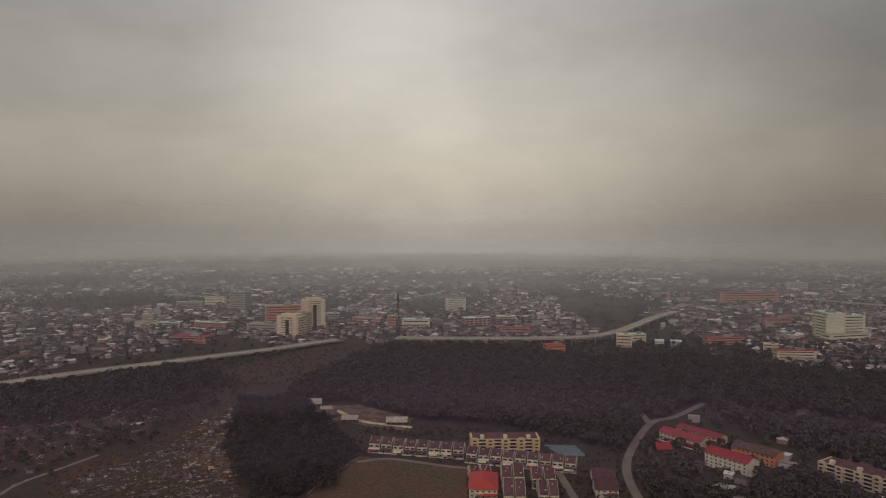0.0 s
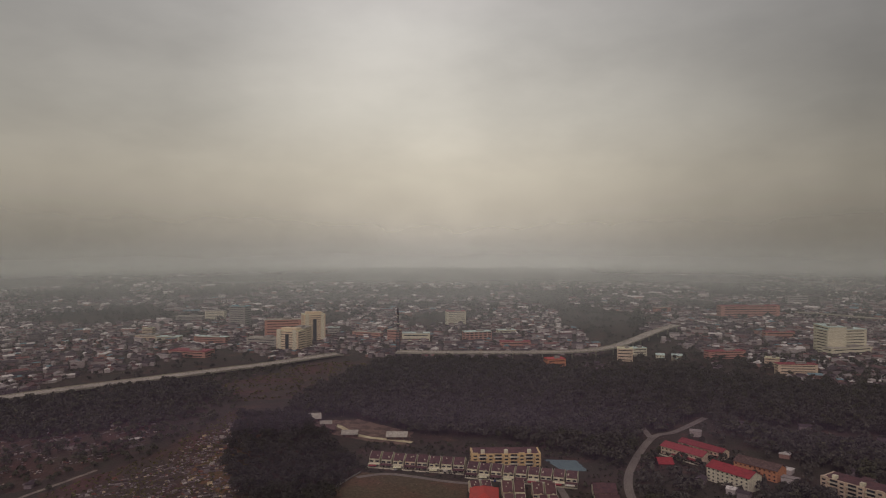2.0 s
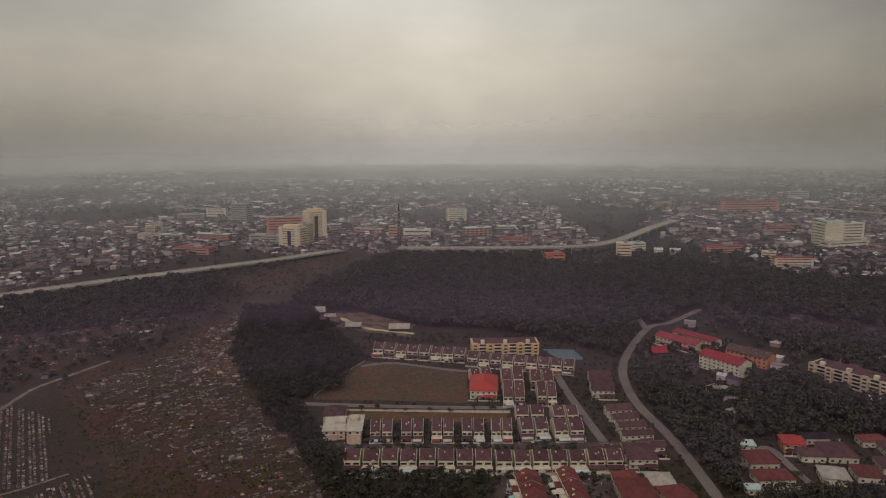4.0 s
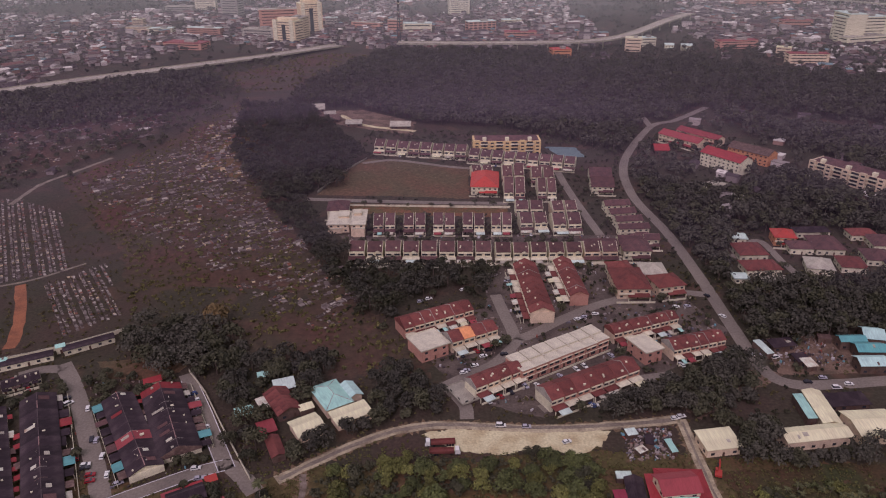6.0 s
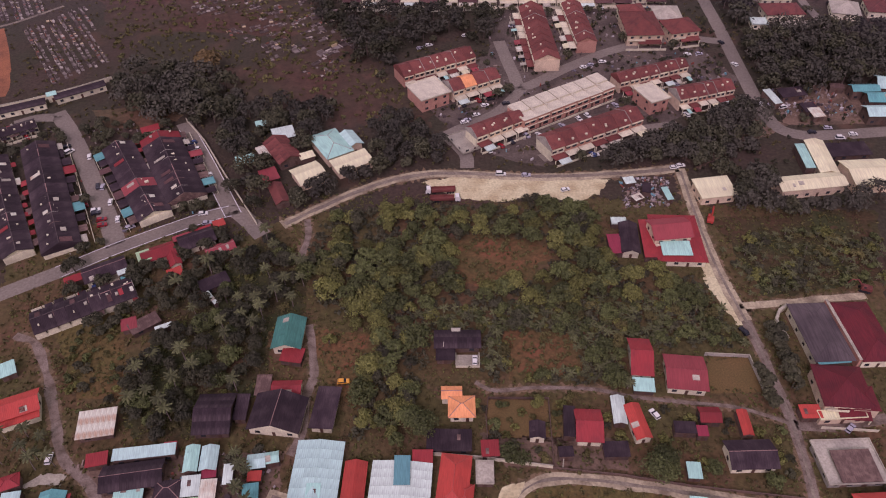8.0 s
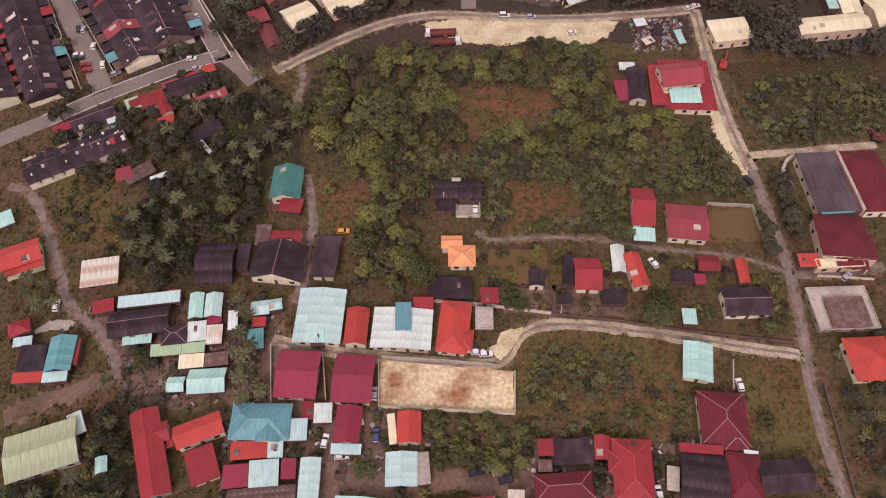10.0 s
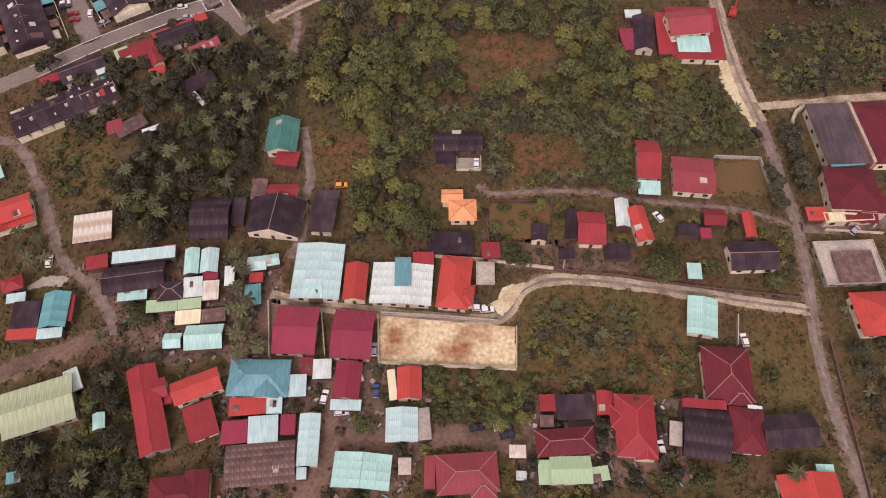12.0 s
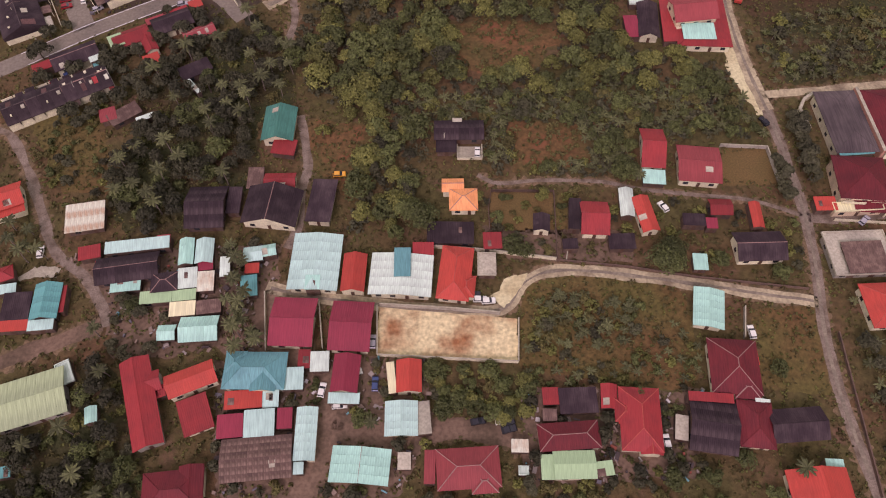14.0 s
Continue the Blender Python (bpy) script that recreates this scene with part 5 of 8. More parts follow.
patch("lawn", [(13.0, 126.0), (31.3, 126.0), (31.0, 112.0), (12.0, 113.0)], MOWN, label='mown garden lawn, partly brown')
patch("lawn", [(32.7, 126.3), (38.6, 126.7), (36.0, 111.5), (31.5, 110.5)], LAWN, label='small green garden')
patch("clearing", [(-44.8, 154.8), (-23.8, 151.3), (-20.9, 128.4), (-28.9, 120.3), (-32.8, 128.4), (-42.0, 134.7)], DRYLAWN, label='dry yellow grass clearing')
patch("clearing", [(1.7, 196.6), (14.6, 200.6), (35.8, 196.7), (40.4, 189.2), (28.0, 175.0), (7.8, 174.9), (0.7, 183.3)], DRYLAWN, label='reddish dry grass clearing in the thicket', ragged=3)
patch("clearing", [(19.0, 154.2), (41.7, 151.8), (43.9, 137.7), (19.8, 133.1)], DRYLAWN, label='brown cleared ground among bananas', ragged=2)
patch("clearing", [(-133.6, 157.2), (-112.3, 159.6), (-99.5, 128.4), (-115.6, 124.3), (-123.6, 134.7)], LAWN, label='green clearing beside the path', ragged=3)
patch("yard", [(-108.4, 103.9), (-47.6, 108.6), (-46.4, 72.5), (-61.8, 75.6), (-88.1, 72.4), (-95.9, 92.2)], MUD, label='trodden earth yard between shanties', ragged=2)
patch("yard", [(-61.3, 72.4), (-4.8, 74.1), (-4.6, 51.8), (-12.5, 38.0), (-55.7, 37.9)], MUD, label='trodden earth yard between crowded houses', ragged=2)
patch("yard", [(18.5, 64.9), (66.4, 64.9), (60.9, 42.4), (18.7, 41.0)], MUD, label='brown yard between red-roofed houses', ragged=2)
patch("yard", [(-122.1, 95.7), (-110.0, 97.9), (-109.1, 100.2), (-117.3, 101.1)], CONCRETE, label='pale concrete forecourt', ragged=1)
patch("yard", [(9.5, 114.4), (53.7, 112.5), (52.4, 102.2), (17.3, 103.1)], MUD, label='brown garden ground', ragged=1)
patch("playing_field", [(-98.7, 510.5), (-87.7, 557.8), (-68.5, 598.0), (18.9, 577.8), (17.7, 503.5), (-38.6, 508.9)], FIELD, label='brown-green playing field')
patch("playing_field", [(-79.4, 493.7), (45.4, 489.9), (43.7, 467.3), (-60.6, 473.4)], DRYLAWN, label='strip of dry grass beside the street')
patch("clearing", [(-168.9, 286.6), (-139.0, 291.1), (-123.8, 282.2), (-133.2, 269.3), (-159.6, 273.5)], FIELD, label='brown lawn behind the terraces')
patch("concrete_court", [(188.4, 526.9), (197.1, 515.4), (226.3, 536.3), (216.6, 544.5)], CONCRETE, label='pale concrete court in the grass', ragged=0.2)
patch("hard_court", [(90.3, 639.3), (128.4, 635.7), (148.6, 608.8), (103.6, 605.9)], COURT, label='blue-green sports court', ragged=0.2)
patch("clearing", [(-292.6, 931.7), (-208.6, 1144.2), (-97.9, 1141.5), (-113.0, 947.8), (-158.4, 856.1), (-232.7, 821.2)], SLOPE_GRASS, label='green slope below the highway', ragged=4)
patch("clearing", [(-135.7, 747.6), (-90.4, 764.4), (-31.6, 721.2), (-32.6, 674.6), (-82.5, 687.8), (-118.3, 707.9)], MUD, label='sandy clearing with sheds', ragged=3)
patch("scrub_ground", [(103.9, 211.0), (172.1, 216.1), (157.2, 176.8), (112.9, 168.6)], BRUSH, label='rough scrub plot beside the lane', ragged=2)
patch("yard", [(147.1, 282.6), (157.2, 274.0), (107.6, 242.2), (102.1, 249.8)], MUD, label='brown yard of the workshop', ragged=1)
patch("yard", [(160.7, 305.8), (221.6, 311.0), (205.2, 276.0), (154.9, 273.8)], MUD, label='brown storage yard', ragged=1)
patch("yard", [(-71.9, 436.2), (120.3, 435.6), (134.3, 343.0), (145.8, 313.0), (87.7, 263.8), (41.4, 243.3), (10.0, 255.5), (-26.9, 319.4), (21.5, 337.2), (24.2, 393.3), (-52.4, 393.6)], PAVE, label='earth and paving between the terraces', lift=0.015)

# village houses beside the lanes
house("house", -52.6, 149.7, 10.1, 13.5, -0.7, 3.6, "gable_y", "green")
house("shed", -50.3, 141.2, 7.4, 5.7, -8.3, 2.8, "shed", "red", wall='wood')
house("house", -50.0, 128.2, 9.4, 5.8, 1.7, 3.0, "gable_x", "red")
house("shed", -57.5, 129.4, 4.8, 7.4, 0.9, 2.8, "shed", "rust", wall='wood')
house("house", -70.3, 118.8, 11.4, 14.3, 2.3, 3.2, "gable_x", "dark", wall='wood', sheets=(8, 2))
house("shed", -62.7, 121.4, 4.1, 8.9, 0.1, 2.8, "shed", "dark", wall='wood')
house("house", -51.1, 118.9, 16.3, 12.9, -5.6, 3.4, "gable_y", "dark", ridge='pale')
house("house", -36.9, 121.1, 7.5, 15.0, -4.9, 3.2, "shed_x", "dark")
house("shed", -105.0, 115.4, 11.2, 9.4, 10, 3.0, "shed", "rustwhite", wall='wood', sheets=(7, 2))
house("house", -131.2, 121.4, 12.6, 8.6, 24, 3.6, "gable_x", "orange", wings=[(0.0, -4.6, 11.6, 3.4, 2.8, "shed")])
house("shed", -141.0, 135.4, 5.0, 5.8, 30, 2.8, "shed", "aqua", wall='wood')
house("house", -76.8, 60.3, 7.6, 24.2, 20.7, 3.6, "gable_y", "red", wall='grey', rise=1.6, wings=[(3.0, 4.6, 5.0, 5.6, 3.3, "gable_x")])
house("house", -65.5, 66.4, 12.7, 6.5, 23.0, 3.4, "gable_x", "orange", rise=1.4)
house("house", -62.8, 57.3, 7.6, 9.4, 22.5, 3.0, "shed", "red")
house("shed", -73.6, 63.1, 4.0, 3.2, 20.4, 2.8, "shed", "red", wall='wood')
house("house", -64.9, 38.8, 14.5, 9.9, 6.5, 3.2, "hip", "wine", wings=[(4.2, 2.0, 6.0, 7.4, 3.4, "gable_y")])
house("house", -49.3, 68.6, 16.0, 10.1, -0.2, 3.8, "hip", "blue", ridge='dark', wings=[(2.6, -2.2, 6.4, 7.0, 4.3, "gable_y"), (-5.2, 2.0, 5.4, 6.2, 4.1, "hip")])
house("shed", -39.7, 66.7, 5.8, 5.9, 2.6, 3.0, "shed", "sky", wall='wood')
house("shed", -51.4, 61.2, 9.5, 4.7, 4.4, 3.0, "shed", "orange", wall='wood')
house("shed", -44.6, 61.5, 4.1, 4.5, 3.1, 2.8, "shed", "sky", wall='wood')
house("shed", -53.8, 54.5, 6.5, 5.9, 5.1, 2.8, "shed", "maroon", wall='wood')
house("shed", -46.6, 55.2, 7.6, 6.8, 4.5, 3.1, "shed", "sky", wall='wood')
house("shed", -40.5, 56.5, 3.8, 5.2, 2.9, 2.8, "shed", "maroon", wall='wood')
house("house", -46.2, 46.6, 17.3, 10.4, 5.2, 3.0, "gable_x", "rust", wall='wood', rise=1.2, sheets=(13, 3))
house("house", -34.8, 52.6, 5.3, 13.3, 1.0, 3.2, "gable_y", "sky", rise=0.8, sheets=(6, 1))
house("shed", -35.9, 44.4, 2.5, 2.9, 2.7, 2.6, "shed", "sky", wall='wood')
house("house", -21.0, 44.9, 14.3, 8.7, -3.9, 3.2, "gable_y", "aqua", rise=1.2, ridge='pale', sheets=(4, 2))
house("shed", -10.5, 46.2, 3.2, 4.1, 0.7, 2.4, "shed", "grey", wall='wood')
house("house", -11.5, 56.4, 8.2, 8.9, 1.3, 3.2, "gable_y", "sky", rise=0.9, sheets=(5, 1))
house("shed", -6.1, 56.7, 3.7, 8.3, 5.7, 2.8, "shed_x", "grey", wall='wood')
house("house", -41.0, 82.2, 11.7, 14.0, -1.8, 3.8, "gable_x", "maroon", rise=2.2)
house("house", -25.5, 81.0, 11.1, 14.2, -2.8, 3.8, "gable_x", "maroon", rise=2.2)
house("shed", -37.2, 72.1, 3.2, 5.0, 0.5, 2.8, "shed", "red", wall='wood')
house("shed", -33.1, 71.4, 4.9, 5.4, 2.2, 2.8, "shed", "white", wall='wood')
house("house", -26.1, 68.1, 7.0, 10.2, -3.0, 3.2, "gable_y", "maroon")
house("shed", -26.2, 61.7, 8.0, 2.8, -1.2, 2.6, "shed", "sky", wall='wood')
house("house", -9.9, 67.4, 6.5, 8.7, 1.5, 3.2, "gable_y", "orange")
house("shed", -14.4, 67.1, 2.1, 8.4, 7.5, 2.8, "shed_x", "cream", wall='wood')
house("house", -36.8, 100.6, 13.8, 17.9, -1.9, 3.4, "gable_y", "sky", rise=1.0, sheets=(6, 2))
house("shed", -36.9, 93.7, 4.0, 4.3, 1.0, 4.2, "shed", "aqua", wall='wood')
house("house", -25.9, 97.3, 6.6, 11.8, -1.6, 3.2, "gable_y", "orange")
house("house", -12.8, 96.5, 17.2, 13.0, -3.0, 3.4, "gable_y", "white", rise=1.0, sheets=(5, 3))
house("shed", -12.5, 99.7, 4.6, 8.7, 0.7, 4.6, "shed", "blue", wall='wood')
house("shed", -6.9, 104.5, 6.0, 4.6, 0.2, 3.2, "shed", "red", wall='wood')
house("house", 2.1, 97.1, 9.0, 16.7, -6.6, 3.4, "hip", "orange", ridge='red', wings=[(3.4, -3.6, 5.0, 6.6, 3.2, "hip")])
house("shed", 10.9, 100.2, 5.2, 7.2, -0.9, 2.6, "flat", "grey", wall='wood')
house("shed", 12.7, 107.6, 5.3, 5.2, 2.2, 3.0, "shed", "red", wall='wood')

# shanty rows with patched sheet roofs
house("house", -88.9, 98.5, 17.4, 8.4, 9.0, 3.2, "gable_x", "dark", wall='wood', ridge='pale', sheets=(9, 1))
house("shed", -87.7, 105.9, 18.0, 3.8, 7.4, 3.4, "shed", "sky", wall='wood')
house("shed", -100.9, 103.7, 6.2, 4.3, 12.5, 3.0, "shed", "red", wall='wood')
house("shed", -96.2, 97.6, 3.1, 6.5, 9.7, 3.0, "shed", "red", wall='wood')
house("shed", -80.7, 107.9, 3.8, 2.8, 7.4, 3.2, "shed", "pink", wall='wood')
house("shed", -88.5, 93.7, 8.2, 4.2, 6.6, 2.8, "shed", "aqua", wall='wood')
house("shed", -79.5, 90.0, 8.7, 3.7, 5.8, 2.6, "shed", "lime", wall='wood')
house("house", -77.8, 94.3, 7.4, 6.0, 6.5, 3.2, "hip", "dark", wall='wood', ridge='pale')
house("shed", -71.6, 86.5, 7.0, 4.2, 5.4, 2.6, "shed", "cream", wall='wood')
house("shed", -71.8, 90.5, 6.4, 3.2, 6.2, 2.8, "shed", "lime", wall='wood')
house("shed", -71.7, 95.6, 5.3, 6.2, 6.7, 3.0, "shed", "white", wall='wood')
house("shed", -73.5, 103.9, 4.2, 8.5, 6.4, 3.2, "gable_y", "aqua", wall='wood')
house("shed", -68.5, 104.2, 5.1, 7.9, 5.0, 3.0, "gable_y", "sky", wall='wood')
house("shed", -66.6, 94.7, 4.6, 6.0, 4.7, 2.8, "shed", "rustwhite", wall='wood')
house("shed", -67.5, 99.6, 4.2, 2.8, 7.4, 2.8, "shed", "maroon", wall='wood')
house("shed", -62.0, 99.3, 2.8, 6.1, 5.7, 2.8, "shed", "white", wall='wood')
house("shed", -64.7, 87.2, 6.6, 4.0, 7.5, 2.4, "shed", "rust", wall='wood')
house("shed", -74.5, 79.5, 4.8, 4.4, 3.4, 2.6, "gable_x", "aqua", wall='wood')
house("shed", -66.0, 80.5, 10.3, 7.2, 3.9, 2.8, "gable_x", "aqua", wall='wood', sheets=(6, 1))
house("shed", -54.5, 93.3, 4.6, 6.3, 7.7, 2.8, "shed", "teal", wall='wood')
house("shed", -54.4, 98.8, 4.0, 3.1, 3.5, 2.8, "shed", "orange", wall='wood')
house("shed", -54.7, 103.4, 5.3, 4.7, 8.5, 2.8, "gable_x", "sky", wall='wood')
house("shed", -50.4, 104.6, 4.0, 3.7, 11.7, 2.8, "gable_x", "aqua", wall='wood')
house("shed", -116.4, 86.9, 7.6, 8.1, 4.0, 3.0, "shed", "dark", wall='wood')
house("shed", -108.6, 88.3, 7.3, 10.8, 5.0, 3.4, "gable_y", "teal", wall='wood', sheets=(7, 1))
house("shed", -116.0, 81.3, 8.2, 3.1, 4.1, 2.8, "shed", "orange", wall='wood')
house("shed", -108.5, 81.6, 6.8, 3.0, 6.1, 2.8, "shed", "sky", wall='wood')
house("shed", -104.6, 89.3, 1.4, 8.1, 6.8, 2.8, "shed_x", "red", wall='wood')
house("shed", -120.8, 92.2, 5.2, 2.9, 9.9, 3.0, "shed", "sky", wall='wood')
house("house", -105.2, 60.9, 18.2, 12.7, 19.4, 3.6, "gable_x", "moss", wall='grey', rise=1.4, sheets=(8, 1))
house("shed", -98.6, 68.3, 3.7, 6.5, 28.9, 2.4, "flat", "white", wall='wood')
house("shed", -89.2, 57.4, 3.1, 4.4, 14.4, 2.4, "gable_y", "aqua", wall='wood')
house("shed", -106.7, 43.3, 3.5, 2.8, 10.7, 2.4, "shed", "teal", wall='wood')
house("shed", -123.3, 96.6, 6.0, 4.6, 22.5, 3.0, "hip", "red", wall='wood')

# houses round the meadow
house("house", 70.1, 86.7, 8.2, 11.7, -10.6, 3.0, "gable_y", "aqua", rise=0.8, sheets=(6, 1))
house("house", 73.3, 69.9, 12.7, 14.9, -4.0, 3.8, "hip", "wine", ridge='pale', wings=[(2.6, -5.6, 6.6, 5.6, 3.5, "hip")])
house("shed", 78.5, 73.2, 3.1, 5.7, -1.2, 3.4, "shed_x", "orange", wall='wood')
house("house", 65.1, 54.6, 11.7, 13.4, -8.4, 3.4, "gable_x", "dark", wall='wood', sheets=(8, 2))
house("shed", 65.7, 61.6, 11.2, 2.4, -4.1, 4.2, "shed", "red", wall='wood')
house("house", 75.7, 55.0, 8.7, 11.9, -5.9, 3.6, "hip", "wine", ridge='dark')
house("shed", 78.6, 60.5, 3.7, 1.7, -4.8, 3.6, "shed", "white", wall='wood')
house("house", 86.1, 55.0, 13.9, 8.4, 4.2, 3.2, "gable_x", "dark")
house("house", 47.5, 56.2, 10.2, 16.1, -3.1, 3.8, "hip", "red", ridge='red', wings=[(-3.6, 2.0, 5.2, 6.0, 3.5, "hip"), (2.2, -6.2, 5.4, 4.8, 3.5, "gable_y")])
house("shed", 40.5, 62.1, 4.1, 6.5, -4.5, 3.2, "gable_y", "red", wall='wood')
house("shed", 43.5, 56.6, 2.6, 3.5, -5.5, 3.6, "shed", "orange", wall='wood')
house("shed", 32.7, 61.1, 9.6, 6.5, 2.3, 3.0, "shed", "dark", wall='wood')
house("shed", 25.9, 62.2, 4.2, 4.4, 1.7, 3.0, "shed", "red", wall='wood')
house("house", 29.6, 52.1, 15.1, 6.9, 4.1, 3.4, "hip", "wine", ridge='pale')
house("house", 30.4, 45.2, 10.2, 6.7, 1.2, 3.2, "gable_x", "lime", rise=0.9, sheets=(5, 1))
house("shed", 23.9, 44.7, 3.1, 5.9, -0.1, 2.8, "shed", "lime", wall='wood')
house("shed", 37.4, 44.4, 4.7, 3.5, 7.0, 2.8, "shed", "lime", wall='wood')
house("house", 4.9, 44.3, 15.3, 9.8, 3.8, 3.6, "hip", "pink", ridge='pale', wings=[(3.6, -3.4, 6.4, 5.4, 3.4, "hip")])
house("shed", -4.3, 44.7, 2.7, 8.0, -0.6, 3.0, "shed_x", "pink", wall='wood')
house("house", 87.7, 39.7, 14.8, 9.3, 2.5, 3.4, "gable_y", "orange")
house("shed", 92.7, 45.4, 4.3, 2.7, -1.7, 3.0, "shed", "aqua", wall='wood')
house("shed", 115.3, 103.7, 17.6, 14.0, 2.3, 3.0, "flat", "grey", wall='grey')
house("shed", 115.7, 101.6, 11.5, 9.7, 3.0, 4.2, "shed", "rust", wall='wood')
house("house", 118.3, 87.5, 12.5, 13.2, 3.0, 3.4, "hip", "orange", ridge='red')
house("shed", 25.4, 57.5, 3.6, 3.1, -1.6, 2.6, "shed", "rust", wall='wood')
house("shed", 17.6, 49.9, 4.2, 3.2, -1.1, 2.4, "shed", "rustwhite", wall='wood')
house("shed", 18.2, 44.0, 2.5, 2.2, -1.2, 2.2, "flat", "white", wall='wood')
house("shed", 57.8, 54.5, 3.2, 6.2, -8.8, 2.2, "shed", "grey", wall='wood')

# houses among the gardens
house("house", 123.8, 150.2, 13.3, 24.6, 2.5, 4.2, "hip", "slate", rise=2.2, ridge='dark')
house("shed", 123.9, 138.1, 10.9, 1.7, 5.2, 4.0, "shed", "teal", wall='wood')
house("house", 138.6, 150.5, 12.6, 25.1, 2.3, 4.2, "hip", "wine", ridge='dark')
house("house", 122.0, 127.9, 15.3, 15.6, -4.0, 5.2, "hip", "wine", wall='cream', storeys=2, wings=[(5.4, -3.4, 8.0, 9.0, 4.4, "hip")])
house("shed", 110.2, 120.2, 6.3, 4.6, 1.2, 3.0, "shed", "orange", wall='wood')
house("shed", 119.4, 119.3, 14.6, 3.2, 3.1, 2.8, "flat", "cream", wall='cream')
house("house", 87.1, 196.1, 18.5, 25.7, -2.2, 3.2, "hip", "red", rise=0.9)
house("house", 84.1, 198.2, 15.4, 11.5, 7.2, 6.0, "gable_x", "pink", wall='cream', storeys=2)
house("shed", 85.2, 189.6, 11.1, 7.2, -0.5, 3.9, "shed", "aqua", wall='wood')
house("shed", 76.2, 196.0, 4.9, 20.7, -3.6, 3.0, "shed_x", "red", wall='wood')
house("house", 69.1, 196.0, 7.2, 16.8, -4.5, 3.2, "gable_y", "dark")
house("shed", 63.2, 193.0, 4.8, 9.7, 3.1, 2.8, "shed", "maroon", wall='wood')
house("shed", 66.8, 206.1, 5.9, 3.6, -0.0, 2.6, "flat", "white", wall='wood')
house("house", 62.5, 140.3, 7.3, 14.9, -4.7, 3.4, "gable_x", "red")
house("shed", 61.8, 130.0, 6.8, 5.0, -4.5, 2.6, "shed", "aqua", wall='wood')
house("house", 75.6, 134.1, 12.9, 13.4, -5.5, 3.6, "gable_x", "pink", rise=1.5)
house("house", 4.6, 121.4, 8.4, 7.8, 0.7, 3.4, "hip", "flame", ridge='pale', wings=[(-3.0, 5.2, 6.6, 4.8, 3.2, "gable_x")])
house("house", 27.0, 113.7, 4.9, 5.8, -3.3, 3.0, "gable_y", "dark")
house("house", 42.3, 115.0, 8.2, 11.3, -2.4, 3.4, "gable_x", "red")
house("shed", 36.8, 116.6, 3.5, 10.1, -4.7, 3.0, "shed", "dark", wall='wood')
house("shed", 52.4, 120.8, 4.2, 9.9, -2.5, 2.8, "gable_y", "white", wall='wood')
house("house", 57.3, 116.7, 5.1, 12.2, 9.6, 3.0, "gable_y", "orange")
house("house", 3.5, 147.4, 15.6, 7.6, 0.6, 3.2, "gable_x", "dark", wall='wood', rise=1.1, sheets=(10, 1))
house("shed", -0.4, 141.6, 6.4, 4.6, 0.6, 2.6, "shed", "dark", wall='wood')
house("shed", 3.0, 150.6, 3.0, 2.6, 0.6, 3.4, "shed", "grey", wall='wood')
patch("forecourt", [(3.1, 143.4), (10.5, 143.4), (10.4, 138.4), (3.1, 138.4)], CONCRETE, 0.06, 0.1, "pale concrete forecourt of the dark-roofed house")
fence("garden_wall", [(3.0, 143.5), (3.0, 138.3), (10.6, 138.3), (10.6, 143.4)], 1.2, 0.2, WALL["white"], "low white wall round the forecourt")

house("shed", 79.4, 119.0, 6.6, 5.5, -1.0, 3.0, "gable_x", "red", wall='wood')
house("shed", 76.0, 113.6, 3.3, 3.5, -2.4, 2.8, "shed", "maroon", wall='wood')
house("house", 87.7, 105.6, 14.0, 9.4, 1.7, 3.4, "gable_x", "dark", ridge='pale')
house("shed", 89.4, 116.5, 3.3, 8.8, -1.3, 2.8, "gable_y", "orange", wall='wood')
house("shed", 71.1, 114.8, 6.5, 3.9, -2.7, 2.8, "shed", "dark", wall='wood')
house("shed", 34.7, 106.7, 4.4, 3.3, 3.6, 2.8, "shed", "dark", wall='wood')
house("shed", 49.4, 107.5, 7.6, 4.9, 1.1, 2.8, "shed", "dark", wall='wood')
house("shed", 70.5, 101.0, 4.1, 5.0, -3.1, 2.6, "shed", "aqua", wall='wood')
house("shed", 0.8, 110.3, 13.4, 7.0, -0.8, 2.8, "shed", "dark", wall='wood')
house("shed", -107.9, 154.2, 5.2, 5.2, 21.3, 2.6, "shed", "pink", wall='wood')
house("shed", -102.9, 154.7, 10.2, 5.3, 38.7, 2.4, "shed", "rust", wall='wood')
house("shed", -95.9, 153.4, 5.9, 1.9, 26.6, 2.4, "shed", "white", wall='wood')
house("shed", -83.5, 173.5, 10.7, 5.8, 31.9, 2.8, "shed", "dark", wall='wood')
house("shed", -82.8, 166.3, 7.2, 1.5, -48.6, 2.6, "shed", "white", wall='wood')

# workshops and farm sheds across the sandy road
house("house", -50.6, 253.6, 13.0, 19.5, 32, 5.0, "hip", "aqua", wall='cream', rise=2.4, ridge='pale')
house("shed", -42.6, 257.2, 7.6, 11.5, 32, 4.6, "gable_y", "sky", wall='cream', sheets=(4, 1))
house("shed", -40.6, 242.4, 17.0, 9.4, 32, 3.8, "shed", "cream", wall='cream', sheets=(7, 2))
house("shed", -73.4, 263.6, 9.8, 8.3, 20.2, 3.4, "shed", "white", wall='wood')
house("shed", -79.6, 249.8, 5.0, 8.4, 32, 3.2, "shed", "rustwhite", wall='wood')
house("house", -71.6, 250.6, 11.0, 18.6, 33, 3.8, "gable_y", "brick", wall='wood', sheets=(7, 2))
house("shed", -86.6, 244.4, 8.0, 6.0, 22, 3.2, "shed", "aqua", wall='wood')
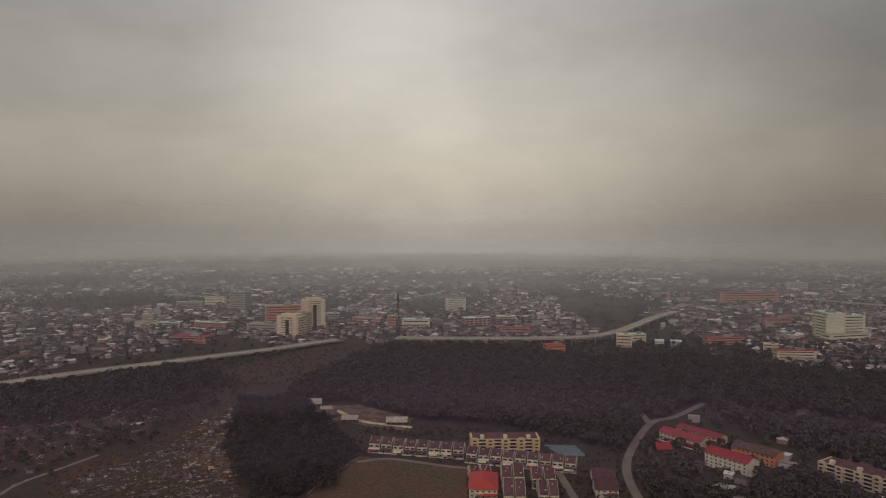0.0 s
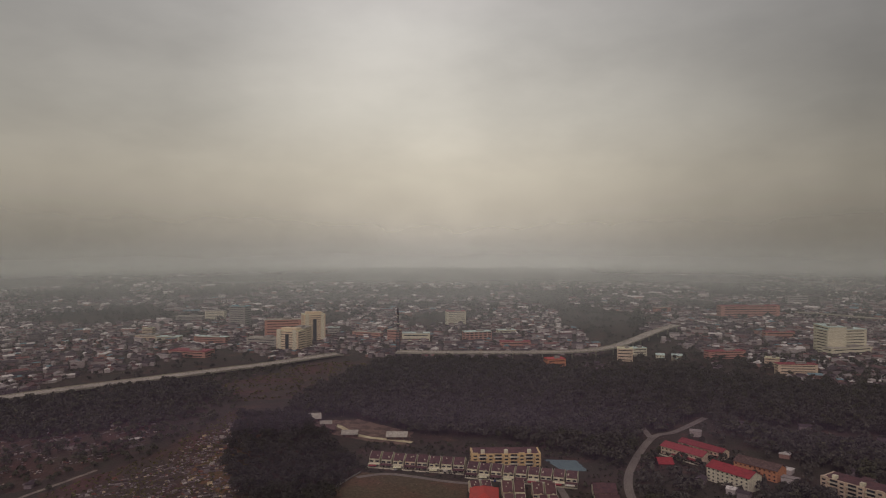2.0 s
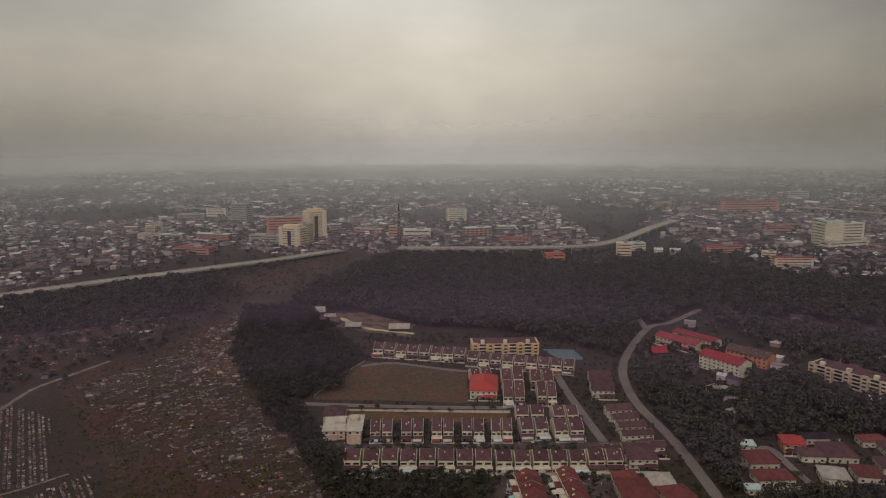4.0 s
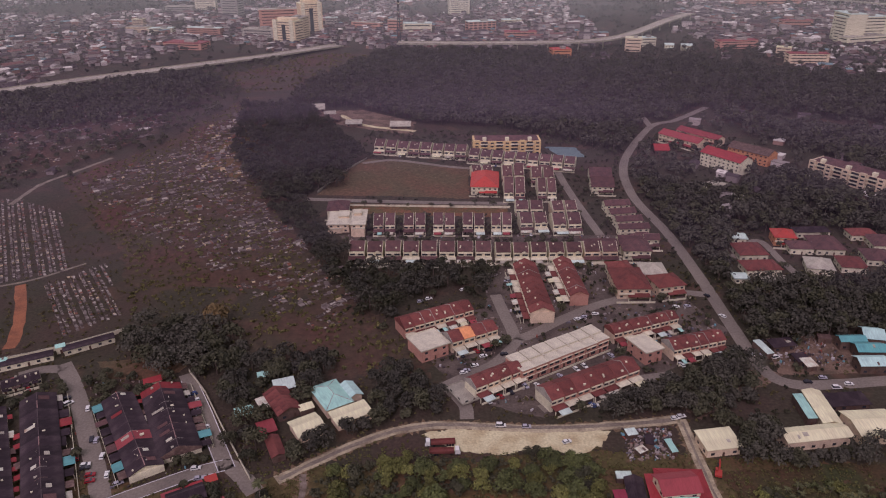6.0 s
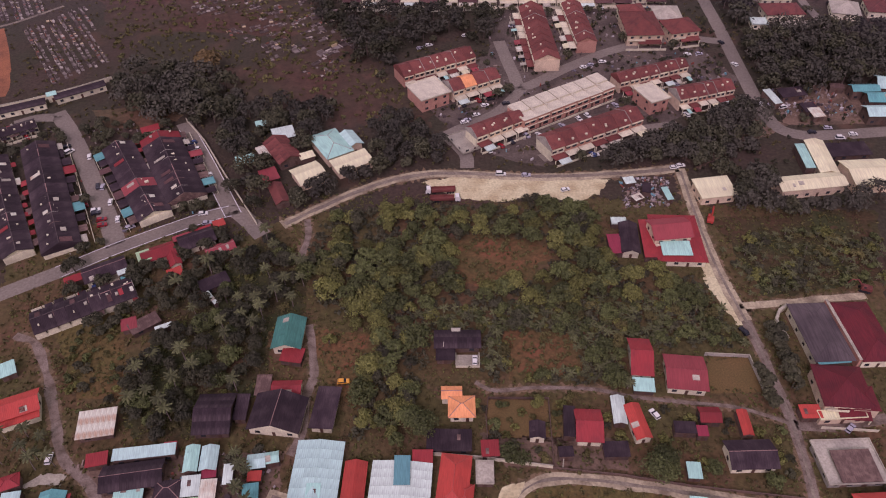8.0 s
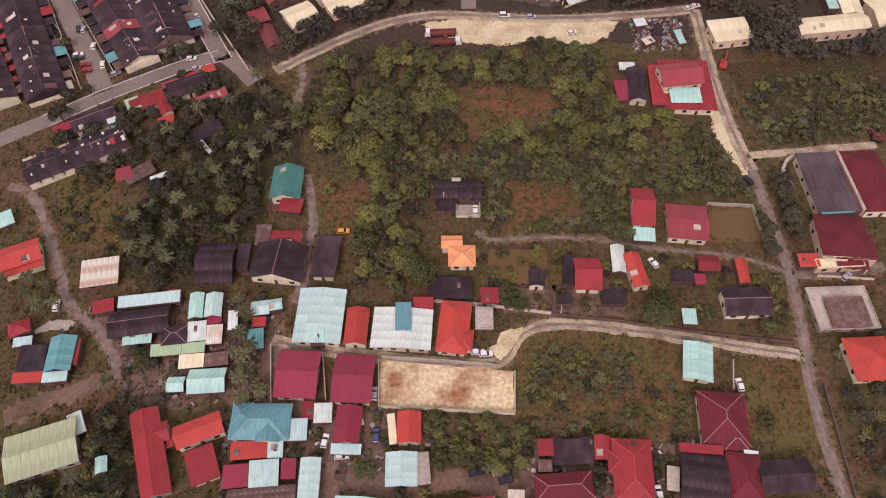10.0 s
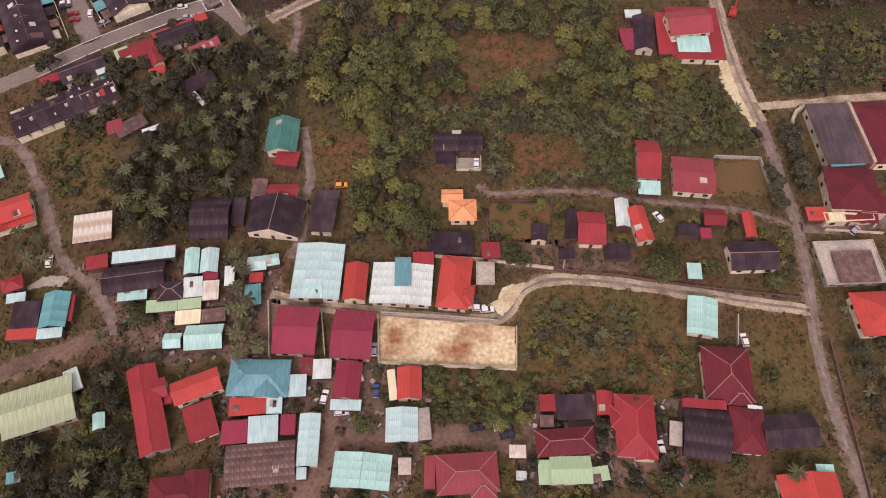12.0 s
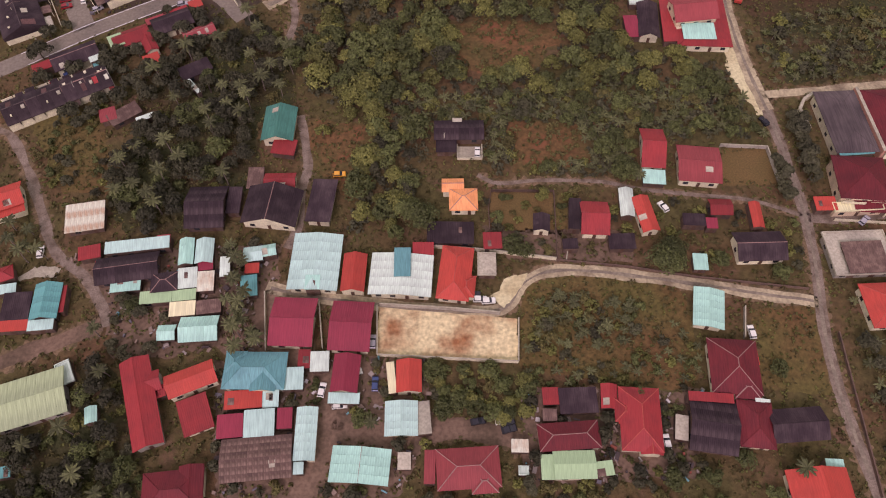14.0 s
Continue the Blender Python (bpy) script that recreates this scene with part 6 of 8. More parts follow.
house("shed", -58.0, 234.6, 12.6, 12.4, 33, 3.6, "gable_x", "cream", wall='cream', rise=1.4, sheets=(6, 1))
house("shed", -60.4, 246.4, 6.6, 4.4, 28, 4.0, "shed", "cream", wall='wood')
house("shed", -74.6, 234.2, 7.4, 8.0, 27, 3.0, "shed", "pink", wall='wood')
house("shed", -68.6, 222.4, 6.0, 13.4, 26, 3.0, "gable_y", "brick", wall='wood')
house("shed", -84.7, 271.7, 5.7, 4.4, 20.2, 3.0, "shed", "aqua", wall='wood')
house("house", 108.6, 224.4, 15.4, 11.6, 9, 4.2, "shed", "cream", wall='cream', sheets=(6, 1))
house("shed", 148.2, 227.4, 28.6, 9.2, 8, 5.0, "gable_x", "cream", wall='cream', rise=1.4)
house("shed", 175.0, 233.6, 20.0, 16.4, 4, 5.2, "gable_x", "cream", wall='cream', rise=1.9)
house("shed", 159.2, 244.6, 8.2, 23.0, -3, 4.8, "gable_y", "cream", wall='cream', rise=1.2)
house("shed", 153.0, 246.0, 4.0, 17.0, -3, 4.0, "shed_x", "aqua", wall='wood')
house("shed", 173.0, 251.4, 19.7, 8.8, 5.0, 3.2, "shed", "dark", wall='wood')
house("shed", 75.6, 231.4, 4.6, 4.0, 12, 2.4, "shed", "white", wall='wood')
house("shed", 81.8, 226.6, 6.2, 3.6, 80, 2.4, "shed", "dark", wall='wood')
house("shed", 89.6, 223.0, 2.6, 8.0, 8, 2.4, "shed_x", "aqua", wall='wood')
house("shed", 77.2, 221.0, 4.4, 3.4, 30, 2.2, "shed", "rustwhite", wall='wood')
house("shed", 204.0, 289.8, 14.7, 8.8, -2.1, 5.0, "gable_x", "teal", wall='wood')
house("shed", 199.4, 298.0, 13.4, 6.5, 1.5, 5.0, "gable_x", "teal", wall='wood')
house("shed", 199.2, 278.4, 15.5, 9.1, 0.6, 5.0, "gable_x", "sky", wall='wood')
house("shed", 212.0, 302.7, 10.4, 12.3, -11.5, 5.0, "gable_x", "sky", wall='wood')
house("shed", 154.3, 292.7, 4.0, 11.5, 14.5, 3.4, "shed", "white", wall='wood')
house("shed", 164.8, 296.6, 12.7, 7.1, 11.2, 3.4, "shed", "dark", wall='wood')
house("shed", 170.7, 280.1, 5.8, 7.0, 8.1, 3.0, "shed", "rustwhite", wall='wood')
house("shed", 188.9, 302.9, 6.5, 3.9, -9.5, 3.0, "shed", "rust", wall='wood')
house("shed", 169.0, 284.3, 7.2, 6.8, 10.4, 3.0, "shed", "dark", wall='wood')

# single-storey terraced rows with weathered roofs
terrace('low', -130.8, 230.8, 55.5, 15.9, -56.6, 9, 3.2, 'weathered terrace', odd=((5, "pink"),))
terrace('low', -115.8, 240.7, 48.9, 19.9, 118.6, 9, 3.2, 'weathered terrace', odd=((8, "red"),))
terrace('low', -161.4, 223.0, 73.6, 17.0, 118.9, 11, 3.2, 'weathered terrace')
terrace('low', -178.4, 215.6, 68.5, 13.2, -58.4, 11, 3.2, 'weathered terrace')
house("house", -107.7, 188.0, 12.4, 7.4, 29, 3.3, "gable_x", "red", wings=[(4.4, -5.6, 4.6, 8.4, 3.0, "gable_y")])
house("shed", -112.0, 185.4, 4.8, 5.6, 29, 3.9, "shed", "lime", wall='wood')
house("shed", -98.8, 178.2, 5.4, 4.4, 29, 2.8, "shed", "orange", wall='wood')
house("house", -95.2, 195.4, 13.6, 8.6, 29, 3.2, "gable_x", "dark", sheets=(7, 1))
house("shed", -101.0, 197.0, 7.6, 3.0, 29, 2.8, "shed", "pink", wall='wood')
house("shed", -94.4, 201.2, 6.8, 2.6, 29, 2.8, "shed", "red", wall='wood')
house("shed", -88.8, 204.4, 4.6, 3.8, 29, 3.0, "shed", "orange", wall='wood')
house("house", -85.0, 190.4, 11.0, 5.6, 29, 3.0, "gable_x", "pink", wall='cream', ridge='pale')
house("house", -124.6, 179.2, 15.4, 8.4, 30, 3.2, "gable_x", "dark", ridge='pale')
house("shed", -117.2, 178.0, 4.4, 2.4, 30, 3.5, "shed", "white", wall='wood')
house("shed", -134.6, 174.6, 6.0, 3.6, 30, 3.0, "shed", "red", wall='wood')
terrace('low', -126.4, 163.1, 34.1, 13.0, -149.3, 9, 3.2, 'roadside terrace')
terrace('low', -194.8, 267.3, 15.9, 9.5, 33.0, 4, 3.2, 'weathered terrace')

# sheds along the wall of the burial ground and behind the terraces
house("shed", -203.0, 284.6, 26.0, 5.4, 26, 3.0, "shed", "dark", wall='white', sheets=(8, 1))
house("shed", -178.4, 299.6, 24.0, 5.2, 33, 3.0, "shed", "dark", wall='white', sheets=(8, 1))
house("shed", -190.6, 295.6, 4.6, 3.6, 30, 3.6, "shed", "aqua", wall='white')
house("shed", -212.6, 283.6, 3.6, 3.4, 26, 3.4, "shed", "aqua", wall='white')
house("shed", -134.6, 267.6, 8.0, 4.4, 28, 3.0, "shed", "red", wall='white')

# two-storey terraced rows
terrace('brick', -5.7, 320.1, 40.4, 14.5, 28.0, 7, 6.4, 'brown-roofed terrace')
house("house", -9.1, 294.7, 16.2, 16.2, 30.2, 6.8, "flat", "slab", wall='pink', storeys=2)
terrace('mixed', 12.3, 303.1, 26.5, 12.7, 28.4, 4, 6.4, 'brown-roofed terrace')
terrace('brick', 22.1, 266.2, 26.6, 11.0, 32.3, 4, 6.4, 'brown-roofed terrace')
house("shed", 7.1, 259.7, 9.3, 15.3, 29.5, 1.2, "flat", "grey", wall='grey')
terrace('slab', 54.3, 286.5, 53.8, 15.6, 32.1, 7, 6.8, 'flat-roofed terrace')
terrace('brick', 64.3, 262.9, 50.0, 14.2, 28.3, 7, 6.4, 'brown-roofed terrace')
house("house", 96.0, 290.7, 11.2, 15.2, 24.9, 7.0, "flat", "slab", wall='pink', storeys=2)
terrace('brick', 121.3, 294.5, 29.9, 12.5, 18.2, 6, 6.4, 'brown-roofed terrace')
terrace('brick', 100.2, 311.7, 39.5, 10.5, 22.4, 7, 6.4, 'brown-roofed terrace')
terrace('brick', 47.3, 350.9, 58.9, 15.8, -86.2, 8, 6.4, 'brown-roofed terrace')
terrace('brick', 70.3, 362.3, 44.8, 12.7, -85.9, 6, 6.4, 'brown-roofed terrace')
house("house", 104.5, 360.5, 19.9, 27.2, 0.8, 6.4, "hip", "brick", wall='cream', storeys=2)
house("house", 125.0, 357.7, 17.3, 16.1, 12.7, 6.4, "hip", "brick", wall='cream', storeys=2)
house("house", 102.6, 376.0, 14.5, 13.9, 8.2, 6.4, "hip", "brick", storeys=2)
house("house", 121.0, 372.8, 15.3, 16.1, -0.4, 6.4, "hip", "grey", storeys=2)
house("house", 118.9, 405.8, 18.4, 18.8, -2.4, 6.4, "hip", "purple", storeys=2)
house("house", 96.2, 406.2, 20.2, 17.7, -0.3, 6.4, "hip", "purple", wall='cream', storeys=2)
terrace('purple', -16.2, 402.5, 89.8, 18.3, -0.5, 8, 6.6, 'white terrace')
terrace('purple', 68.2, 401.2, 77.0, 17.5, 0.7, 7, 6.6, 'white terrace')
terrace('purple', -42.0, 446.2, 15.5, 22.9, 2.0, 2, 6.6, 'white semi-detached houses')
terrace('purple', -21.5, 446.2, 15.5, 23.0, 1.0, 2, 6.6, 'white semi-detached houses')
terrace('purple', -1.5, 446.2, 15.3, 23.0, 0.1, 2, 6.6, 'white semi-detached houses')
terrace('purple', 18.5, 446.1, 15.5, 23.0, -0.9, 2, 6.6, 'white semi-detached houses')
terrace('purple', 37.5, 446.1, 14.5, 23.1, -1.8, 2, 6.6, 'white semi-detached houses')
house("house", -73.6, 451.7, 15.8, 24.0, 2.9, 6.0, "flat", "slab", wall='cream', storeys=2, wings=[(-2.0, -9.0, 9.0, 8.0, 3.4, "flat"), (3.0, 4.0, 8.0, 10.0, 7.6, "flat")])
house("house", -59.6, 447.2, 11.0, 27.0, 2.4, 8.5, "flat", "slab", wall='cream', storeys=3, wings=[(0.5, -10.0, 8.5, 9.0, 6.2, "flat"), (-1.0, 6.0, 6.0, 7.0, 10.4, "flat")])
house("house", -77.4, 474.3, 16.1, 19.0, 3.1, 6.0, "hip", "purple", storeys=2)
terrace('purple', 59.1, 472.4, 20.7, 18.2, -0.8, 2, 6.6, 'white semi-detached houses')
terrace('purple', 59.0, 448.8, 19.6, 21.2, 3.4, 2, 6.6, 'white semi-detached houses')
terrace('purple', 83.5, 471.5, 18.6, 19.1, 4.3, 2, 6.6, 'white semi-detached houses')
terrace('purple', 81.4, 446.9, 20.5, 22.5, 2.6, 2, 6.6, 'white semi-detached houses')
terrace('purple', 28.9, 551.9, 17.7, 19.1, 8.1, 2, 6.6, 'white semi-detached houses')
terrace('purple', 53.9, 546.9, 18.5, 25.9, -1.3, 2, 6.6, 'white semi-detached houses')
terrace('purple', 51.9, 512.4, 16.9, 36.4, -2.5, 2, 6.6, 'white semi-detached houses')
terrace('purple', 77.3, 543.4, 19.1, 25.7, -2.3, 2, 6.6, 'white semi-detached houses')
terrace('purple', 76.4, 511.6, 14.8, 31.4, -2.4, 2, 6.6, 'white semi-detached houses')
house("house", 30.6, 529.7, 22.2, 36.7, -3.7, 6.6, "hip", "orange", storeys=2, ridge='red')
terrace('purple', -22.2, 613.7, 84.4, 19.6, -9.6, 8, 6.6, 'back terrace')
terrace('purple', 65.4, 586.1, 92.7, 18.7, -15.5, 9, 6.6, 'back terrace')

house("house", 124.5, 547.5, 18.1, 21.0, -4.9, 6.0, "gable_x", "purple", storeys=2)
house("house", 121.2, 523.2, 18.0, 20.8, -4.7, 6.0, "gable_x", "purple", storeys=2)
house("house", 123.1, 479.8, 19.1, 11.2, 5.2, 6.0, "gable_x", "purple", storeys=2, ridge="pale")
house("house", 123.4, 464.2, 19.2, 10.6, 9.9, 6.0, "gable_x", "purple", storeys=2, ridge="pale")
house("house", 124.8, 450.3, 19.1, 10.2, 6.1, 6.0, "gable_x", "purple", storeys=2, ridge="pale")
house("house", 125.1, 436.7, 21.3, 9.7, 4.3, 6.0, "gable_x", "purple", storeys=2, ridge="pale")
house("house", 99.2, 408.3, 17.4, 17.0, -0.2, 6.0, "gable_x", "purple", storeys=2)
house("house", 117.5, 413.6, 16.4, 16.8, -1.9, 6.0, "gable_x", "purple", storeys=2, ridge="pale")
house("house", 132.5, 419.0, 10.3, 10.3, -1.9, 6.0, "gable_x", "purple", storeys=2, ridge="pale")

# blocks behind the estate
flats(54.6, 624.5, 61.0, 21.0, 1.3, 4, "yellow", "purple", "yellow four-storey apartment block with balconies and dark tiled roof", 9)
house("school_block", 221.5, 645.5, 45.1, 16.3, -53.8, 7.0, "gable_x", "pink", wall='cream', storeys=2, label='long school block with faded red roof')
house("school_block", 241.6, 656.6, 46.9, 13.9, -54.7, 7.0, "gable_x", "pink", wall='cream', storeys=2, label='long school block with faded red roof')
house("school_block", 235.8, 573.7, 39.8, 18.7, -56.1, 11.5, "gable_x", "red", storeys=4, label='white four-storey school block with red roof')
house("school_block", 267.1, 596.5, 38.8, 17.9, -51.0, 9.5, "gable_x", "rust", wall='orange', storeys=3, label='orange school block with rusty roof')
house("shed", 194.2, 621.5, 13.9, 17.3, -2.5, 4.0, "gable_x", "red", wall='wood')
flats(323.6, 538.7, 62.0, 22.0, -55.9, 4, "cream", "purple", "cream four-storey apartment block with brown roofs", 9)
house("house", 190.4, 404.1, 18.8, 18.9, 0.5, 4.2, "hip", "brick")
house("house", 188.2, 381.3, 22.2, 14.4, 2.8, 4.2, "hip", "brick")
house("house", 224.5, 409.8, 15.6, 12.8, -4.6, 4.2, "hip", "purple")
house("house", 242.2, 413.1, 19.2, 22.1, -4.8, 4.2, "hip", "purple")
house("house", 224.1, 382.9, 16.0, 17.0, -15.1, 4.2, "hip", "grey")
house("house", 243.0, 434.0, 24.0, 9.3, 2.0, 4.2, "hip", "dark")
house("house", 244.4, 384.8, 15.6, 16.6, -9.7, 4.2, "hip", "brick")
house("house", 274.1, 429.7, 18.0, 12.0, -1.4, 4.2, "hip", "brick")
house("house", 280.4, 416.0, 17.0, 18.7, -9.0, 4.2, "hip", "purple")
house("house", 265.5, 394.7, 17.2, 17.2, -9.8, 4.2, "hip", "purple")
house("house", 189.8, 362.8, 17.1, 8.8, 1.2, 4.2, "hip", "grey")
house("house", 269.7, 379.2, 13.4, 15.4, -11.2, 4.2, "hip", "dark")
house("house", 219.7, 423.3, 14.6, 14.8, -9.5, 6.2, "hip", "orange", wall='orange', storeys=2)
house("shed", 191.7, 425.4, 10.2, 9.7, -7.2, 3.4, "flat", "white")
house("shed", 171.3, 368.3, 9.1, 7.7, -3.3, 3.4, "flat", "white")

# far town: named blocks, highway, mast
block("office_block", -273.7, 1277.7, 47.1, 26.0, -25.5, 35.1, 8, "butter", "cream", 'cream office block with recessed centre', bands=True, recess=True)
block("office_block", -265.6, 1303.5, 64.8, 24.0, 76.1, 35.9, 9, "butter", "grey", 'cream office wing with window bands', bands=True)
block("tower_block", -255.1, 1391.5, 41.6, 30.0, 21.6, 52.3, 13, "butter", "cream", 'tall cream tower block with white fins', recess=True, bands=True)
block("office_block", -323.3, 1430.1, 71.3, 24.0, 12.9, 37.5, 7, "pink", "grey", 'reddish office block in the far town', bands=True)
block("podium_block", -335.0, 1332.9, 61.6, 30.0, -14.0, 14.2, 3, "grey", "grey", 'low grey podium block', bands=True)
block("tower_block", -468.4, 1637.2, 40.3, 28.0, -16.2, 44.9, 9, "grey", "blue", 'dark glazed tower block in the far town', bands=True)
block("apartment_block", -605.7, 1696.1, 62.8, 18.0, -0.6, 15.3, 4, "grey", "grey", 'grey walk-up apartment block', bands=True)
block("apartment_block", -559.8, 1743.7, 47.4, 18.0, -0.6, 22.9, 6, "white", "grey", 'white apartment block in the far town', bands=True)
block("shop_block", -584.6, 1401.2, 44.5, 18.0, -10.8, 9.8, 3, "cream", "grey", 'cream shop block in the far town', bands=True)
block("shop_block", -611.6, 1471.8, 21.2, 16.0, -0.5, 15.1, 5, "cream", "cream", 'yellowish narrow block in the far town', bands=True)
block("shop_block", -540.8, 1397.0, 47.1, 18.0, -0.5, 8.0, 2, "white", "white", 'long white warehouse in the far town', bands=True)
block("shop_block", -443.3, 1356.4, 67.0, 16.0, -13.4, 13.4, 4, "pink", "white", 'low block with pale roof', bands=True)
block("shop_block", -429.1, 1207.8, 69.2, 30.0, -13.5, 10.3, 2, "pink", "pink", 'red-roofed hall in the far town', bands=True)
block("shop_block", -229.2, 1485.0, 24.4, 14.0, -0.5, 14.6, 3, "grey", "white", 'grey shop block in the far town', bands=True)
block("shop_block", -153.8, 1444.4, 64.7, 14.0, -23.8, 10.1, 2, "pink", "grey", 'low pinkish shop row', bands=True)
block("shop_block", -53.4, 1394.6, 54.2, 22.0, -0.5, 14.8, 2, "white", "white", 'wide white warehouse in the far town', bands=True)
block("shop_block", -94.8, 1387.6, 24.7, 16.0, -19.1, 22.2, 4, "pink", "grey", 'pinkish four-storey block in the far town', bands=True)
block("tower_block", 28.8, 1657.4, 45.0, 20.0, 13.8, 30.6, 7, "white", "pink", 'pale apartment tower with red roof', bands=True)
block("shop_block", 65.8, 1390.4, 54.2, 22.0, 16.4, 18.2, 4, "pink", "white", 'pinkish block with pale bands')
block("shop_block", 131.0, 1475.8, 38.0, 18.0, 13.0, 10.3, 2, "white", "white", 'white low warehouse in the far town', bands=True)
block("shop_block", 132.4, 1307.9, 56.1, 20.0, -0.5, 10.7, 2, "pink", "pink", 'long reddish shop row', bands=True)
block("hospital_block", 701.2, 1248.4, 76.0, 30.0, 9.1, 40.7, 8, "white", "white", 'white hospital block with dark window bands', bands=True)
block("hospital_block", 684.0, 1253.7, 52.1, 30.0, -89.9, 45.5, 8, "white", "white", 'white hospital wing in the far town', bands=True)
block("hospital_block", 699.5, 1224.7, 88.2, 20.0, 15.7, 12.0, 2, "white", "grey", 'low hospital annexe in the far town', bands=True)
block("apartment_block", 773.2, 1796.5, 154.8, 22.0, 4.2, 30.2, 5, "pink", "pink", 'long reddish apartment slab', bands=True)
block("apartment_block", 509.0, 1096.2, 20.5, 14.0, -29.2, 15.3, 4, "cream", "cream", 'cream block at the wood edge', bands=True)
block("apartment_block", 515.8, 1035.3, 55.5, 16.0, -4.9, 16.6, 4, "cream", "pink", 'cream block with faded red roof', bands=True)
block("shop_block", 297.9, 1161.1, 24.8, 20.0, -13.2, 20.4, 4, "cream", "cream", 'cream block beside the flyover', bands=True)
block("shop_block", 332.2, 1211.5, 26.1, 18.0, 12.8, 13.4, 3, "white", "white", 'white block beside the flyover', bands=True)
block("shop_block", 172.4, 1095.0, 28.9, 20.0, 9.3, 14.8, 3, "orange", "orange", 'orange building at the wood edge', bands=True)
block("shop_block", 470.3, 1183.2, 66.4, 16.0, 9.5, 12.6, 3, "pink", "pink", 'long red-roofed school block', bands=True)
block("shop_block", 673.7, 1423.8, 58.1, 18.0, -0.5, 12.8, 2, "pink", "pink", 'red-roofed low hall in the far town', bands=True)
block("shop_block", 1099.8, 2205.4, 62.9, 18.0, -0.8, 19.9, 3, "grey", "grey", 'grey far slab in the far town', bands=True)
block("shop_block", 593.4, 1922.8, 46.4, 16.0, 18.4, 13.4, 3, "pink", "grey", 'pinkish far block in the far town', bands=True)
house("house", 360.0, 1176.0, 15.0, 12.0, -10.0, 7.0, "gable_x", "white", storeys=2)
house("house", 386.0, 1170.0, 18.0, 12.0, -10.0, 7.0, "gable_x", "white", storeys=2)
viaduct("highway", [(-622.3, 776.5), (-573.2, 812.4), (-538.3, 860.4), (-467.7, 924.5), (-381.4, 987.8), (-287.4, 1078.4), (-221.0, 1158.9), (-177.2, 1206.7)], 25.0, 7.0, 'raised highway with pale concrete parapets', fall=3)
viaduct("flyover", [(-77.0, 1164.7), (-0.1, 1158.3), (81.0, 1157.7), (162.5, 1160.1), (242.7, 1177.6), (298.0, 1225.3), (347.1, 1295.5), (418.0, 1408.5), (503.6, 1527.4)], 21.0, 14.0, 'curving concrete flyover on piers', span=45)
viaduct("flyover", [(895.5, 1803.3), (947.0, 1767.5), (985.0, 1707.1), (1037.0, 1644.4)], 14.0, 12.0, 'far concrete flyover', span=45)
mast(-75.7, 1185.0, 83.3)

# walls and fences
fence("boundary_wall", [(-218.1, 285.5), (-204.4, 291.3), (-191.9, 297.9), (-179.5, 305.7), (-166.8, 314.2)], 2.2, 0.40, WALL["white"], 'long white boundary wall of the burial ground', posts=6)
fence("garden_wall", [(-19.2, 88.0), (-18.5, 73.9), (18.5, 72.1), (19.1, 84.5)], 1.6, 0.20, WALL["white"], 'pale concrete wall round the bare lot')
fence("garden_wall", [(-18.6, 88.5), (-0.4, 87.4), (14.2, 86.0)], 1.8, 0.20, WALL["grey"], 'pale grey wall along the lane')
fence("garden_wall", [(-5.2, 107.0), (10.2, 105.7), (30.7, 102.9)], 1.6, 0.20, WALL["white"], 'white garden wall')
fence("garden_wall", [(30.9, 102.7), (50.6, 100.5), (69.1, 97.3), (99.7, 93.6)], 1.0, 0.15, WALL["wood"], 'grey wall above the lane')
fence("garden_wall", [(84.6, 143.3), (98.9, 142.5), (99.8, 128.8)], 1.5, 0.20, WALL["grey"], 'thin pale wall round the lawn')
fence("garden_wall", [(12.4, 106.2), (12.0, 120.0), (13.0, 126.4), (31.7, 126.3), (31.1, 103.4)], 1.0, 0.12, WALL["wood"], 'low dark fence wall round the brown garden')
fence("garden_wall", [(33.5, 102.6), (34.2, 106.0)], 1.3, 0.18, WALL["grey"], 'low grey wall of the garden drive')
fence("garden_wall", [(80.8, 88.1), (78.9, 79.0)], 1.4, 0.20, WALL["grey"], 'low grey garden wall')
fence("garden_wall", [(104.3, 80.7), (103.1, 38.3)], 1.2, 0.20, WALL["wood"], 'grey wall beside the lane')
fence("garden_wall", [(118.5, 164.0), (114.8, 161.4), (112.4, 157.2), (113.6, 149.3)], 2.0, 0.80, WALL["white"], 'broken white wall beside the grey roof')
fence("garden_wall", [(130.8, 163.8), (132.3, 138.2)], 4.6, 0.90, WALL["pink"], 'thick stained wall between two large roofs')
fence("garden_wall", [(-50.4, 92.3), (-47.9, 74.8)], 1.6, 0.20, WALL["white"], 'pale wall beside the maroon roofs')
fence("garden_wall", [(-35.2, 89.7), (-33.0, 75.6)], 1.6, 0.20, WALL["white"], 'pale wall between the maroon roofs')
fence("boundary_wall", [(-121.6, 278.1), (-108.7, 261.2), (-93.7, 236.3), (-74.9, 206.5)], 1.6, 0.20, WALL["white"], 'pale wall along the estate street')
fence("boundary_wall", [(-99.3, 514.0), (-87.7, 557.8), (-69.5, 597.9)], 1.4, 0.20, WALL["grey"], 'grey wall round the playing field')
fence("boundary_wall", [(-76.8, 489.3), (47.0, 484.4)], 1.6, 0.20, WALL["white"], 'pale wall along the street')

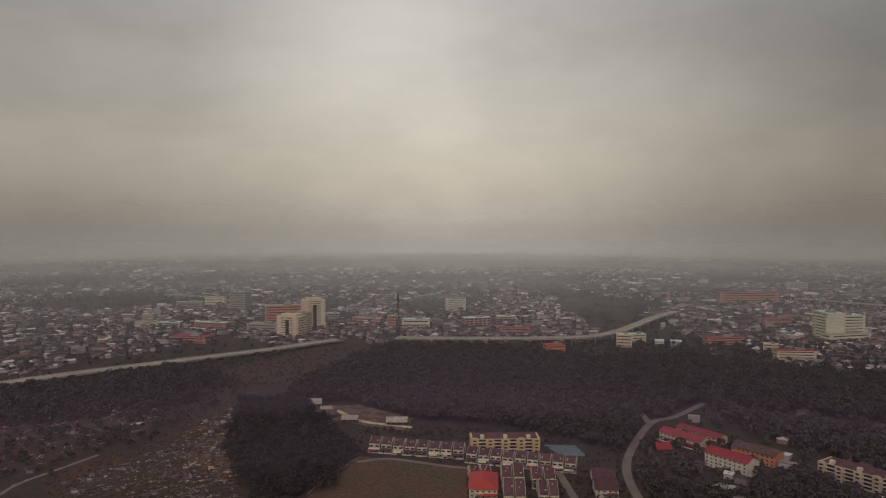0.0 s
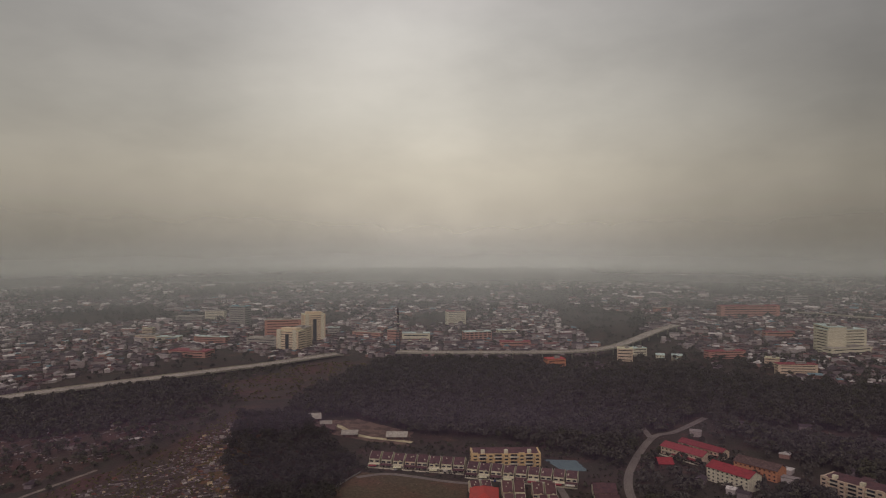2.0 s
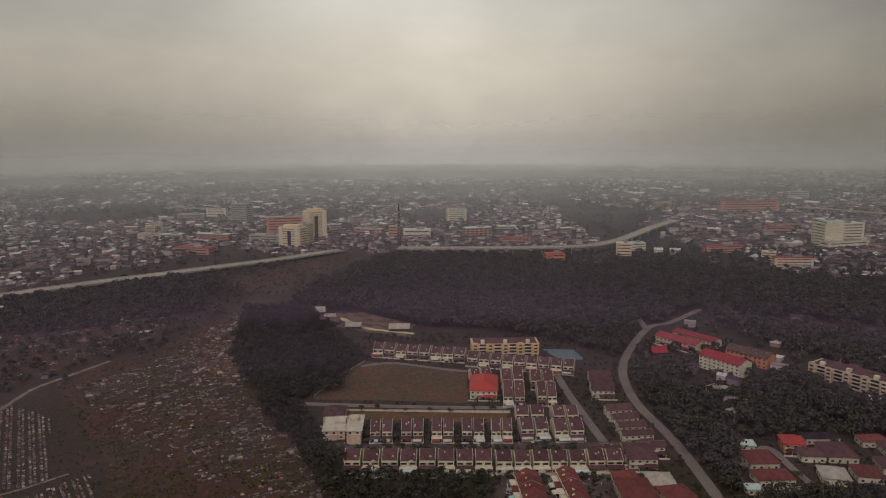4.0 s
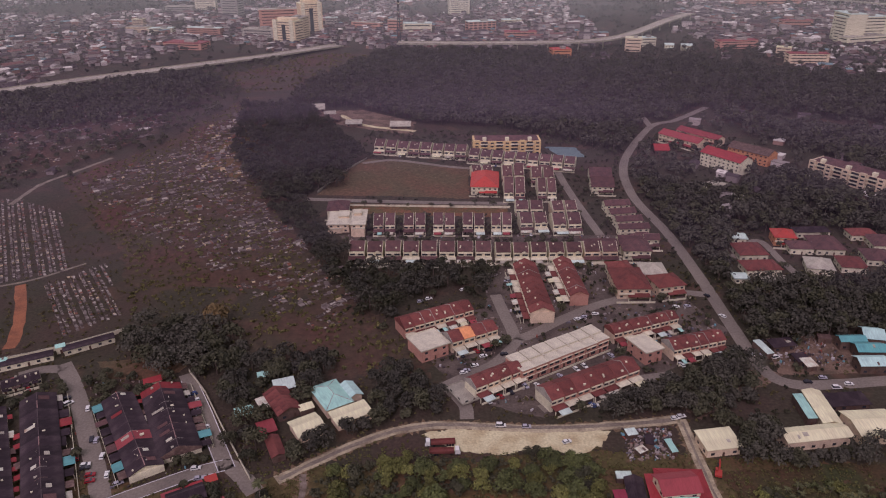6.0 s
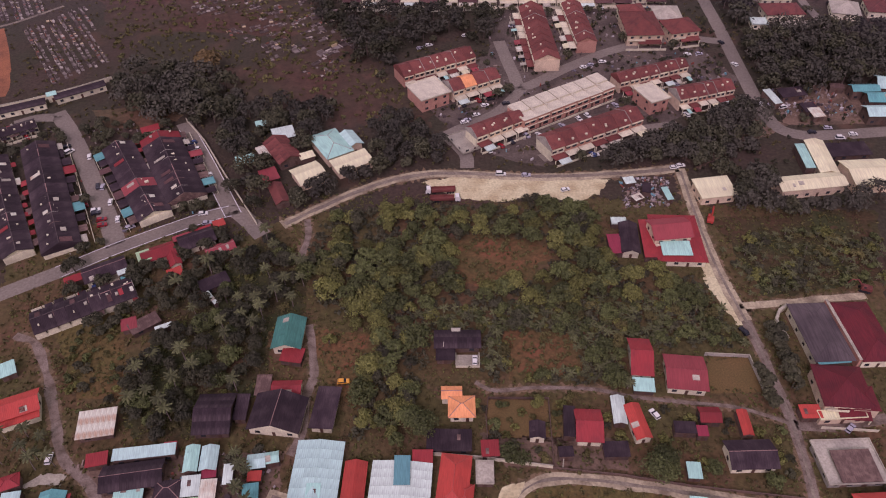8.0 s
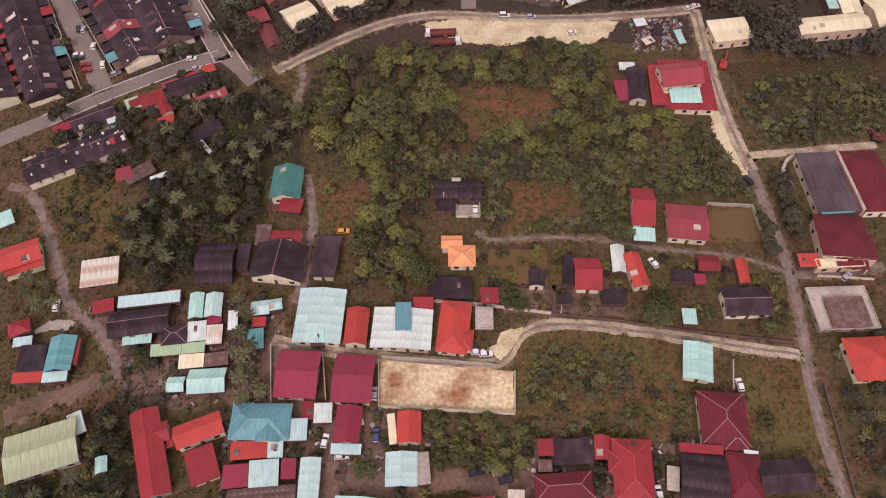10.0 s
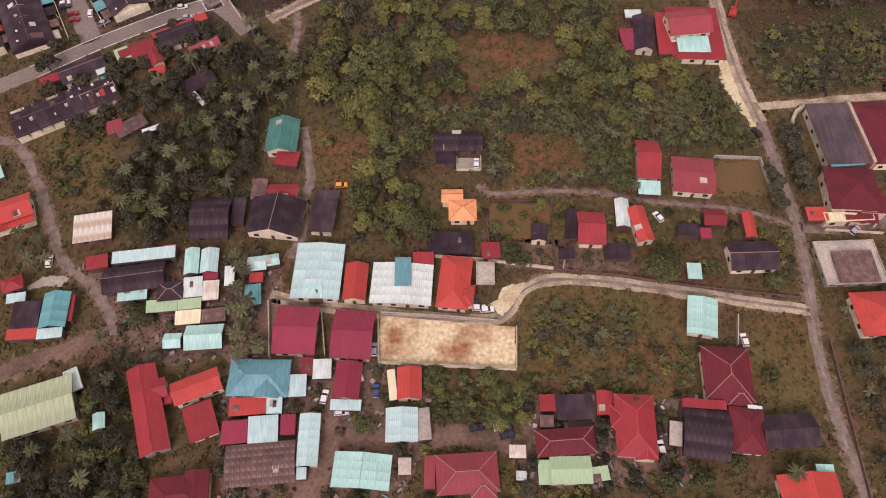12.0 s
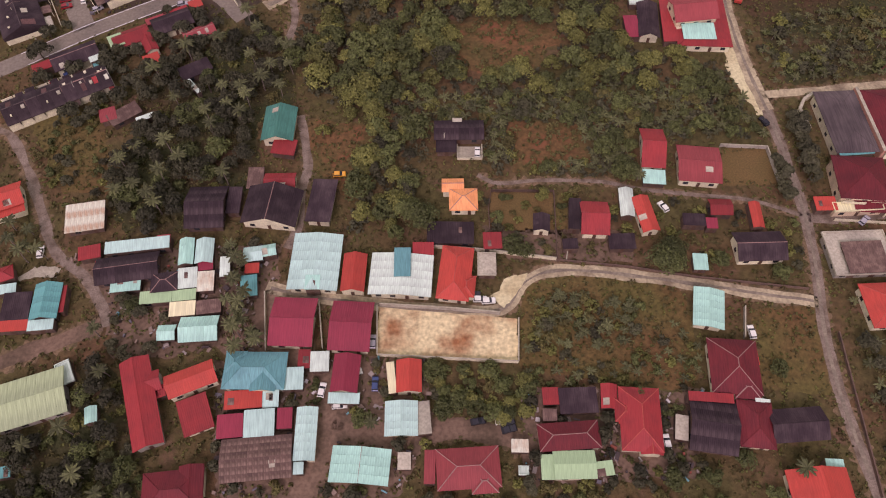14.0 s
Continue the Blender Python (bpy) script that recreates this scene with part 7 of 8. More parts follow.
# cars
park("white", 9.2, 140.8, 88)
park("white", -116.2, 105.2, 95)
park("white", -32.2, 64.5, 80)
park("white", -27.4, 60.4, 5)
park("black", 7.1, 91.8, 0)
park("white", 8.9, 90.3, 0)
park("white", 11.2, 89.8, 5)
park("black", 7.6, 56.4, 10)
park("black", 14.3, 58.0, 20)
park("black", 14.9, 56.1, 20)
park("black", 15.3, 54.4, 15)
park("white", 63.6, 120.6, 120)
park("white", 81.1, 80.7, 95)
park("white", 54.0, 51.4, 95)
park("silver", 49.4, 50.3, 90)
park("yellow", -32.9, 132.3, 5)
park("blue", -18.7, 66.1, 90)
park("white", -152.6, 202.8, 15)
park("silver", 121.4, 115.9, 40)
park("black", 100.4, 153.0, 115)
park("white", 13.8, 56.6, 10)
park("silver", -19.9, 77.8, 90)
park("white", -24.1, 69.1, 20)
park("van", -166.7, 253.4, 50)
park("white", -156.6, 249.9, 110)
park("black", -145.8, 229.7, 110)
park("silver", -143.6, 229.2, 100)
park("black", -140.7, 212.8, 20)
park("white", -141.4, 214.6, 20)
park("red", -135.7, 205.8, 20)
park("white", -130.6, 209.2, 105)
park("white", -97.5, 212.6, 12)
park("silver", -94.5, 207.1, 15)
park("white", -137.0, 219.6, 100)
park("red", -137.0, 209.1, 15)
park("silver", -108.8, 250.5, 110)
park("white", -111.3, 254.0, 110)
park("white", 13.4, 281.9, 20)
park("white", 18.0, 289.9, 20)
park("silver", 9.3, 277.7, 20)
park("black", 28.0, 291.6, 20)
park("white", -9.9, 347.4, 20)
park("silver", -14.4, 344.3, 20)
park("white", 9.7, 357.8, 20)
park("white", 69.5, 324.7, 25)
park("silver", 73.5, 327.0, 25)
park("black", 20.7, 295.4, 20)
park("white", 8.0, 276.1, 20)
park("white", 79.9, 330.0, 10)
park("white", 125.5, 337.5, 5)
park("silver", 131.7, 338.1, 5)
park("black", 146.3, 350.0, 115)
park("white", 147.1, 327.4, 120)
park("white", 148.5, 291.4, 120)
park("silver", 153.7, 290.2, 120)
park("van", 158.8, 288.2, 20)
park("black", 165.1, 268.0, 0)
park("silver", 173.5, 271.3, 0)
park("white", 183.0, 266.4, 0)
park("van", 176.1, 263.6, 0)
park("white", 94.6, 262.7, 30)
park("white", 100.0, 243.6, 10)
park("white", 64.6, 251.1, 10)
park("white", 203.6, 284.7, 0)
park("van", 22.7, 237.8, 0)
park("silver", 33.4, 237.0, 0)
park("white", 97.1, 242.3, 10)
park("white", 48.8, 227.5, 20)

# outlines of the woods and plots
THICKET = [(-54.3, 204.1), (-33.6, 215.5), (-13.8, 218.8), (37.0, 215.6), (57.0, 217.3), (60.4, 186.3), (90.7, 179.3), (98.5, 147.2), (61.1, 145.9), (55.2, 131.2), (10.6, 133.2), (11.1, 151.7), (-5.9, 151.6), (-8.9, 122.4), (-28.8, 110.3), (-25.3, 159.0), (-44.9, 161.5), (-53.0, 186.0)]
CLEAR_A = [(1.7, 196.6), (14.6, 200.6), (35.8, 196.7), (40.4, 189.2), (28.0, 175.0), (7.8, 174.9), (0.7, 183.3)]
CLEAR_B = [(19.0, 154.2), (41.7, 151.8), (43.9, 137.7), (19.8, 133.1)]
BANANAS = [(-17.7, 159.9), (21.3, 165.2), (64.8, 167.9), (91.6, 173.4), (100.6, 146.8), (59.8, 147.9), (55.5, 131.9), (12.5, 133.9), (11.2, 152.5), (-17.3, 152.4)]
WEST_WOOD = [(-102.7, 160.8), (-87.3, 180.6), (-69.5, 202.3), (-51.9, 185.8), (-50.5, 156.0), (-60.1, 153.7), (-57.4, 127.6), (-75.9, 127.6), (-76.3, 111.9), (-94.1, 111.9), (-100.6, 125.6), (-98.7, 146.9)]
EAST_PLOT = [(102.0, 196.3), (130.2, 202.5), (165.5, 201.1), (161.9, 175.0), (111.7, 166.8), (103.5, 165.5)]
LANE_TREES = [(102.7, 154.8), (112.2, 153.6), (110.1, 131.8), (104.2, 118.7), (97.8, 122.6)]
SOUTH_WEST = [(-96.1, 71.2), (-87.0, 69.7), (-77.0, 50.8), (-72.2, 35.1), (-107.2, 35.0), (-111.8, 49.4), (-93.7, 56.4)]
PALM_STRIP = [(-62.9, 105.7), (-55.9, 106.6), (-48.0, 70.5), (-56.7, 70.5)]
MEADOW_PALMS = [(24.2, 91.7), (51.8, 90.9), (52.5, 79.3), (42.4, 76.1), (22.6, 77.7)]
MEADOW_EDGE = [(60.3, 84.7), (67.4, 78.1), (64.9, 64.3), (21.2, 64.2), (19.8, 78.1), (45.1, 71.8)]
BACK_YARD = [(-5.5, 71.4), (9.8, 69.9), (23.9, 63.9), (14.9, 53.8), (9.4, 56.6), (-4.5, 55.2)]
SOUTH_EAST = [(55.9, 48.6), (80.6, 48.7), (80.2, 35.6), (51.2, 35.5)]
SOUTH_MID = [(-7.1, 41.8), (22.6, 41.9), (52.0, 40.6), (51.0, 34.3), (-6.9, 34.1)]
FIELD_WEST = [(-132.8, 157.8), (-109.7, 160.2), (-97.1, 124.9), (-113.7, 120.9), (-123.1, 133.2)]
WEST_EDGE = [(-136.7, 116.3), (-120.7, 112.5), (-112.1, 105.0), (-114.8, 97.7), (-131.2, 99.5)]
FARM_TREES = [(-60.0, 268.4), (-52.4, 289.9), (-92.6, 285.0), (-100.0, 261.8), (-84.3, 229.8), (-64.5, 212.4), (-51.2, 212.4), (-34.6, 224.3), (-7.4, 239.0), (-0.2, 248.9), (-8.0, 270.5), (-24.3, 279.9), (-36.6, 268.3), (-29.4, 244.9), (-44.5, 229.7), (-63.3, 229.7)]
STRIP_TREES = [(64.7, 240.0), (77.9, 257.0), (106.1, 267.8), (134.0, 289.2), (145.3, 279.3), (136.1, 254.7), (109.2, 244.5), (98.2, 239.9)]
HILL_WOOD = [(-214.3, 748.5), (-173.4, 763.7), (-131.6, 725.1), (-73.0, 597.7), (-87.0, 522.2), (-110.9, 510.0), (-87.3, 441.2), (-62.9, 397.2), (-17.0, 379.7), (27.7, 396.8), (25.0, 348.9), (-9.7, 355.8), (-27.1, 326.9), (-45.5, 330.0), (-79.7, 393.2), (-125.1, 476.4), (-189.7, 607.9)]
BACK_WOOD = [(-173.5, 796.2), (-126.1, 1067.8), (-78.7, 1131.6), (102.4, 1124.2), (216.5, 1019.6), (353.0, 1061.5), (471.0, 949.8), (661.5, 893.4), (502.8, 666.2), (395.3, 737.3), (295.4, 779.5), (199.8, 706.9), (152.2, 613.7), (96.6, 676.2), (42.2, 702.2), (-27.9, 716.7), (-92.8, 770.2), (-141.3, 759.8)]
SCHOOL_WOOD = [(156.3, 560.0), (183.8, 513.4), (219.9, 507.0), (279.6, 558.7), (328.7, 482.7), (303.1, 436.7), (192.4, 440.5), (162.3, 363.8), (148.4, 371.1), (149.7, 442.7)]
EAST_WOOD = [(149.6, 350.2), (201.7, 358.2), (262.1, 363.4), (233.0, 311.1), (194.8, 303.0), (154.8, 297.8), (150.0, 320.1)]
FAR_EAST = [(285.8, 758.4), (343.5, 711.9), (421.7, 650.8), (360.7, 541.0), (335.5, 600.2), (313.3, 652.3), (300.4, 701.9)]
GRAVE_WOOD = [(-162.2, 306.1), (-140.4, 323.1), (-101.9, 300.5), (-98.3, 275.4), (-122.3, 275.5), (-148.1, 280.4)]
HILL_BACK = [(-573.6, 826.9), (-452.0, 885.0), (-355.6, 961.3), (-282.7, 900.2), (-273.3, 744.3), (-346.7, 715.6), (-478.3, 680.0)]
ROAD_EDGE = [(114.5, 237.1), (143.2, 233.6), (181.0, 244.6), (170.3, 216.5), (138.6, 211.5), (111.6, 216.3)]

# burial ground
GRAVES_A = [(-249.5, 613.0), (-218.3, 749.2), (-169.4, 543.7), (-129.7, 475.4), (-47.3, 343.8), (-61.8, 313.9), (-110.3, 344.1), (-165.9, 410.4), (-216.0, 446.5), (-294.8, 535.0)]
GRAVES_B = [(-533.5, 795.8), (-415.5, 829.6), (-323.5, 811.6), (-282.7, 679.1), (-340.3, 563.0), (-390.0, 551.6)]
GRAVES_C = [(-243.5, 658.4), (-213.1, 728.3), (-162.6, 543.6), (-129.7, 475.4), (-81.6, 401.7), (-136.3, 436.4), (-212.0, 556.9)]
PLOT_A = [(-355.2, 506.9), (-324.7, 506.1), (-246.2, 375.8), (-274.0, 365.2)]
PLOT_B = [(-316.4, 500.2), (-280.2, 477.5), (-230.0, 383.1), (-242.8, 375.8)]
PLOT_C = [(-235.8, 365.0), (-211.8, 394.6), (-176.4, 331.9), (-197.0, 310.0)]
HILL_SLOPE = [(-265.1, 629.0), (-224.2, 797.2), (-127.8, 485.9), (-44.1, 343.8), (-8.2, 277.7), (-37.6, 275.5), (-95.1, 292.7), (-169.5, 325.9), (-207.7, 410.8), (-314.7, 548.5)]
SLOPE = [(-292.6, 931.7), (-208.6, 1144.2), (-97.9, 1141.5), (-113.0, 947.8), (-158.4, 856.1), (-232.7, 821.2)]
SCRAP_YARD = [(72.8, 235.7), (92.9, 236.1), (90.5, 217.6), (71.7, 216.7)]
WORK_YARD = [(156.0, 305.2), (189.1, 307.8), (193.4, 279.2), (156.0, 281.6)]
SHANTY_YARD = [(-108.4, 103.9), (-47.6, 108.6), (-46.4, 72.5), (-61.8, 75.6), (-88.1, 72.4), (-95.9, 92.2)]
HOUSE_YARD = [(-61.3, 72.4), (-4.8, 74.1), (-4.6, 51.8), (-12.5, 38.0), (-55.7, 37.9)]
RED_YARD = [(18.5, 64.9), (66.4, 64.9), (60.9, 42.4), (18.7, 41.0)]
ESTATE_YARD = [(-71.9, 436.2), (120.3, 435.6), (134.3, 343.0), (145.8, 313.0), (87.7, 263.8), (41.4, 243.3), (10.0, 255.5), (-26.9, 319.4), (21.5, 337.2), (24.2, 393.3), (-52.4, 393.6)]
TERRACE_YARD = [(-210.2, 270.3), (-122.3, 276.2), (-86.4, 215.2), (-119.8, 191.1), (-174.1, 184.3)]
ROWS_AB = 30.4
ROWS_C = 34.7
patch("burial_slope", [(-265.1, 629.0), (-224.2, 797.2), (-127.8, 485.9), (-44.1, 343.8), (-5.5, 275.4), (-37.6, 275.5), (-95.1, 292.7), (-169.5, 325.9), (-207.7, 410.8), (-314.7, 548.5)], SLOPE_GRASS, label='brown grassy slope of the burial hill', lift=0.02, ragged=6)
patch("burial_slope", [(-538.8, 783.6), (-415.5, 829.6), (-322.0, 816.5), (-282.5, 670.6), (-336.9, 556.1), (-395.3, 545.1)], SLOPE_GRASS, label='brown grassy burial ground behind the hill', lift=0.02, ragged=6)
patch("hill_ridge", [(-215.0, 590.0), (-196.0, 690.0), (-178.0, 700.0), (-168.0, 585.0), (-172.0, 545.0)], DRYLAWN, 0.05, 5.0, "bare reddish earth along the crest of the burial hill")
house("shed", -137.4, 751.8, 15.5, 18.6, 11.5, 3.0, "gable_x", "grey", wall='wood')
house("shed", -119.2, 713.3, 22.4, 16.0, 2.9, 3.0, "gable_x", "rust", wall='wood')
house("shed", -92.4, 700.3, 16.7, 13.5, 0.6, 3.0, "gable_x", "grey", wall='wood')
house("shed", -45.7, 699.9, 21.1, 16.0, -0.5, 3.0, "gable_x", "grey", wall='wood')
house("shed", -121.1, 729.9, 12.4, 13.0, 11.4, 3.0, "gable_x", "grey", wall='wood')
GARDENS = [(9.8, 128.4), (78.8, 124.3), (103.3, 114.4), (101.6, 95.0), (64.7, 99.5), (30.2, 104.0), (9.5, 114.4)]
FIELD_A = [(-100.9, 510.5), (-88.0, 560.4), (-68.8, 601.0), (21.4, 582.2), (18.8, 500.1), (-38.3, 503.1)]
FIELD_B = [(-79.4, 493.7), (45.4, 489.9), (43.7, 467.3), (-60.6, 473.4)]
digger(103.6, 208.7, 70, "orange")
digger(149.0, 172.2, 160, "brick")

patch("wood_floor", WEST_WOOD, BRUSH, 0.05, 3.0, "dark leaf litter under the village trees", "ground")
patch("wood_floor", SOUTH_WEST, BRUSH, 0.05, 3.0, "dark leaf litter under the palms", "ground")
patch("grassland", [(-172, 215), (-150, 130), (-112, 28), (112, 28), (150, 130), (165, 215), (60, 222), (-60, 212), (-85, 196)], MEADOW, 0.014, 3.0, "rough yellow-green grass between the village houses", "grass")


# ---- plants ----
rng = random.Random(11)
ROUND = [make_tree(s, 3.6 + 0.5 * (s % 3), 3.2 + 0.4 * (s % 2), 1.6, "mid", "leafy green broad-leaved tree in the thicket", 13, 85, 0.37) for s in range(4)]
BRIGHT = [make_tree(20 + s, 3.4 + 0.5 * (s % 3), 3.0, 1.3, "bright", "yellow-green leafy tree with rounded crown", 13, 85, 0.35) for s in range(4)]
DARK = [make_tree(40 + s, 3.8 + 0.6 * (s % 3), 4.2, 2.2, "dark", "dark green dense broad-leaved tree", 14, 85, 0.38) for s in range(4)]
OLIVE = [make_tree(60 + s, 3.2, 2.8, 1.5, "olive", "olive-brown tree with thin crown", 11, 65, 0.35) for s in range(3)]
PALMS = [make_palm(80 + s, 6.0 + 1.2 * s, 3.3, "palm", "coconut palm with arching fronds", 17) for s in range(4)]
OILS = [make_palm(90 + s, 2.0 + 0.5 * s, 3.2, "palm", "short oil palm with dense fronds", 22, 0.5) for s in range(3)]
BANANA = [make_banana(100 + s) for s in range(4)]
SPREAD = [make_tree(120 + s, 6.0, 4.6, 2.6, "mid", "large spreading garden tree", 24, 95, 0.38) for s in range(2)]
BUSH = [make_bush(140 + s, 2.0, ("mid", "bright", "olive", "dark")[s], "rounded leafy green bush") for s in range(4)]
RUSTY = [make_tree(130, 8.0, 7.0, 3.0, "rusty", "broad tree with rust-coloured crown above the graves", 30, 60, 0.8)]

clear = (CLEAR_A, CLEAR_B)
plant(BRIGHT, scatter(THICKET, 86, rng, 3.6, clear + (BANANAS,), 2.5, 2.5), rng, 0.75, 1.3, "thicket trees")
plant(ROUND, scatter(THICKET, 66, rng, 3.8, clear + (BANANAS,), 2.5, 2.5), rng, 0.75, 1.3, "thicket trees")
plant(DARK, scatter(THICKET, 12, rng, 7, clear, 3, 3), rng, 0.6, 1.0, "thicket trees")
plant(BANANA, scatter(BANANAS, 170, rng, 2.3, clear, 1.5, 1.5), rng, 0.75, 1.15, "banana plants")
plant(ROUND, scatter(BANANAS, 26, rng, 5.0, clear, 2.5, 2), rng, 0.5, 0.9, "thicket trees")
plant(OLIVE, scatter(BANANAS, 14, rng, 5, clear, 2.5, 2), rng, 0.5, 0.9, "thicket trees")
thicket("village_wood", scatter(WEST_WOOD, 46, rng, 4.2, (), 2.5, 2.0), "dark", 3.2, 3.4, 1.7, 13, 75, 0.36, "dark broad-leaved trees crowding round the village houses", "trees", 61, 0.3)
plant(ROUND, scatter(WEST_WOOD, 16, rng, 5, (), 2.5, 2.0), rng, 0.55, 1.0, "village trees")
plant(PALMS, scatter(WEST_WOOD, 26, rng, 6, (), 2.0, 1.5), rng, 0.75, 1.1, "coconut palms")
plant(BANANA, scatter(EAST_PLOT, 95, rng, 2.5, (), 1, 2), rng, 0.65, 1.05, "banana plants")
plant(BUSH, scatter(EAST_PLOT, 50, rng, 2.2, (), 1, 2.5), rng, 0.8, 1.6, "bushes")
thicket("lane_trees", scatter(LANE_TREES, 44, rng, 2.3, (), 0.4, 2.2), "dark", 2.7, 3.4, 1.6, 13, 75, 0.36, "dark trees crowding beside the lane", "trees", 62, 0.25)
thicket("village_wood", scatter(SOUTH_WEST, 18, rng, 4.0, (), 2, 2), "dark", 2.8, 3.0, 1.4, 13, 75, 0.36, "dark trees under the coconut palms", "trees", 63, 0.3)
plant(ROUND, scatter(SOUTH_WEST, 9, rng, 4.5, (), 2, 2), rng, 0.45, 0.85, "village trees")
plant(PALMS, scatter(SOUTH_WEST, 9, rng, 6, (), 2, 2), rng, 0.7, 1.0, "coconut palms")
plant(PALMS, scatter(PALM_STRIP, 14, rng, 3.2, (), 1.0, 0.5), rng, 0.7, 1.0, "coconut palms")
plant(BUSH, scatter(MEADOW_PALMS, 26, rng, 2.4), rng, 0.6, 1.1, "bushes")
plant(OILS, scatter(MEADOW_PALMS, 16, rng, 3.6), rng, 0.5, 0.75, "oil palms in the meadow")
plant(BANANA, scatter(MEADOW_PALMS, 34, rng, 2.0), rng, 0.55, 0.85, "banana plants")
plant(BANANA, scatter(MEADOW_EDGE, 20, rng, 3.0, (), 1.5, 1), rng, 0.6, 0.9, "banana plants")
plant(ROUND, scatter(BACK_YARD, 12, rng, 4, (), 2, 1), rng, 0.4, 0.75, "village trees")
plant(BRIGHT, scatter(BACK_YARD, 8, rng, 4, (), 2, 1), rng, 0.4, 0.75, "village trees")
plant(ROUND, scatter(SOUTH_EAST, 6, rng, 4, (), 2, 1), rng, 0.4, 0.7, "village trees")
plant(DARK, scatter(SOUTH_MID, 8, rng, 4, (), 2, 1), rng, 0.4, 0.7, "village trees")
plant(BUSH, scatter(FIELD_WEST, 34, rng, 2, (), 2, 1.5), rng, 0.5, 1.1, "bushes")
plant(BUSH, scatter(MEADOW_EDGE, 28, rng, 2, (), 1.5, 1), rng, 0.5, 1.0, "bushes")
plant(BUSH, scatter(RED_YARD, 12, rng, 3, (), 0.8, 1), rng, 0.6, 1.0, "bushes")
plant(BUSH, scatter(HOUSE_YARD, 14, rng, 3, (), 0.8, 0.5), rng, 0.6, 1.0, "bushes")
plant(BUSH, scatter(GARDENS, 40, rng, 2.5, (), 0.8, 0.6), rng, 0.5, 1.1, "bushes")
plant(PALMS, scatter(WEST_EDGE, 7, rng, 5, (), 2, 1), rng, 0.7, 1.0, "coconut palms")
plant(BUSH, scatter(SOUTH_WEST, 40, rng, 2.2, (), 1, 1), rng, 0.6, 1.3, "bushes")
plant(BUSH, scatter(WEST_WOOD, 40, rng, 2.2, (), 1, 1), rng, 0.6, 1.3, "bushes")
plant(BUSH, scatter(BACK_YARD, 20, rng, 2.2, (), 1, 1), rng, 0.6, 1.2, "bushes")
plant(BUSH, scatter(SOUTH_MID, 20, rng, 2.2, (), 1, 1), rng, 0.6, 1.2, "bushes")

LANE_EAST = [(106.5, 36), (122, 36), (136, 96), (112, 100), (108, 78)]
plant(BANANA, scatter(LANE_EAST, 26, rng, 2.4, (), 1.0, 1.5), rng, 0.7, 1.1, "banana plants")
ROADSIDE_WEST = [(-142, 160), (-128, 176), (-98, 202), (-78, 200), (-84, 176), (-118, 150)]
thicket("yard_trees", scatter(SHANTY_YARD, 12, rng, 4.0, (), 0.6, 0.4) + scatter(HOUSE_YARD, 9, rng, 4.0, (), 0.6, 0.4), "dark", 1.8, 2.0, 1.0, 11, 60, 0.32, "small dark trees between the shanties", "trees", 64, 0.3)
thicket("yard_trees", scatter(RED_YARD, 12, rng, 4.0, (), 0.6, 0.8), "dark", 1.8, 2.0, 1.0, 11, 60, 0.32, "small dark trees between the red-roofed houses", "trees", 65, 0.3)
thicket("roadside_trees", scatter(TERRACE_YARD, 62, rng, 3.6, (), 0.8, 0.8), "dark", 2.4, 2.5, 1.1, 12, 60, 0.36, "dark trees between the weathered terraces", "trees", 41, 0.35)
thicket("roadside_trees", scatter(ROADSIDE_WEST, 40, rng, 4.0, (), 0.0, 1.5), "dark", 2.8, 2.8, 1.2, 12, 70, 0.36, "dark trees crowding the roadside terraces", "trees", 42, 0.3)
thicket("roadside_trees", scatter(LANE_EAST, 18, rng, 4.0, (), 1.0, 2.0), "dark", 2.4, 2.4, 1.1, 12, 70, 0.36, "dark trees beside the lane and the big houses", "trees", 43, 0.3)
plant(SPREAD, [(-8.2, 115.5), (63.3, 103.9), (60.3, 100.3), (-11.8, 118.0)], rng, 0.75, 1.0, "garden trees")
plant(ROUND, [(76.6, 102.3), (93.0, 98.2), (52.0, 132.9), (14.3, 116.4), (18.0, 106.9), (21.2, 65.3), (-14.9, 110.6), (21.9, 105.0), (85.9, 70.0), (48.0, 62.4), (-21.4, 56.5), (-85.8, 87.4)], rng, 0.55, 0.8, "garden trees")
plant(BRIGHT, [(-30.9, 155.0), (8.8, 123.3), (27.9, 124.3), (-25.7, 128.3), (-23.3, 116.3), (-20.3, 122.3), (19.8, 66.5), (-26.1, 134.6), (-39.2, 147.7), (-16.7, 113.5)], rng, 0.5, 0.8, "garden trees")
plant(PALMS, [(-56.3, 99.7), (-54.6, 82.7), (-55.6, 79.5), (-18.9, 55.7), (57.2, 130.3), (-93.2, 79.4), (-119.4, 105.0), (-84.2, 118.3), (-93.3, 126.2), (-57.0, 183.8), (-84.6, 128.2), (84.5, 43.7), (-55.8, 86.0)], rng, 0.7, 0.95, "coconut palms")
plant(DARK, [(51.0, 204.8), (52.6, 200.2), (33.8, 217.8), (-64.9, 190.8), (-59.9, 184.9), (-136.7, 180.4), (-88.6, 226.0), (-77.7, 215.8), (-115.6, 274.1), (-9.6, 150.8), (-101.8, 267.8), (-87.2, 255.7)], rng, 0.7, 1.0, "village trees")
plant(RUSTY, [(-120.9, 321.4)], rng, 0.95, 1.05, "burial ground trees")

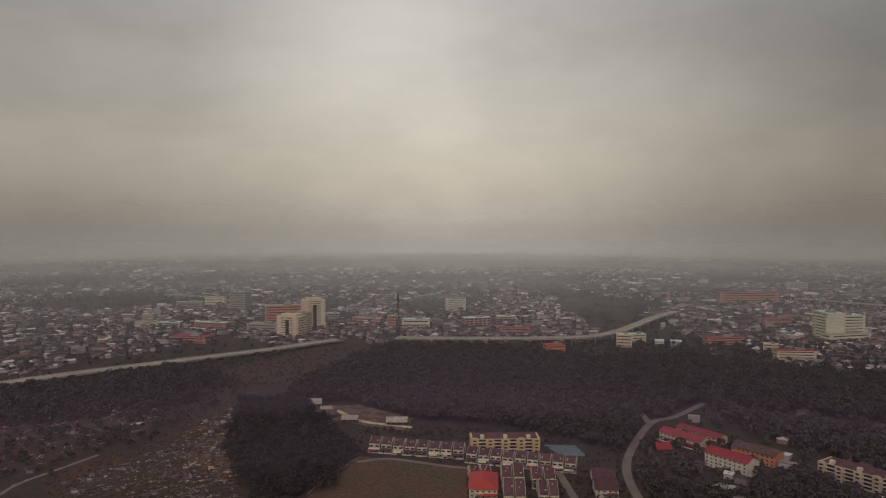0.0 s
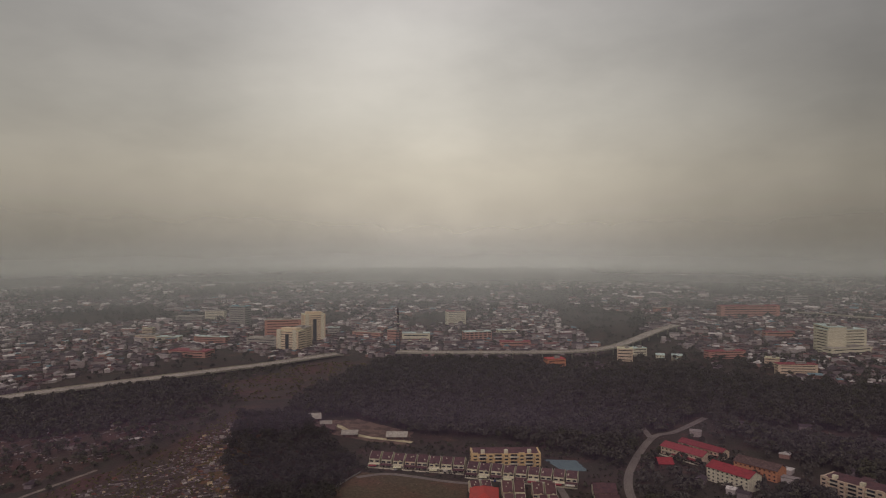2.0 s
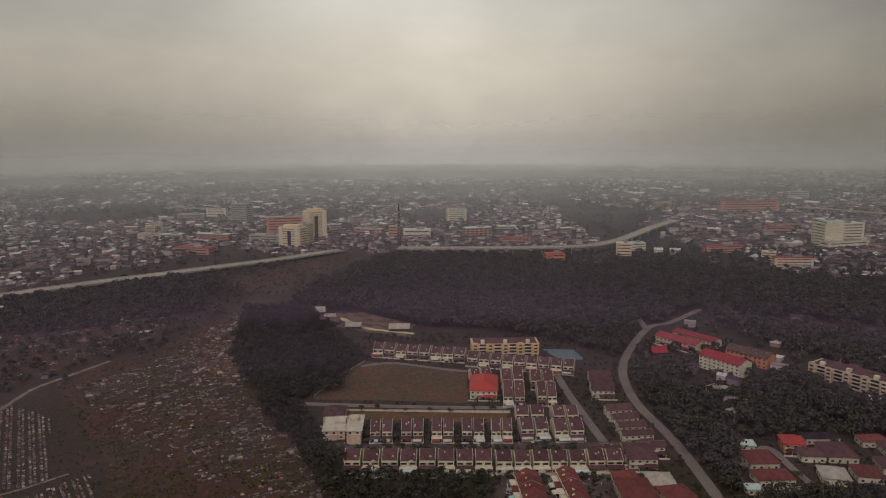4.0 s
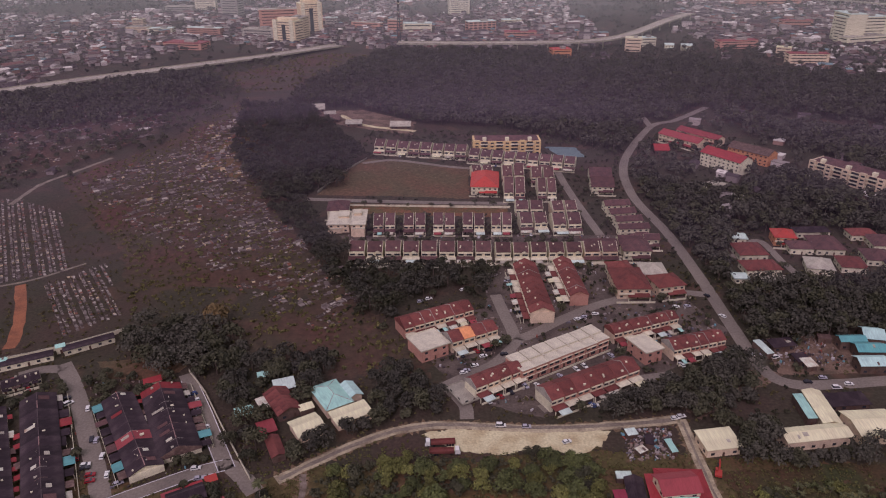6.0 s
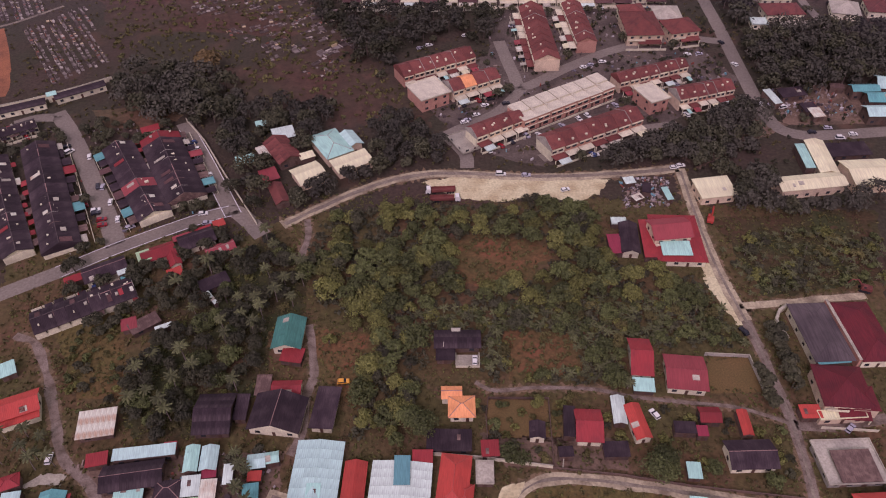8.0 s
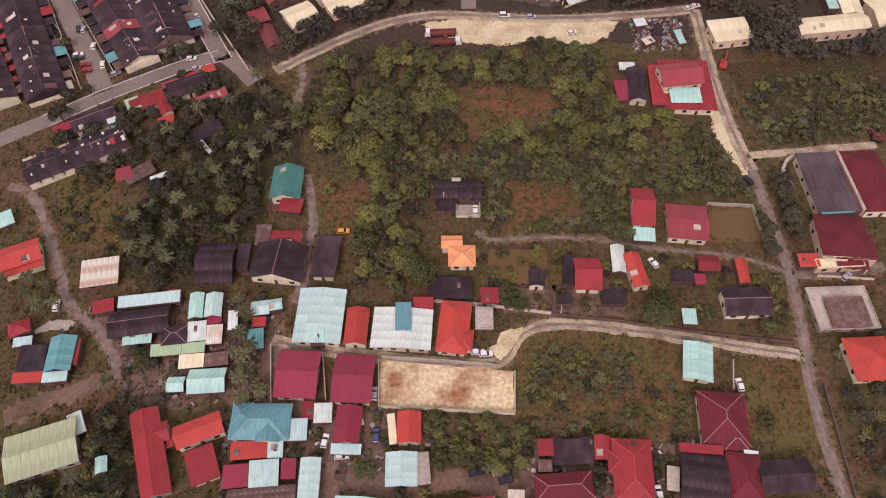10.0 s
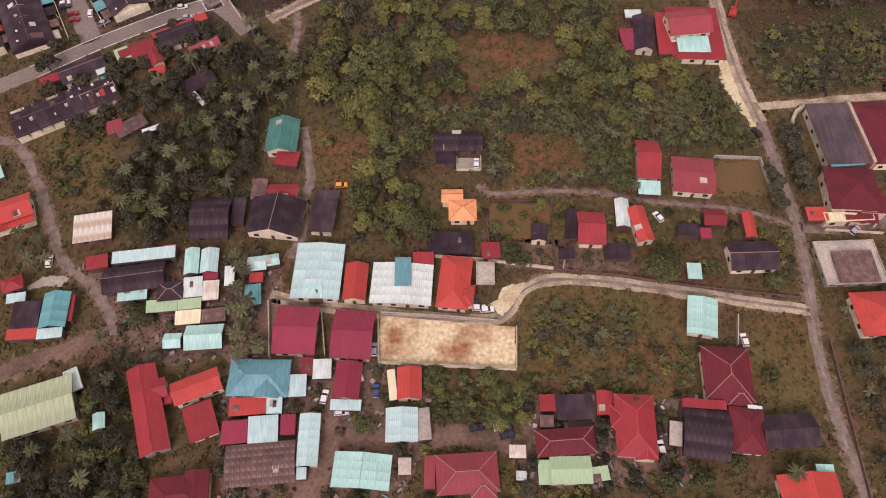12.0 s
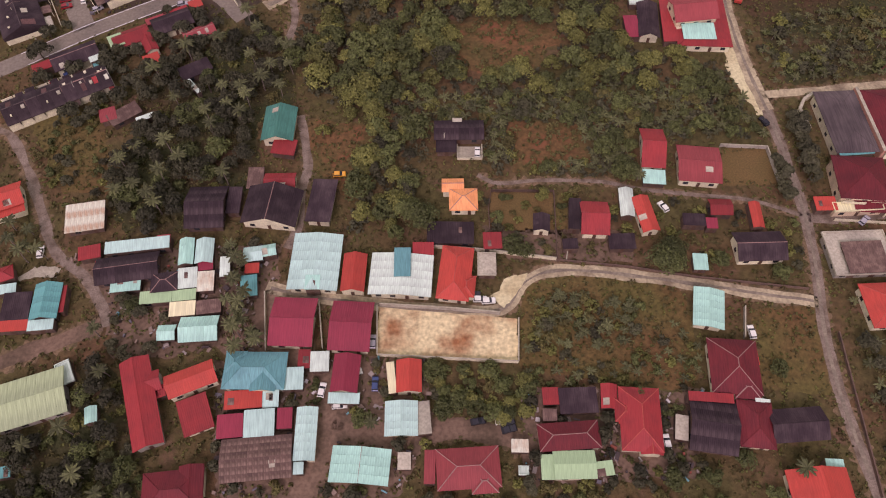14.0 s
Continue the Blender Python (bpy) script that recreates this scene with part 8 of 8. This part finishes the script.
# woods as wholes
def wood(name, poly, n, gap, rx, rz, base, clumps, count, size, label, seed):
    """A wood of two kinds of leaf, sown together."""
    sown = scatter(poly, n, random.Random(seed), gap * 1.2, (), 3, 3)
    half = len(sown) * 3 // 5
    thicket(name, sown[:half], "wood", rx * 1.4, rz * 1.35, base, clumps + 3, count + 4, size, label, "wood", seed, 0.45)
    thicket(name, sown[half:], "dark", rx * 1.3, rz * 1.25, base, clumps + 3, count + 4, size, label, "wood", seed + 50, 0.45)


wood("hill_wood", HILL_WOOD, 560, 5.0, 4.0, 4.5, 2.5, 9, 26, 0.7, "dark dense wood beside the burial hill", 1)
wood("back_wood", BACK_WOOD, 2600, 6.0, 5.0, 5.5, 3.0, 8, 14, 1.2, "dark forest behind the estate", 2)
wood("school_wood", SCHOOL_WOOD, 460, 5.5, 4.2, 4.5, 2.0, 8, 14, 1.1, "dark wood round the school", 3)
wood("east_wood", EAST_WOOD, 340, 4.5, 4.0, 4.6, 2.4, 10, 20, 0.8, "dark wood beside the main road", 4)
wood("far_east_wood", FAR_EAST, 300, 6.0, 4.4, 4.6, 2.4, 8, 12, 1.3, "dark wood beyond the school", 5)
wood("hill_back_wood", HILL_BACK, 520, 6.5, 4.4, 4.4, 2.4, 8, 12, 1.3, "dark trees below the highway", 6)
wood("farm_wood", FARM_TREES, 130, 4.2, 3.4, 3.6, 1.8, 11, 32, 0.6, "dense trees round the farm sheds", 7)
wood("strip_wood", STRIP_TREES, 60, 4.2, 3.8, 4.0, 2.0, 11, 32, 0.65, "dense strip of trees beside the terraces", 8)
wood("roadside_wood", ROAD_EDGE, 50, 4.2, 3.4, 3.6, 1.8, 11, 32, 0.6, "dense trees behind the workshops", 9)
wood("graveside_wood", GRAVE_WOOD, 60, 4.6, 4.4, 4.6, 2.2, 11, 28, 0.75, "dark trees below the graves", 10)

# undergrowth: low scrub between everything near
LAWNS = ([(86.0, 141.2), (99.5, 141.6), (100.1, 130.5), (83.7, 130.5)], [(12.5, 126.5), (31.5, 126.5), (31.0, 112.0), (11.5, 112.0)])
NEAR = [(-330, 330), (-160, 60), (-110, 20), (110, 20), (170, 210), (330, 420), (180, 470), (-40, 330), (-120, 430), (-250, 480)]
thicket("scrub", scatter(NEAR, 1700, rng, 0, (THICKET,) + LAWNS, 0.4, 0.3), "grass", 1.0, 0.8, 0.0, 3, 7, 0.42, "low olive scrub and weeds", "scrub", 7, 0.5, False)
thicket("scrub", scatter(NEAR, 1500, rng, 0, (THICKET,) + LAWNS, 0.4, 0.3), "olive", 1.1, 0.8, 0.0, 3, 8, 0.4, "low green scrub and weeds", "scrub", 8, 0.75, False)
thicket("undergrowth", scatter(BANANAS, 110, rng, 2.6, clear, 1.5, 1.0), "mid", 1.8, 1.4, 0.2, 9, 34, 0.34, "leafy green bushes crowding the banana plants", "scrub", 51, 0.45, False)
thicket("undergrowth", scatter(BANANAS, 70, rng, 3.0, clear, 1.5, 1.0), "bright", 1.7, 1.6, 0.2, 8, 30, 0.32, "yellow-green bushes among the banana plants", "scrub", 52, 0.45, False)
thicket("undergrowth", scatter(THICKET, 1500, rng, 0, clear, 0.5, 0.5), "dark", 1.5, 1.3, 0.1, 4, 9, 0.45, "dense undergrowth of the thicket", "scrub", 9, 0.4, False)
VILLAGE = [(-170, 215), (-112, 28), (112, 28), (165, 215), (60, 225), (-60, 225)]
thicket("grass_tufts", scatter(VILLAGE, 6000, rng, 0, (THICKET,) + LAWNS, 0.2, 0.2), "grass", 0.6, 0.4, 0.0, 2, 6, 0.26, "tufts of dry grass and weeds", "grass", 21, 0.5, False)
thicket("grass_tufts", scatter(VILLAGE, 4500, rng, 0, (THICKET,) + LAWNS, 0.2, 0.2), "bright", 0.7, 0.45, 0.0, 2, 6, 0.28, "tufts of green grass and weeds", "grass", 22, 0.5, False)
ESTATE = [(-60, 330), (60, 240), (170, 240), (330, 470), (200, 700), (-90, 680), (-60, 480)]
thicket("scrub", scatter(CLEAR_A, 150, rng) + scatter(CLEAR_B, 110, rng), "olive", 0.9, 0.7, 0.0, 3, 7, 0.4, "low scrub growing over the clearings", "scrub", 31, 0.6, False)
thicket("garden_shrubs", scatter(ESTATE, 1700, rng, 0, (FIELD_A, FIELD_B), 0.8, 0.6), "dark", 1.4, 1.5, 0.1, 3, 8, 0.6, "small garden trees and shrubs between terraces", "scrub", 10, 0.5, False)
gaps = [(x + rng.uniform(-1.2, 1.2), y + rng.uniform(-2, 2)) for x in (-52.0, -31.8, -11.5, 8.5, 28.2, 47.6) for y in (437, 442, 447, 452, 456)]
gaps += [(x + rng.uniform(-2, 2), 383.5 + rng.uniform(-2.5, 2.5)) for x in range(-60, 106, 7)] + [(x + rng.uniform(-2, 2), 424 + rng.uniform(-3, 3)) for x in range(-64, 96, 9)]
gaps += [(x + rng.uniform(-2, 2), 497 + rng.uniform(-2, 2) - 9) for x in range(-60, 46, 16)] + scatter(ESTATE, 230, rng, 6.0, (FIELD_A, FIELD_B), 0.6, 1.2)
thicket("estate_trees", gaps, "dark", 2.3, 2.6, 1.1, 9, 26, 0.55, "dark garden trees in the gaps between the terraces", "trees", 71, 0.4)
thicket("hill_scrub", scatter(HILL_SLOPE, 1500, rng, 0, (), 0.8, 0.6), "olive", 1.3, 0.7, 0.0, 3, 6, 0.8, "dry brown-green scrub on the burial hill", "scrub", 12, 0.5, False)


# ---- burial ground ----
def graves(name, places, turn, label, seed, big=0.10, size=0.80, row=True):
    """Low tombs, each a plinth with a headstone, on the hill with two arms and in short rows along the slope, in one piece."""
    g, s = random.Random(seed), Shape()
    for x, y in places:
        a = radians(turn + g.uniform(-14, 14))
        c, t = math.cos(a), math.sin(a)
        k = size * g.uniform(0.7, 1.25) * (2.1 if g.random() < big else 1.0)
        tomb = Shape().box(-1.05 * k, 1.05 * k, -1.0 * k, 0.8 * k, -0.4, 0.3 * k), Shape().box(-1.0 * k, 1.0 * k, 0.8 * k, 1.05 * k, -0.4, (0.8 + 0.5 * g.random()) * k)
        if row:
            tomb += Shape().box(-1.3 * k, -1.08 * k, -1.5 * k, 0.9 * k, -0.4, 0.45 * k), Shape().box(1.08 * k, 1.3 * k, -1.5 * k, 0.9 * k, -0.4, 0.45 * k)
        for j in range(g.choice((1, 1, 2, 2, 3, 4)) if row else 1):
            px, py = x + 2.75 * k * j * c, y + 2.75 * k * j * t
            if row and on_road(px, py, 1.0):
                break
            dz = hill(px, py)
            for q in tomb:
                s.add([(px + vx * c - vy * t, py + vx * t + vy * c, dz + vz) for vx, vy, vz in q.v], q.f)
    ob = new(name)
    tagged(ob, label, "graves", kind="stuff")
    me = bpy.data.meshes.new("tombs")
    me.from_pydata(s.v, [], s.f)
    me.materials.append(TOMB)
    part("tombs", me, ob)
    return ob


TOMB = palette("tomb_stone", [(0.0, (0.09, 0.068, 0.055)), (0.34, (0.15, 0.12, 0.10)), (0.62, (0.24, 0.205, 0.17)), (0.84, (0.44, 0.40, 0.32)), (0.92, (0.24, 0.10, 0.06)), (0.97, (0.55, 0.44, 0.25))])
graves("gravestones", scatter(GRAVES_A, 640, rng, 2.6, (), 1, 0.5), 35, "weathered pale gravestones scattered over the hill", 1)
graves("gravestones", scatter(GRAVES_C, 120, rng, 2.6, (), 1, 0.5), 30, "crowded pale tombs near the crest", 2, 0.25)
graves("gravestones", scatter(GRAVES_B, 420, rng, 2.5, (), 1, 0.5), 30, "old gravestones behind the hill", 3)


def grave_rows(name, poly, along, step, seed, label):
    """Tombs in straight rows, filling the plot."""
    g, places = random.Random(seed), []
    xs, ys = [p[0] for p in poly], [p[1] for p in poly]
    a = radians(along)
    cx, cy = sum(xs) / len(xs), sum(ys) / len(ys)
    for i in range(-40, 41):
        for j in range(-60, 61):
            u, v = i * step + (0.7 if i % 2 else 0), j * 1.5
            x, y = cx + u * math.cos(a) - v * math.sin(a), cy + u * math.sin(a) + v * math.cos(a)
            if inside(x, y, poly) and g.random() < 0.9 and not on_road(x, y, 0.5):
                places.append((x + g.uniform(-0.15, 0.15), y + g.uniform(-0.15, 0.15)))
    return graves(name, places, along + 90, label, seed, 0.0, 0.74, False)


grave_rows("grave_rows", PLOT_A, ROWS_AB, 3.2, 4, "straight rows of pale tombs")
grave_rows("grave_rows", PLOT_B, ROWS_AB, 3.0, 5, "straight rows of pale tombs")
grave_rows("grave_rows", PLOT_C, ROWS_C, 3.2, 6, "straight rows of pale tombs")


# ---- lorries on the verge ----
def lorry(x, y, rot, bed):
    t = thing("lorry", x, y, rot, "long lorry with white cab and rust-red trailer", "lorry", z=0.1)
    part("trailer", Shape().box(-6.2, 3.6, -1.2, 1.2, 1.1, 1.5).box(-6.2, 3.6, -1.25, -1.15, 1.5, 2.3).box(-6.2, 3.6, 1.15, 1.25, 1.5, 2.3).box(-6.25, -6.15, -1.2, 1.2, 1.5, 2.3).mesh("trailer", ROOF[bed]), t)
    part("cab", Shape().extrude([(4.0, 0.6), (4.0, 2.9), (5.6, 2.9), (6.1, 1.9), (6.1, 0.6)], -1.2, 1.2, "y").mesh("cab", CARS["van"].children[0].data.materials[0]), t)
    part("windscreen", Shape().extrude([(5.66, 2.75), (5.72, 2.75), (6.12, 2.0), (6.08, 1.98)], -1.05, 1.05, "y").mesh("windscreen", GLASS), t)
    for px in (-5.2, -4.1, -3.0, 2.4, 5.0):
        for py in (-1.05, 1.05):
            part("wheel", Shape().beam((px, py - 0.15, 0.5), (px, py + 0.15, 0.5), 0.5, 10).mesh("wheel", TYRE), t)
    return t


lorry(-2.8, 226.3, 184, "brick")
lorry(-0.7, 221.0, 2, "brick")


# ---- clutter: crates, drums, boards and stacked goods in the yards ----
def yard_goods(name, poly, n, label, seed, high=1.4):
    g, s = random.Random(seed), Shape()
    for x, y in scatter(poly, n, g, 0.4, (), 0.2, 0.2):
        a, w, d, h = g.uniform(0, 3.14), 0.4 + 1.6 * g.random() ** 2, 0.3 + 1.0 * g.random() ** 2, g.uniform(0.2, high)
        c, t, z = math.cos(a), math.sin(a), hill(x, y)
        q = Shape().box(-w / 2, w / 2, -d / 2, d / 2, -0.05, h)
        s.add([(x + vx * c - vy * t, y + vx * t + vy * c, z + vz) for vx, vy, vz in q.v], q.f)
    ob = tagged(new(name), label, "clutter", kind="stuff")
    me = bpy.data.meshes.new("goods")
    me.from_pydata(s.v, [], s.f)
    me.materials.append(GOODS)
    part("goods", me, ob)


GOODS = palette("yard_goods", [(0.0, (0.07, 0.055, 0.05)), (0.25, (0.25, 0.19, 0.14)), (0.50, (0.30, 0.26, 0.22)), (0.80, (0.48, 0.46, 0.42)), (0.86, (0.26, 0.08, 0.05)), (0.88, (0.14, 0.34, 0.36)), (0.92, (0.16, 0.15, 0.16))])


# ---- the far town ----
def far_town(seed, n, y0, y1, power, size, within=(), label="crowded low houses of the distant town"):
    """Small houses out to the haze: walls in one piece and roofs in another."""
    g, walls, roofs = random.Random(seed), Shape(), Shape()
    made = 0
    while made < n:
        y = y0 + (y1 - y0) * g.random() ** power
        x = g.uniform(-0.70, 0.70) * y
        if within:
            if not inside(x, y, within) or inside(x, y, BACK_WOOD) and g.random() < 0.7:
                made += 0.02
                continue
        elif noise.noise((x * 0.004, y * 0.0025, 5.0)) < -0.22 or inside(x, y, BACK_WOOD) or inside(x, y, FAR_EAST) or inside(x, y, SLOPE) or x < -150 and y < 1226 + 0.966 * (x + 177) or x >= -150 and y < 1190 and x < 330:
            made += 0.2
            continue
        if not vacant(x, y, 5, 6):
            continue
        made += 1
        a = noise.noise((x * 0.0015, y * 0.0015, 1.0)) * 3 + (1.57 if g.random() < 0.35 else 0)
        big = g.random() < 0.10 and not within
        w, d, h = g.uniform(8, 19) * size * (2.2 if big else 1), g.uniform(8, 13) * size * (1.5 if big else 1), g.uniform(3.0, 6.2) * (1.5 if big else 1)
        c, t = math.cos(a), math.sin(a)
        q = Shape().box(-w / 2, w / 2, -d / 2, d / 2, -0.2, h)
        r = Shape()
        if g.random() < 0.75:
            r.extrude([(-d / 2 - 0.5, h), (0, h + d * 0.22), (d / 2 + 0.5, h), (0, h - 0.2)], -w / 2 - 0.4, w / 2 + 0.4, "x")
        else:
            r.box(-w / 2 - 0.3, w / 2 + 0.3, -d / 2 - 0.3, d / 2 + 0.3, h, h + 0.5)
        for src, dst in ((q, walls), (r, roofs)):
            dst.add([(x + vx * c - vy * t, y + vx * t + vy * c, vz) for vx, vy, vz in src.v], src.f)
    ob = tagged(new("far_houses"), label, "town", kind="stuff")
    for nm, s, m in (("walls", walls, TOWN_WALL), ("roofs", roofs, TOWN_ROOF)):
        me = bpy.data.meshes.new(nm)
        me.from_pydata(s.v, [], s.f)
        me.materials.append(m)
        part(nm, me, ob)


TOWN_WALL = palette("town_walls", [(0.0, (0.24, 0.20, 0.18)), (0.4, (0.38, 0.33, 0.28)), (0.75, (0.52, 0.47, 0.40)), (0.92, (0.36, 0.22, 0.16))])
TOWN_ROOF = palette("town_roofs", [(0.0, (0.07, 0.052, 0.050)), (0.35, (0.12, 0.070, 0.060)), (0.6, (0.20, 0.10, 0.08)), (0.68, (0.28, 0.25, 0.21)), (0.84, (0.66, 0.63, 0.52)), (0.96, (0.16, 0.25, 0.24))])
EAST_LAND = [(165, 450), (560, 430), (760, 860), (720, 1190), (420, 1215), (-60, 1190), (-110, 1150), (40, 1120), (300, 1000), (280, 760), (220, 660), (150, 600)]
WEST_LAND = [(-760, 690), (-560, 560), (-390, 500), (-300, 560), (-262, 640), (-226, 800), (-292, 930), (-215, 1140), (-330, 1070), (-600, 810)]
far_town(21, 60, 450, 1215, 1.0, 0.8, EAST_LAND, "scattered village houses among the trees beyond the school")
far_town(22, 26, 560, 1130, 1.0, 0.6, WEST_LAND, "small houses below the highway")
far_town(5, 5200, 880, 2000, 0.95, 0.70)
far_town(6, 4600, 1900, 4600, 1.1, 1.05)
TOWN = [(-1350, 850), (-640, 790), (-200, 1220), (420, 1180), (700, 1000), (1350, 1500), (2300, 3400), (-2300, 3400)]
thicket("town_trees", [q for q in scatter(TOWN, 8500, rng, 0, (BACK_WOOD,), 2, 4) if noise.noise((q[0] * 0.004, q[1] * 0.0025, 5.0)) < -0.09 or rng.random() < 0.26], "wood", 5.5, 4.8, 1.0, 5, 8, 1.9, "dark trees among the houses of the town", "trees", 13, 0.4, False)
thicket("town_trees", [(x, y) for x, y in ((rng.uniform(-0.7, 0.7) * v, v) for v in (rng.uniform(1700, 4600) for _ in range(2000)))], "wood", 11.0, 8.0, 1.0, 5, 7, 4.0, "dark groves in the distant town", "trees", 14, 0.5, False)


PLAIN = (HILL_SLOPE, SLOPE, GRAVES_A, GRAVES_C, PLOT_A, PLOT_B, PLOT_C, FIELD_A, FIELD_B)
thicket("village_trees", scatter(EAST_LAND, 1150, rng, 5.5, PLAIN + (BACK_WOOD, SCHOOL_WOOD, FAR_EAST), 2, 3), "wood", 4.4, 4.6, 1.6, 7, 11, 1.4, "dark trees between the houses beyond the school", "trees", 15, 0.45)
thicket("village_trees", scatter(WEST_LAND, 520, rng, 6.0, PLAIN + (HILL_BACK,), 2, 3), "dark", 3.8, 3.6, 1.2, 7, 10, 1.3, "dark trees and bushes below the highway", "trees", 16, 0.5)
thicket("hill_scrub", scatter(SLOPE, 260, rng, 5.0, (), 2, 2), "olive", 2.4, 1.8, 0.1, 5, 8, 0.9, "bushes on the green slope below the highway", "scrub", 17, 0.6, False)


# ---- painted sheets that stand in for haze over the far land ----
def haze(r, top, amount, tint, label, lean=1.0, middle=1.0):
    """A see-through tinted sheet that stands in for haze over the land at the distance r, leaning away with height or
    upright; the dimmer light to the west, and most of all to the east, is painted into its colour, and it is thinner by
    the factor middle straight ahead.
    """
    m = bpy.data.materials.new("haze_paint")
    m.use_nodes = True
    t = m.node_tree
    t.nodes.clear()
    N, L = t.nodes.new, t.links.new
    out, mix, tr, df = (N(k) for k in ("ShaderNodeOutputMaterial", "ShaderNodeMixShader", "ShaderNodeBsdfTransparent", "ShaderNodeBsdfDiffuse"))
    co, sep, mr, nz, ml = (N(k) for k in ("ShaderNodeTexCoord", "ShaderNodeSeparateXYZ", "ShaderNodeMapRange", "ShaderNodeTexNoise", "ShaderNodeMath"))
    L(co.outputs["Object"], sep.inputs[0])
    # dimmer light towards both sides, painted into the sheet's tint
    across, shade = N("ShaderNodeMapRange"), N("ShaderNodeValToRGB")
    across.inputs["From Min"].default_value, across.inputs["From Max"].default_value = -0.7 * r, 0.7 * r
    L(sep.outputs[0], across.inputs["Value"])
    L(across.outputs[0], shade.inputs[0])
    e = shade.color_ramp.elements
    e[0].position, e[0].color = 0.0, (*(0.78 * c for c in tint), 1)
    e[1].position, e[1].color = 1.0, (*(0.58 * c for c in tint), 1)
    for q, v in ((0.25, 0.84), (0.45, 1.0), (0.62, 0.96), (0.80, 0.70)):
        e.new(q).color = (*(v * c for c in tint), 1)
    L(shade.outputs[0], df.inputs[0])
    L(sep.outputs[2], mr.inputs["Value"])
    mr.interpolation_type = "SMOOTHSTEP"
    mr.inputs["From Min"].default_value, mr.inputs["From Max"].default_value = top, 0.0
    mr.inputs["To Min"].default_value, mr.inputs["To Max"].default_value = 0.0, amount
    nz.inputs["Scale"].default_value, nz.inputs["Detail"].default_value = 0.004, 3.0
    L(co.outputs["Object"], nz.inputs["Vector"])
    ml.operation = "MULTIPLY"
    ml.use_clamp = True
    k = N("ShaderNodeMapRange")
    k.inputs["From Min"].default_value, k.inputs["From Max"].default_value = 0.3, 0.7
    k.inputs["To Min"].default_value, k.inputs["To Max"].default_value = 0.85, 1.12
    L(nz.outputs["Fac"], k.inputs["Value"])
    foot, rise = N("ShaderNodeMapRange"), N("ShaderNodeMath")
    foot.interpolation_type, rise.operation = "SMOOTHSTEP", "MULTIPLY"
    foot.inputs["From Max"].default_value = 0.22 * top if lean else 0.1
    L(sep.outputs[2], foot.inputs["Value"])
    L(foot.outputs[0], rise.inputs[0])
    L(mr.outputs[0], rise.inputs[1])
    L(rise.outputs[0], ml.inputs[0])
    L(k.outputs[0], ml.inputs[1])
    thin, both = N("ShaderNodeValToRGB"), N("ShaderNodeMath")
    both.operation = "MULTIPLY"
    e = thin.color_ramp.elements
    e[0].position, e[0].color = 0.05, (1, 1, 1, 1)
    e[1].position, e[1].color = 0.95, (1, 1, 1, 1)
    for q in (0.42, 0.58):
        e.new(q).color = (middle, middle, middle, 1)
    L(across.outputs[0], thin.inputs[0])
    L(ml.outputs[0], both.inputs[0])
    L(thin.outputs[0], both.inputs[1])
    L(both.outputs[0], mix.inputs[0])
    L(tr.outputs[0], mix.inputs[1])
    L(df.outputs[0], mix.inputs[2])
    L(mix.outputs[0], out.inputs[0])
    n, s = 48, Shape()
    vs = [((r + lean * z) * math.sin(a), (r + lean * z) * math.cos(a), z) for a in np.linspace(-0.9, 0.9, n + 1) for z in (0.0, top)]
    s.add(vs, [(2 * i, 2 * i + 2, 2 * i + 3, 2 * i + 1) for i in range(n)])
    return tagged(new("backdrop", s.mesh("haze_sheet", m)), label, "haze", kind="structure")


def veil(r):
    """Thickness of the haze that the sheets imitate between the lens and the distance r."""
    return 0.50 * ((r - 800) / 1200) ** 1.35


# each sheet's opacity and pale tint paint in the haze of its distance
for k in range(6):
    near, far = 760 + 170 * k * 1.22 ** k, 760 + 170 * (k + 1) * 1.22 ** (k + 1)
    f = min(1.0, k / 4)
    haze(0.5 * (near + far), 250, 1.15 * (1 - math.exp(veil(max(800, near)) - veil(far))), tuple(a + (b - a) * f for a, b in zip((0.58, 0.64, 0.59), (0.68, 0.77, 0.61))), "see-through grey sheet standing in for haze over the distant town")
# upright sheet, painted pale so that the land fades into the sky
haze(4680, 640, 0.97, (0.76, 0.81, 0.62), "upright grey sheet standing in for thick haze that closes the view over the plain", 0.0, 0.55)
# added lilac sheets: their tint paints a purple haze over the dark tones
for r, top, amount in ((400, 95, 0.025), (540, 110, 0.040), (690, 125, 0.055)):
    haze(r, top, amount, (0.68, 0.54, 0.72), "thin lilac sheet painted as haze, lifting the darks of the hill and the woods")
yard_goods("scrap", SCRAP_YARD, 240, "heaps of scrap, sheets and drums", 1, 0.7)
yard_goods("stored_goods", WORK_YARD, 160, "stacked goods in the storage yard", 2)
yard_goods("yard_clutter", SHANTY_YARD, 90, "household clutter between the shanties", 3, 1.0)
yard_goods("yard_clutter", HOUSE_YARD, 80, "household clutter in the trodden yard", 4, 1.0)
yard_goods("yard_clutter", RED_YARD, 100, "boards and drums in the brown yard", 5, 1.0)
yard_goods("yard_clutter", ESTATE_YARD, 500, "bins, planters and clutter between terraces", 6, 1.2)
yard_goods("yard_clutter", TERRACE_YARD, 50, "bins, planters and clutter in front yards", 7, 1.2)
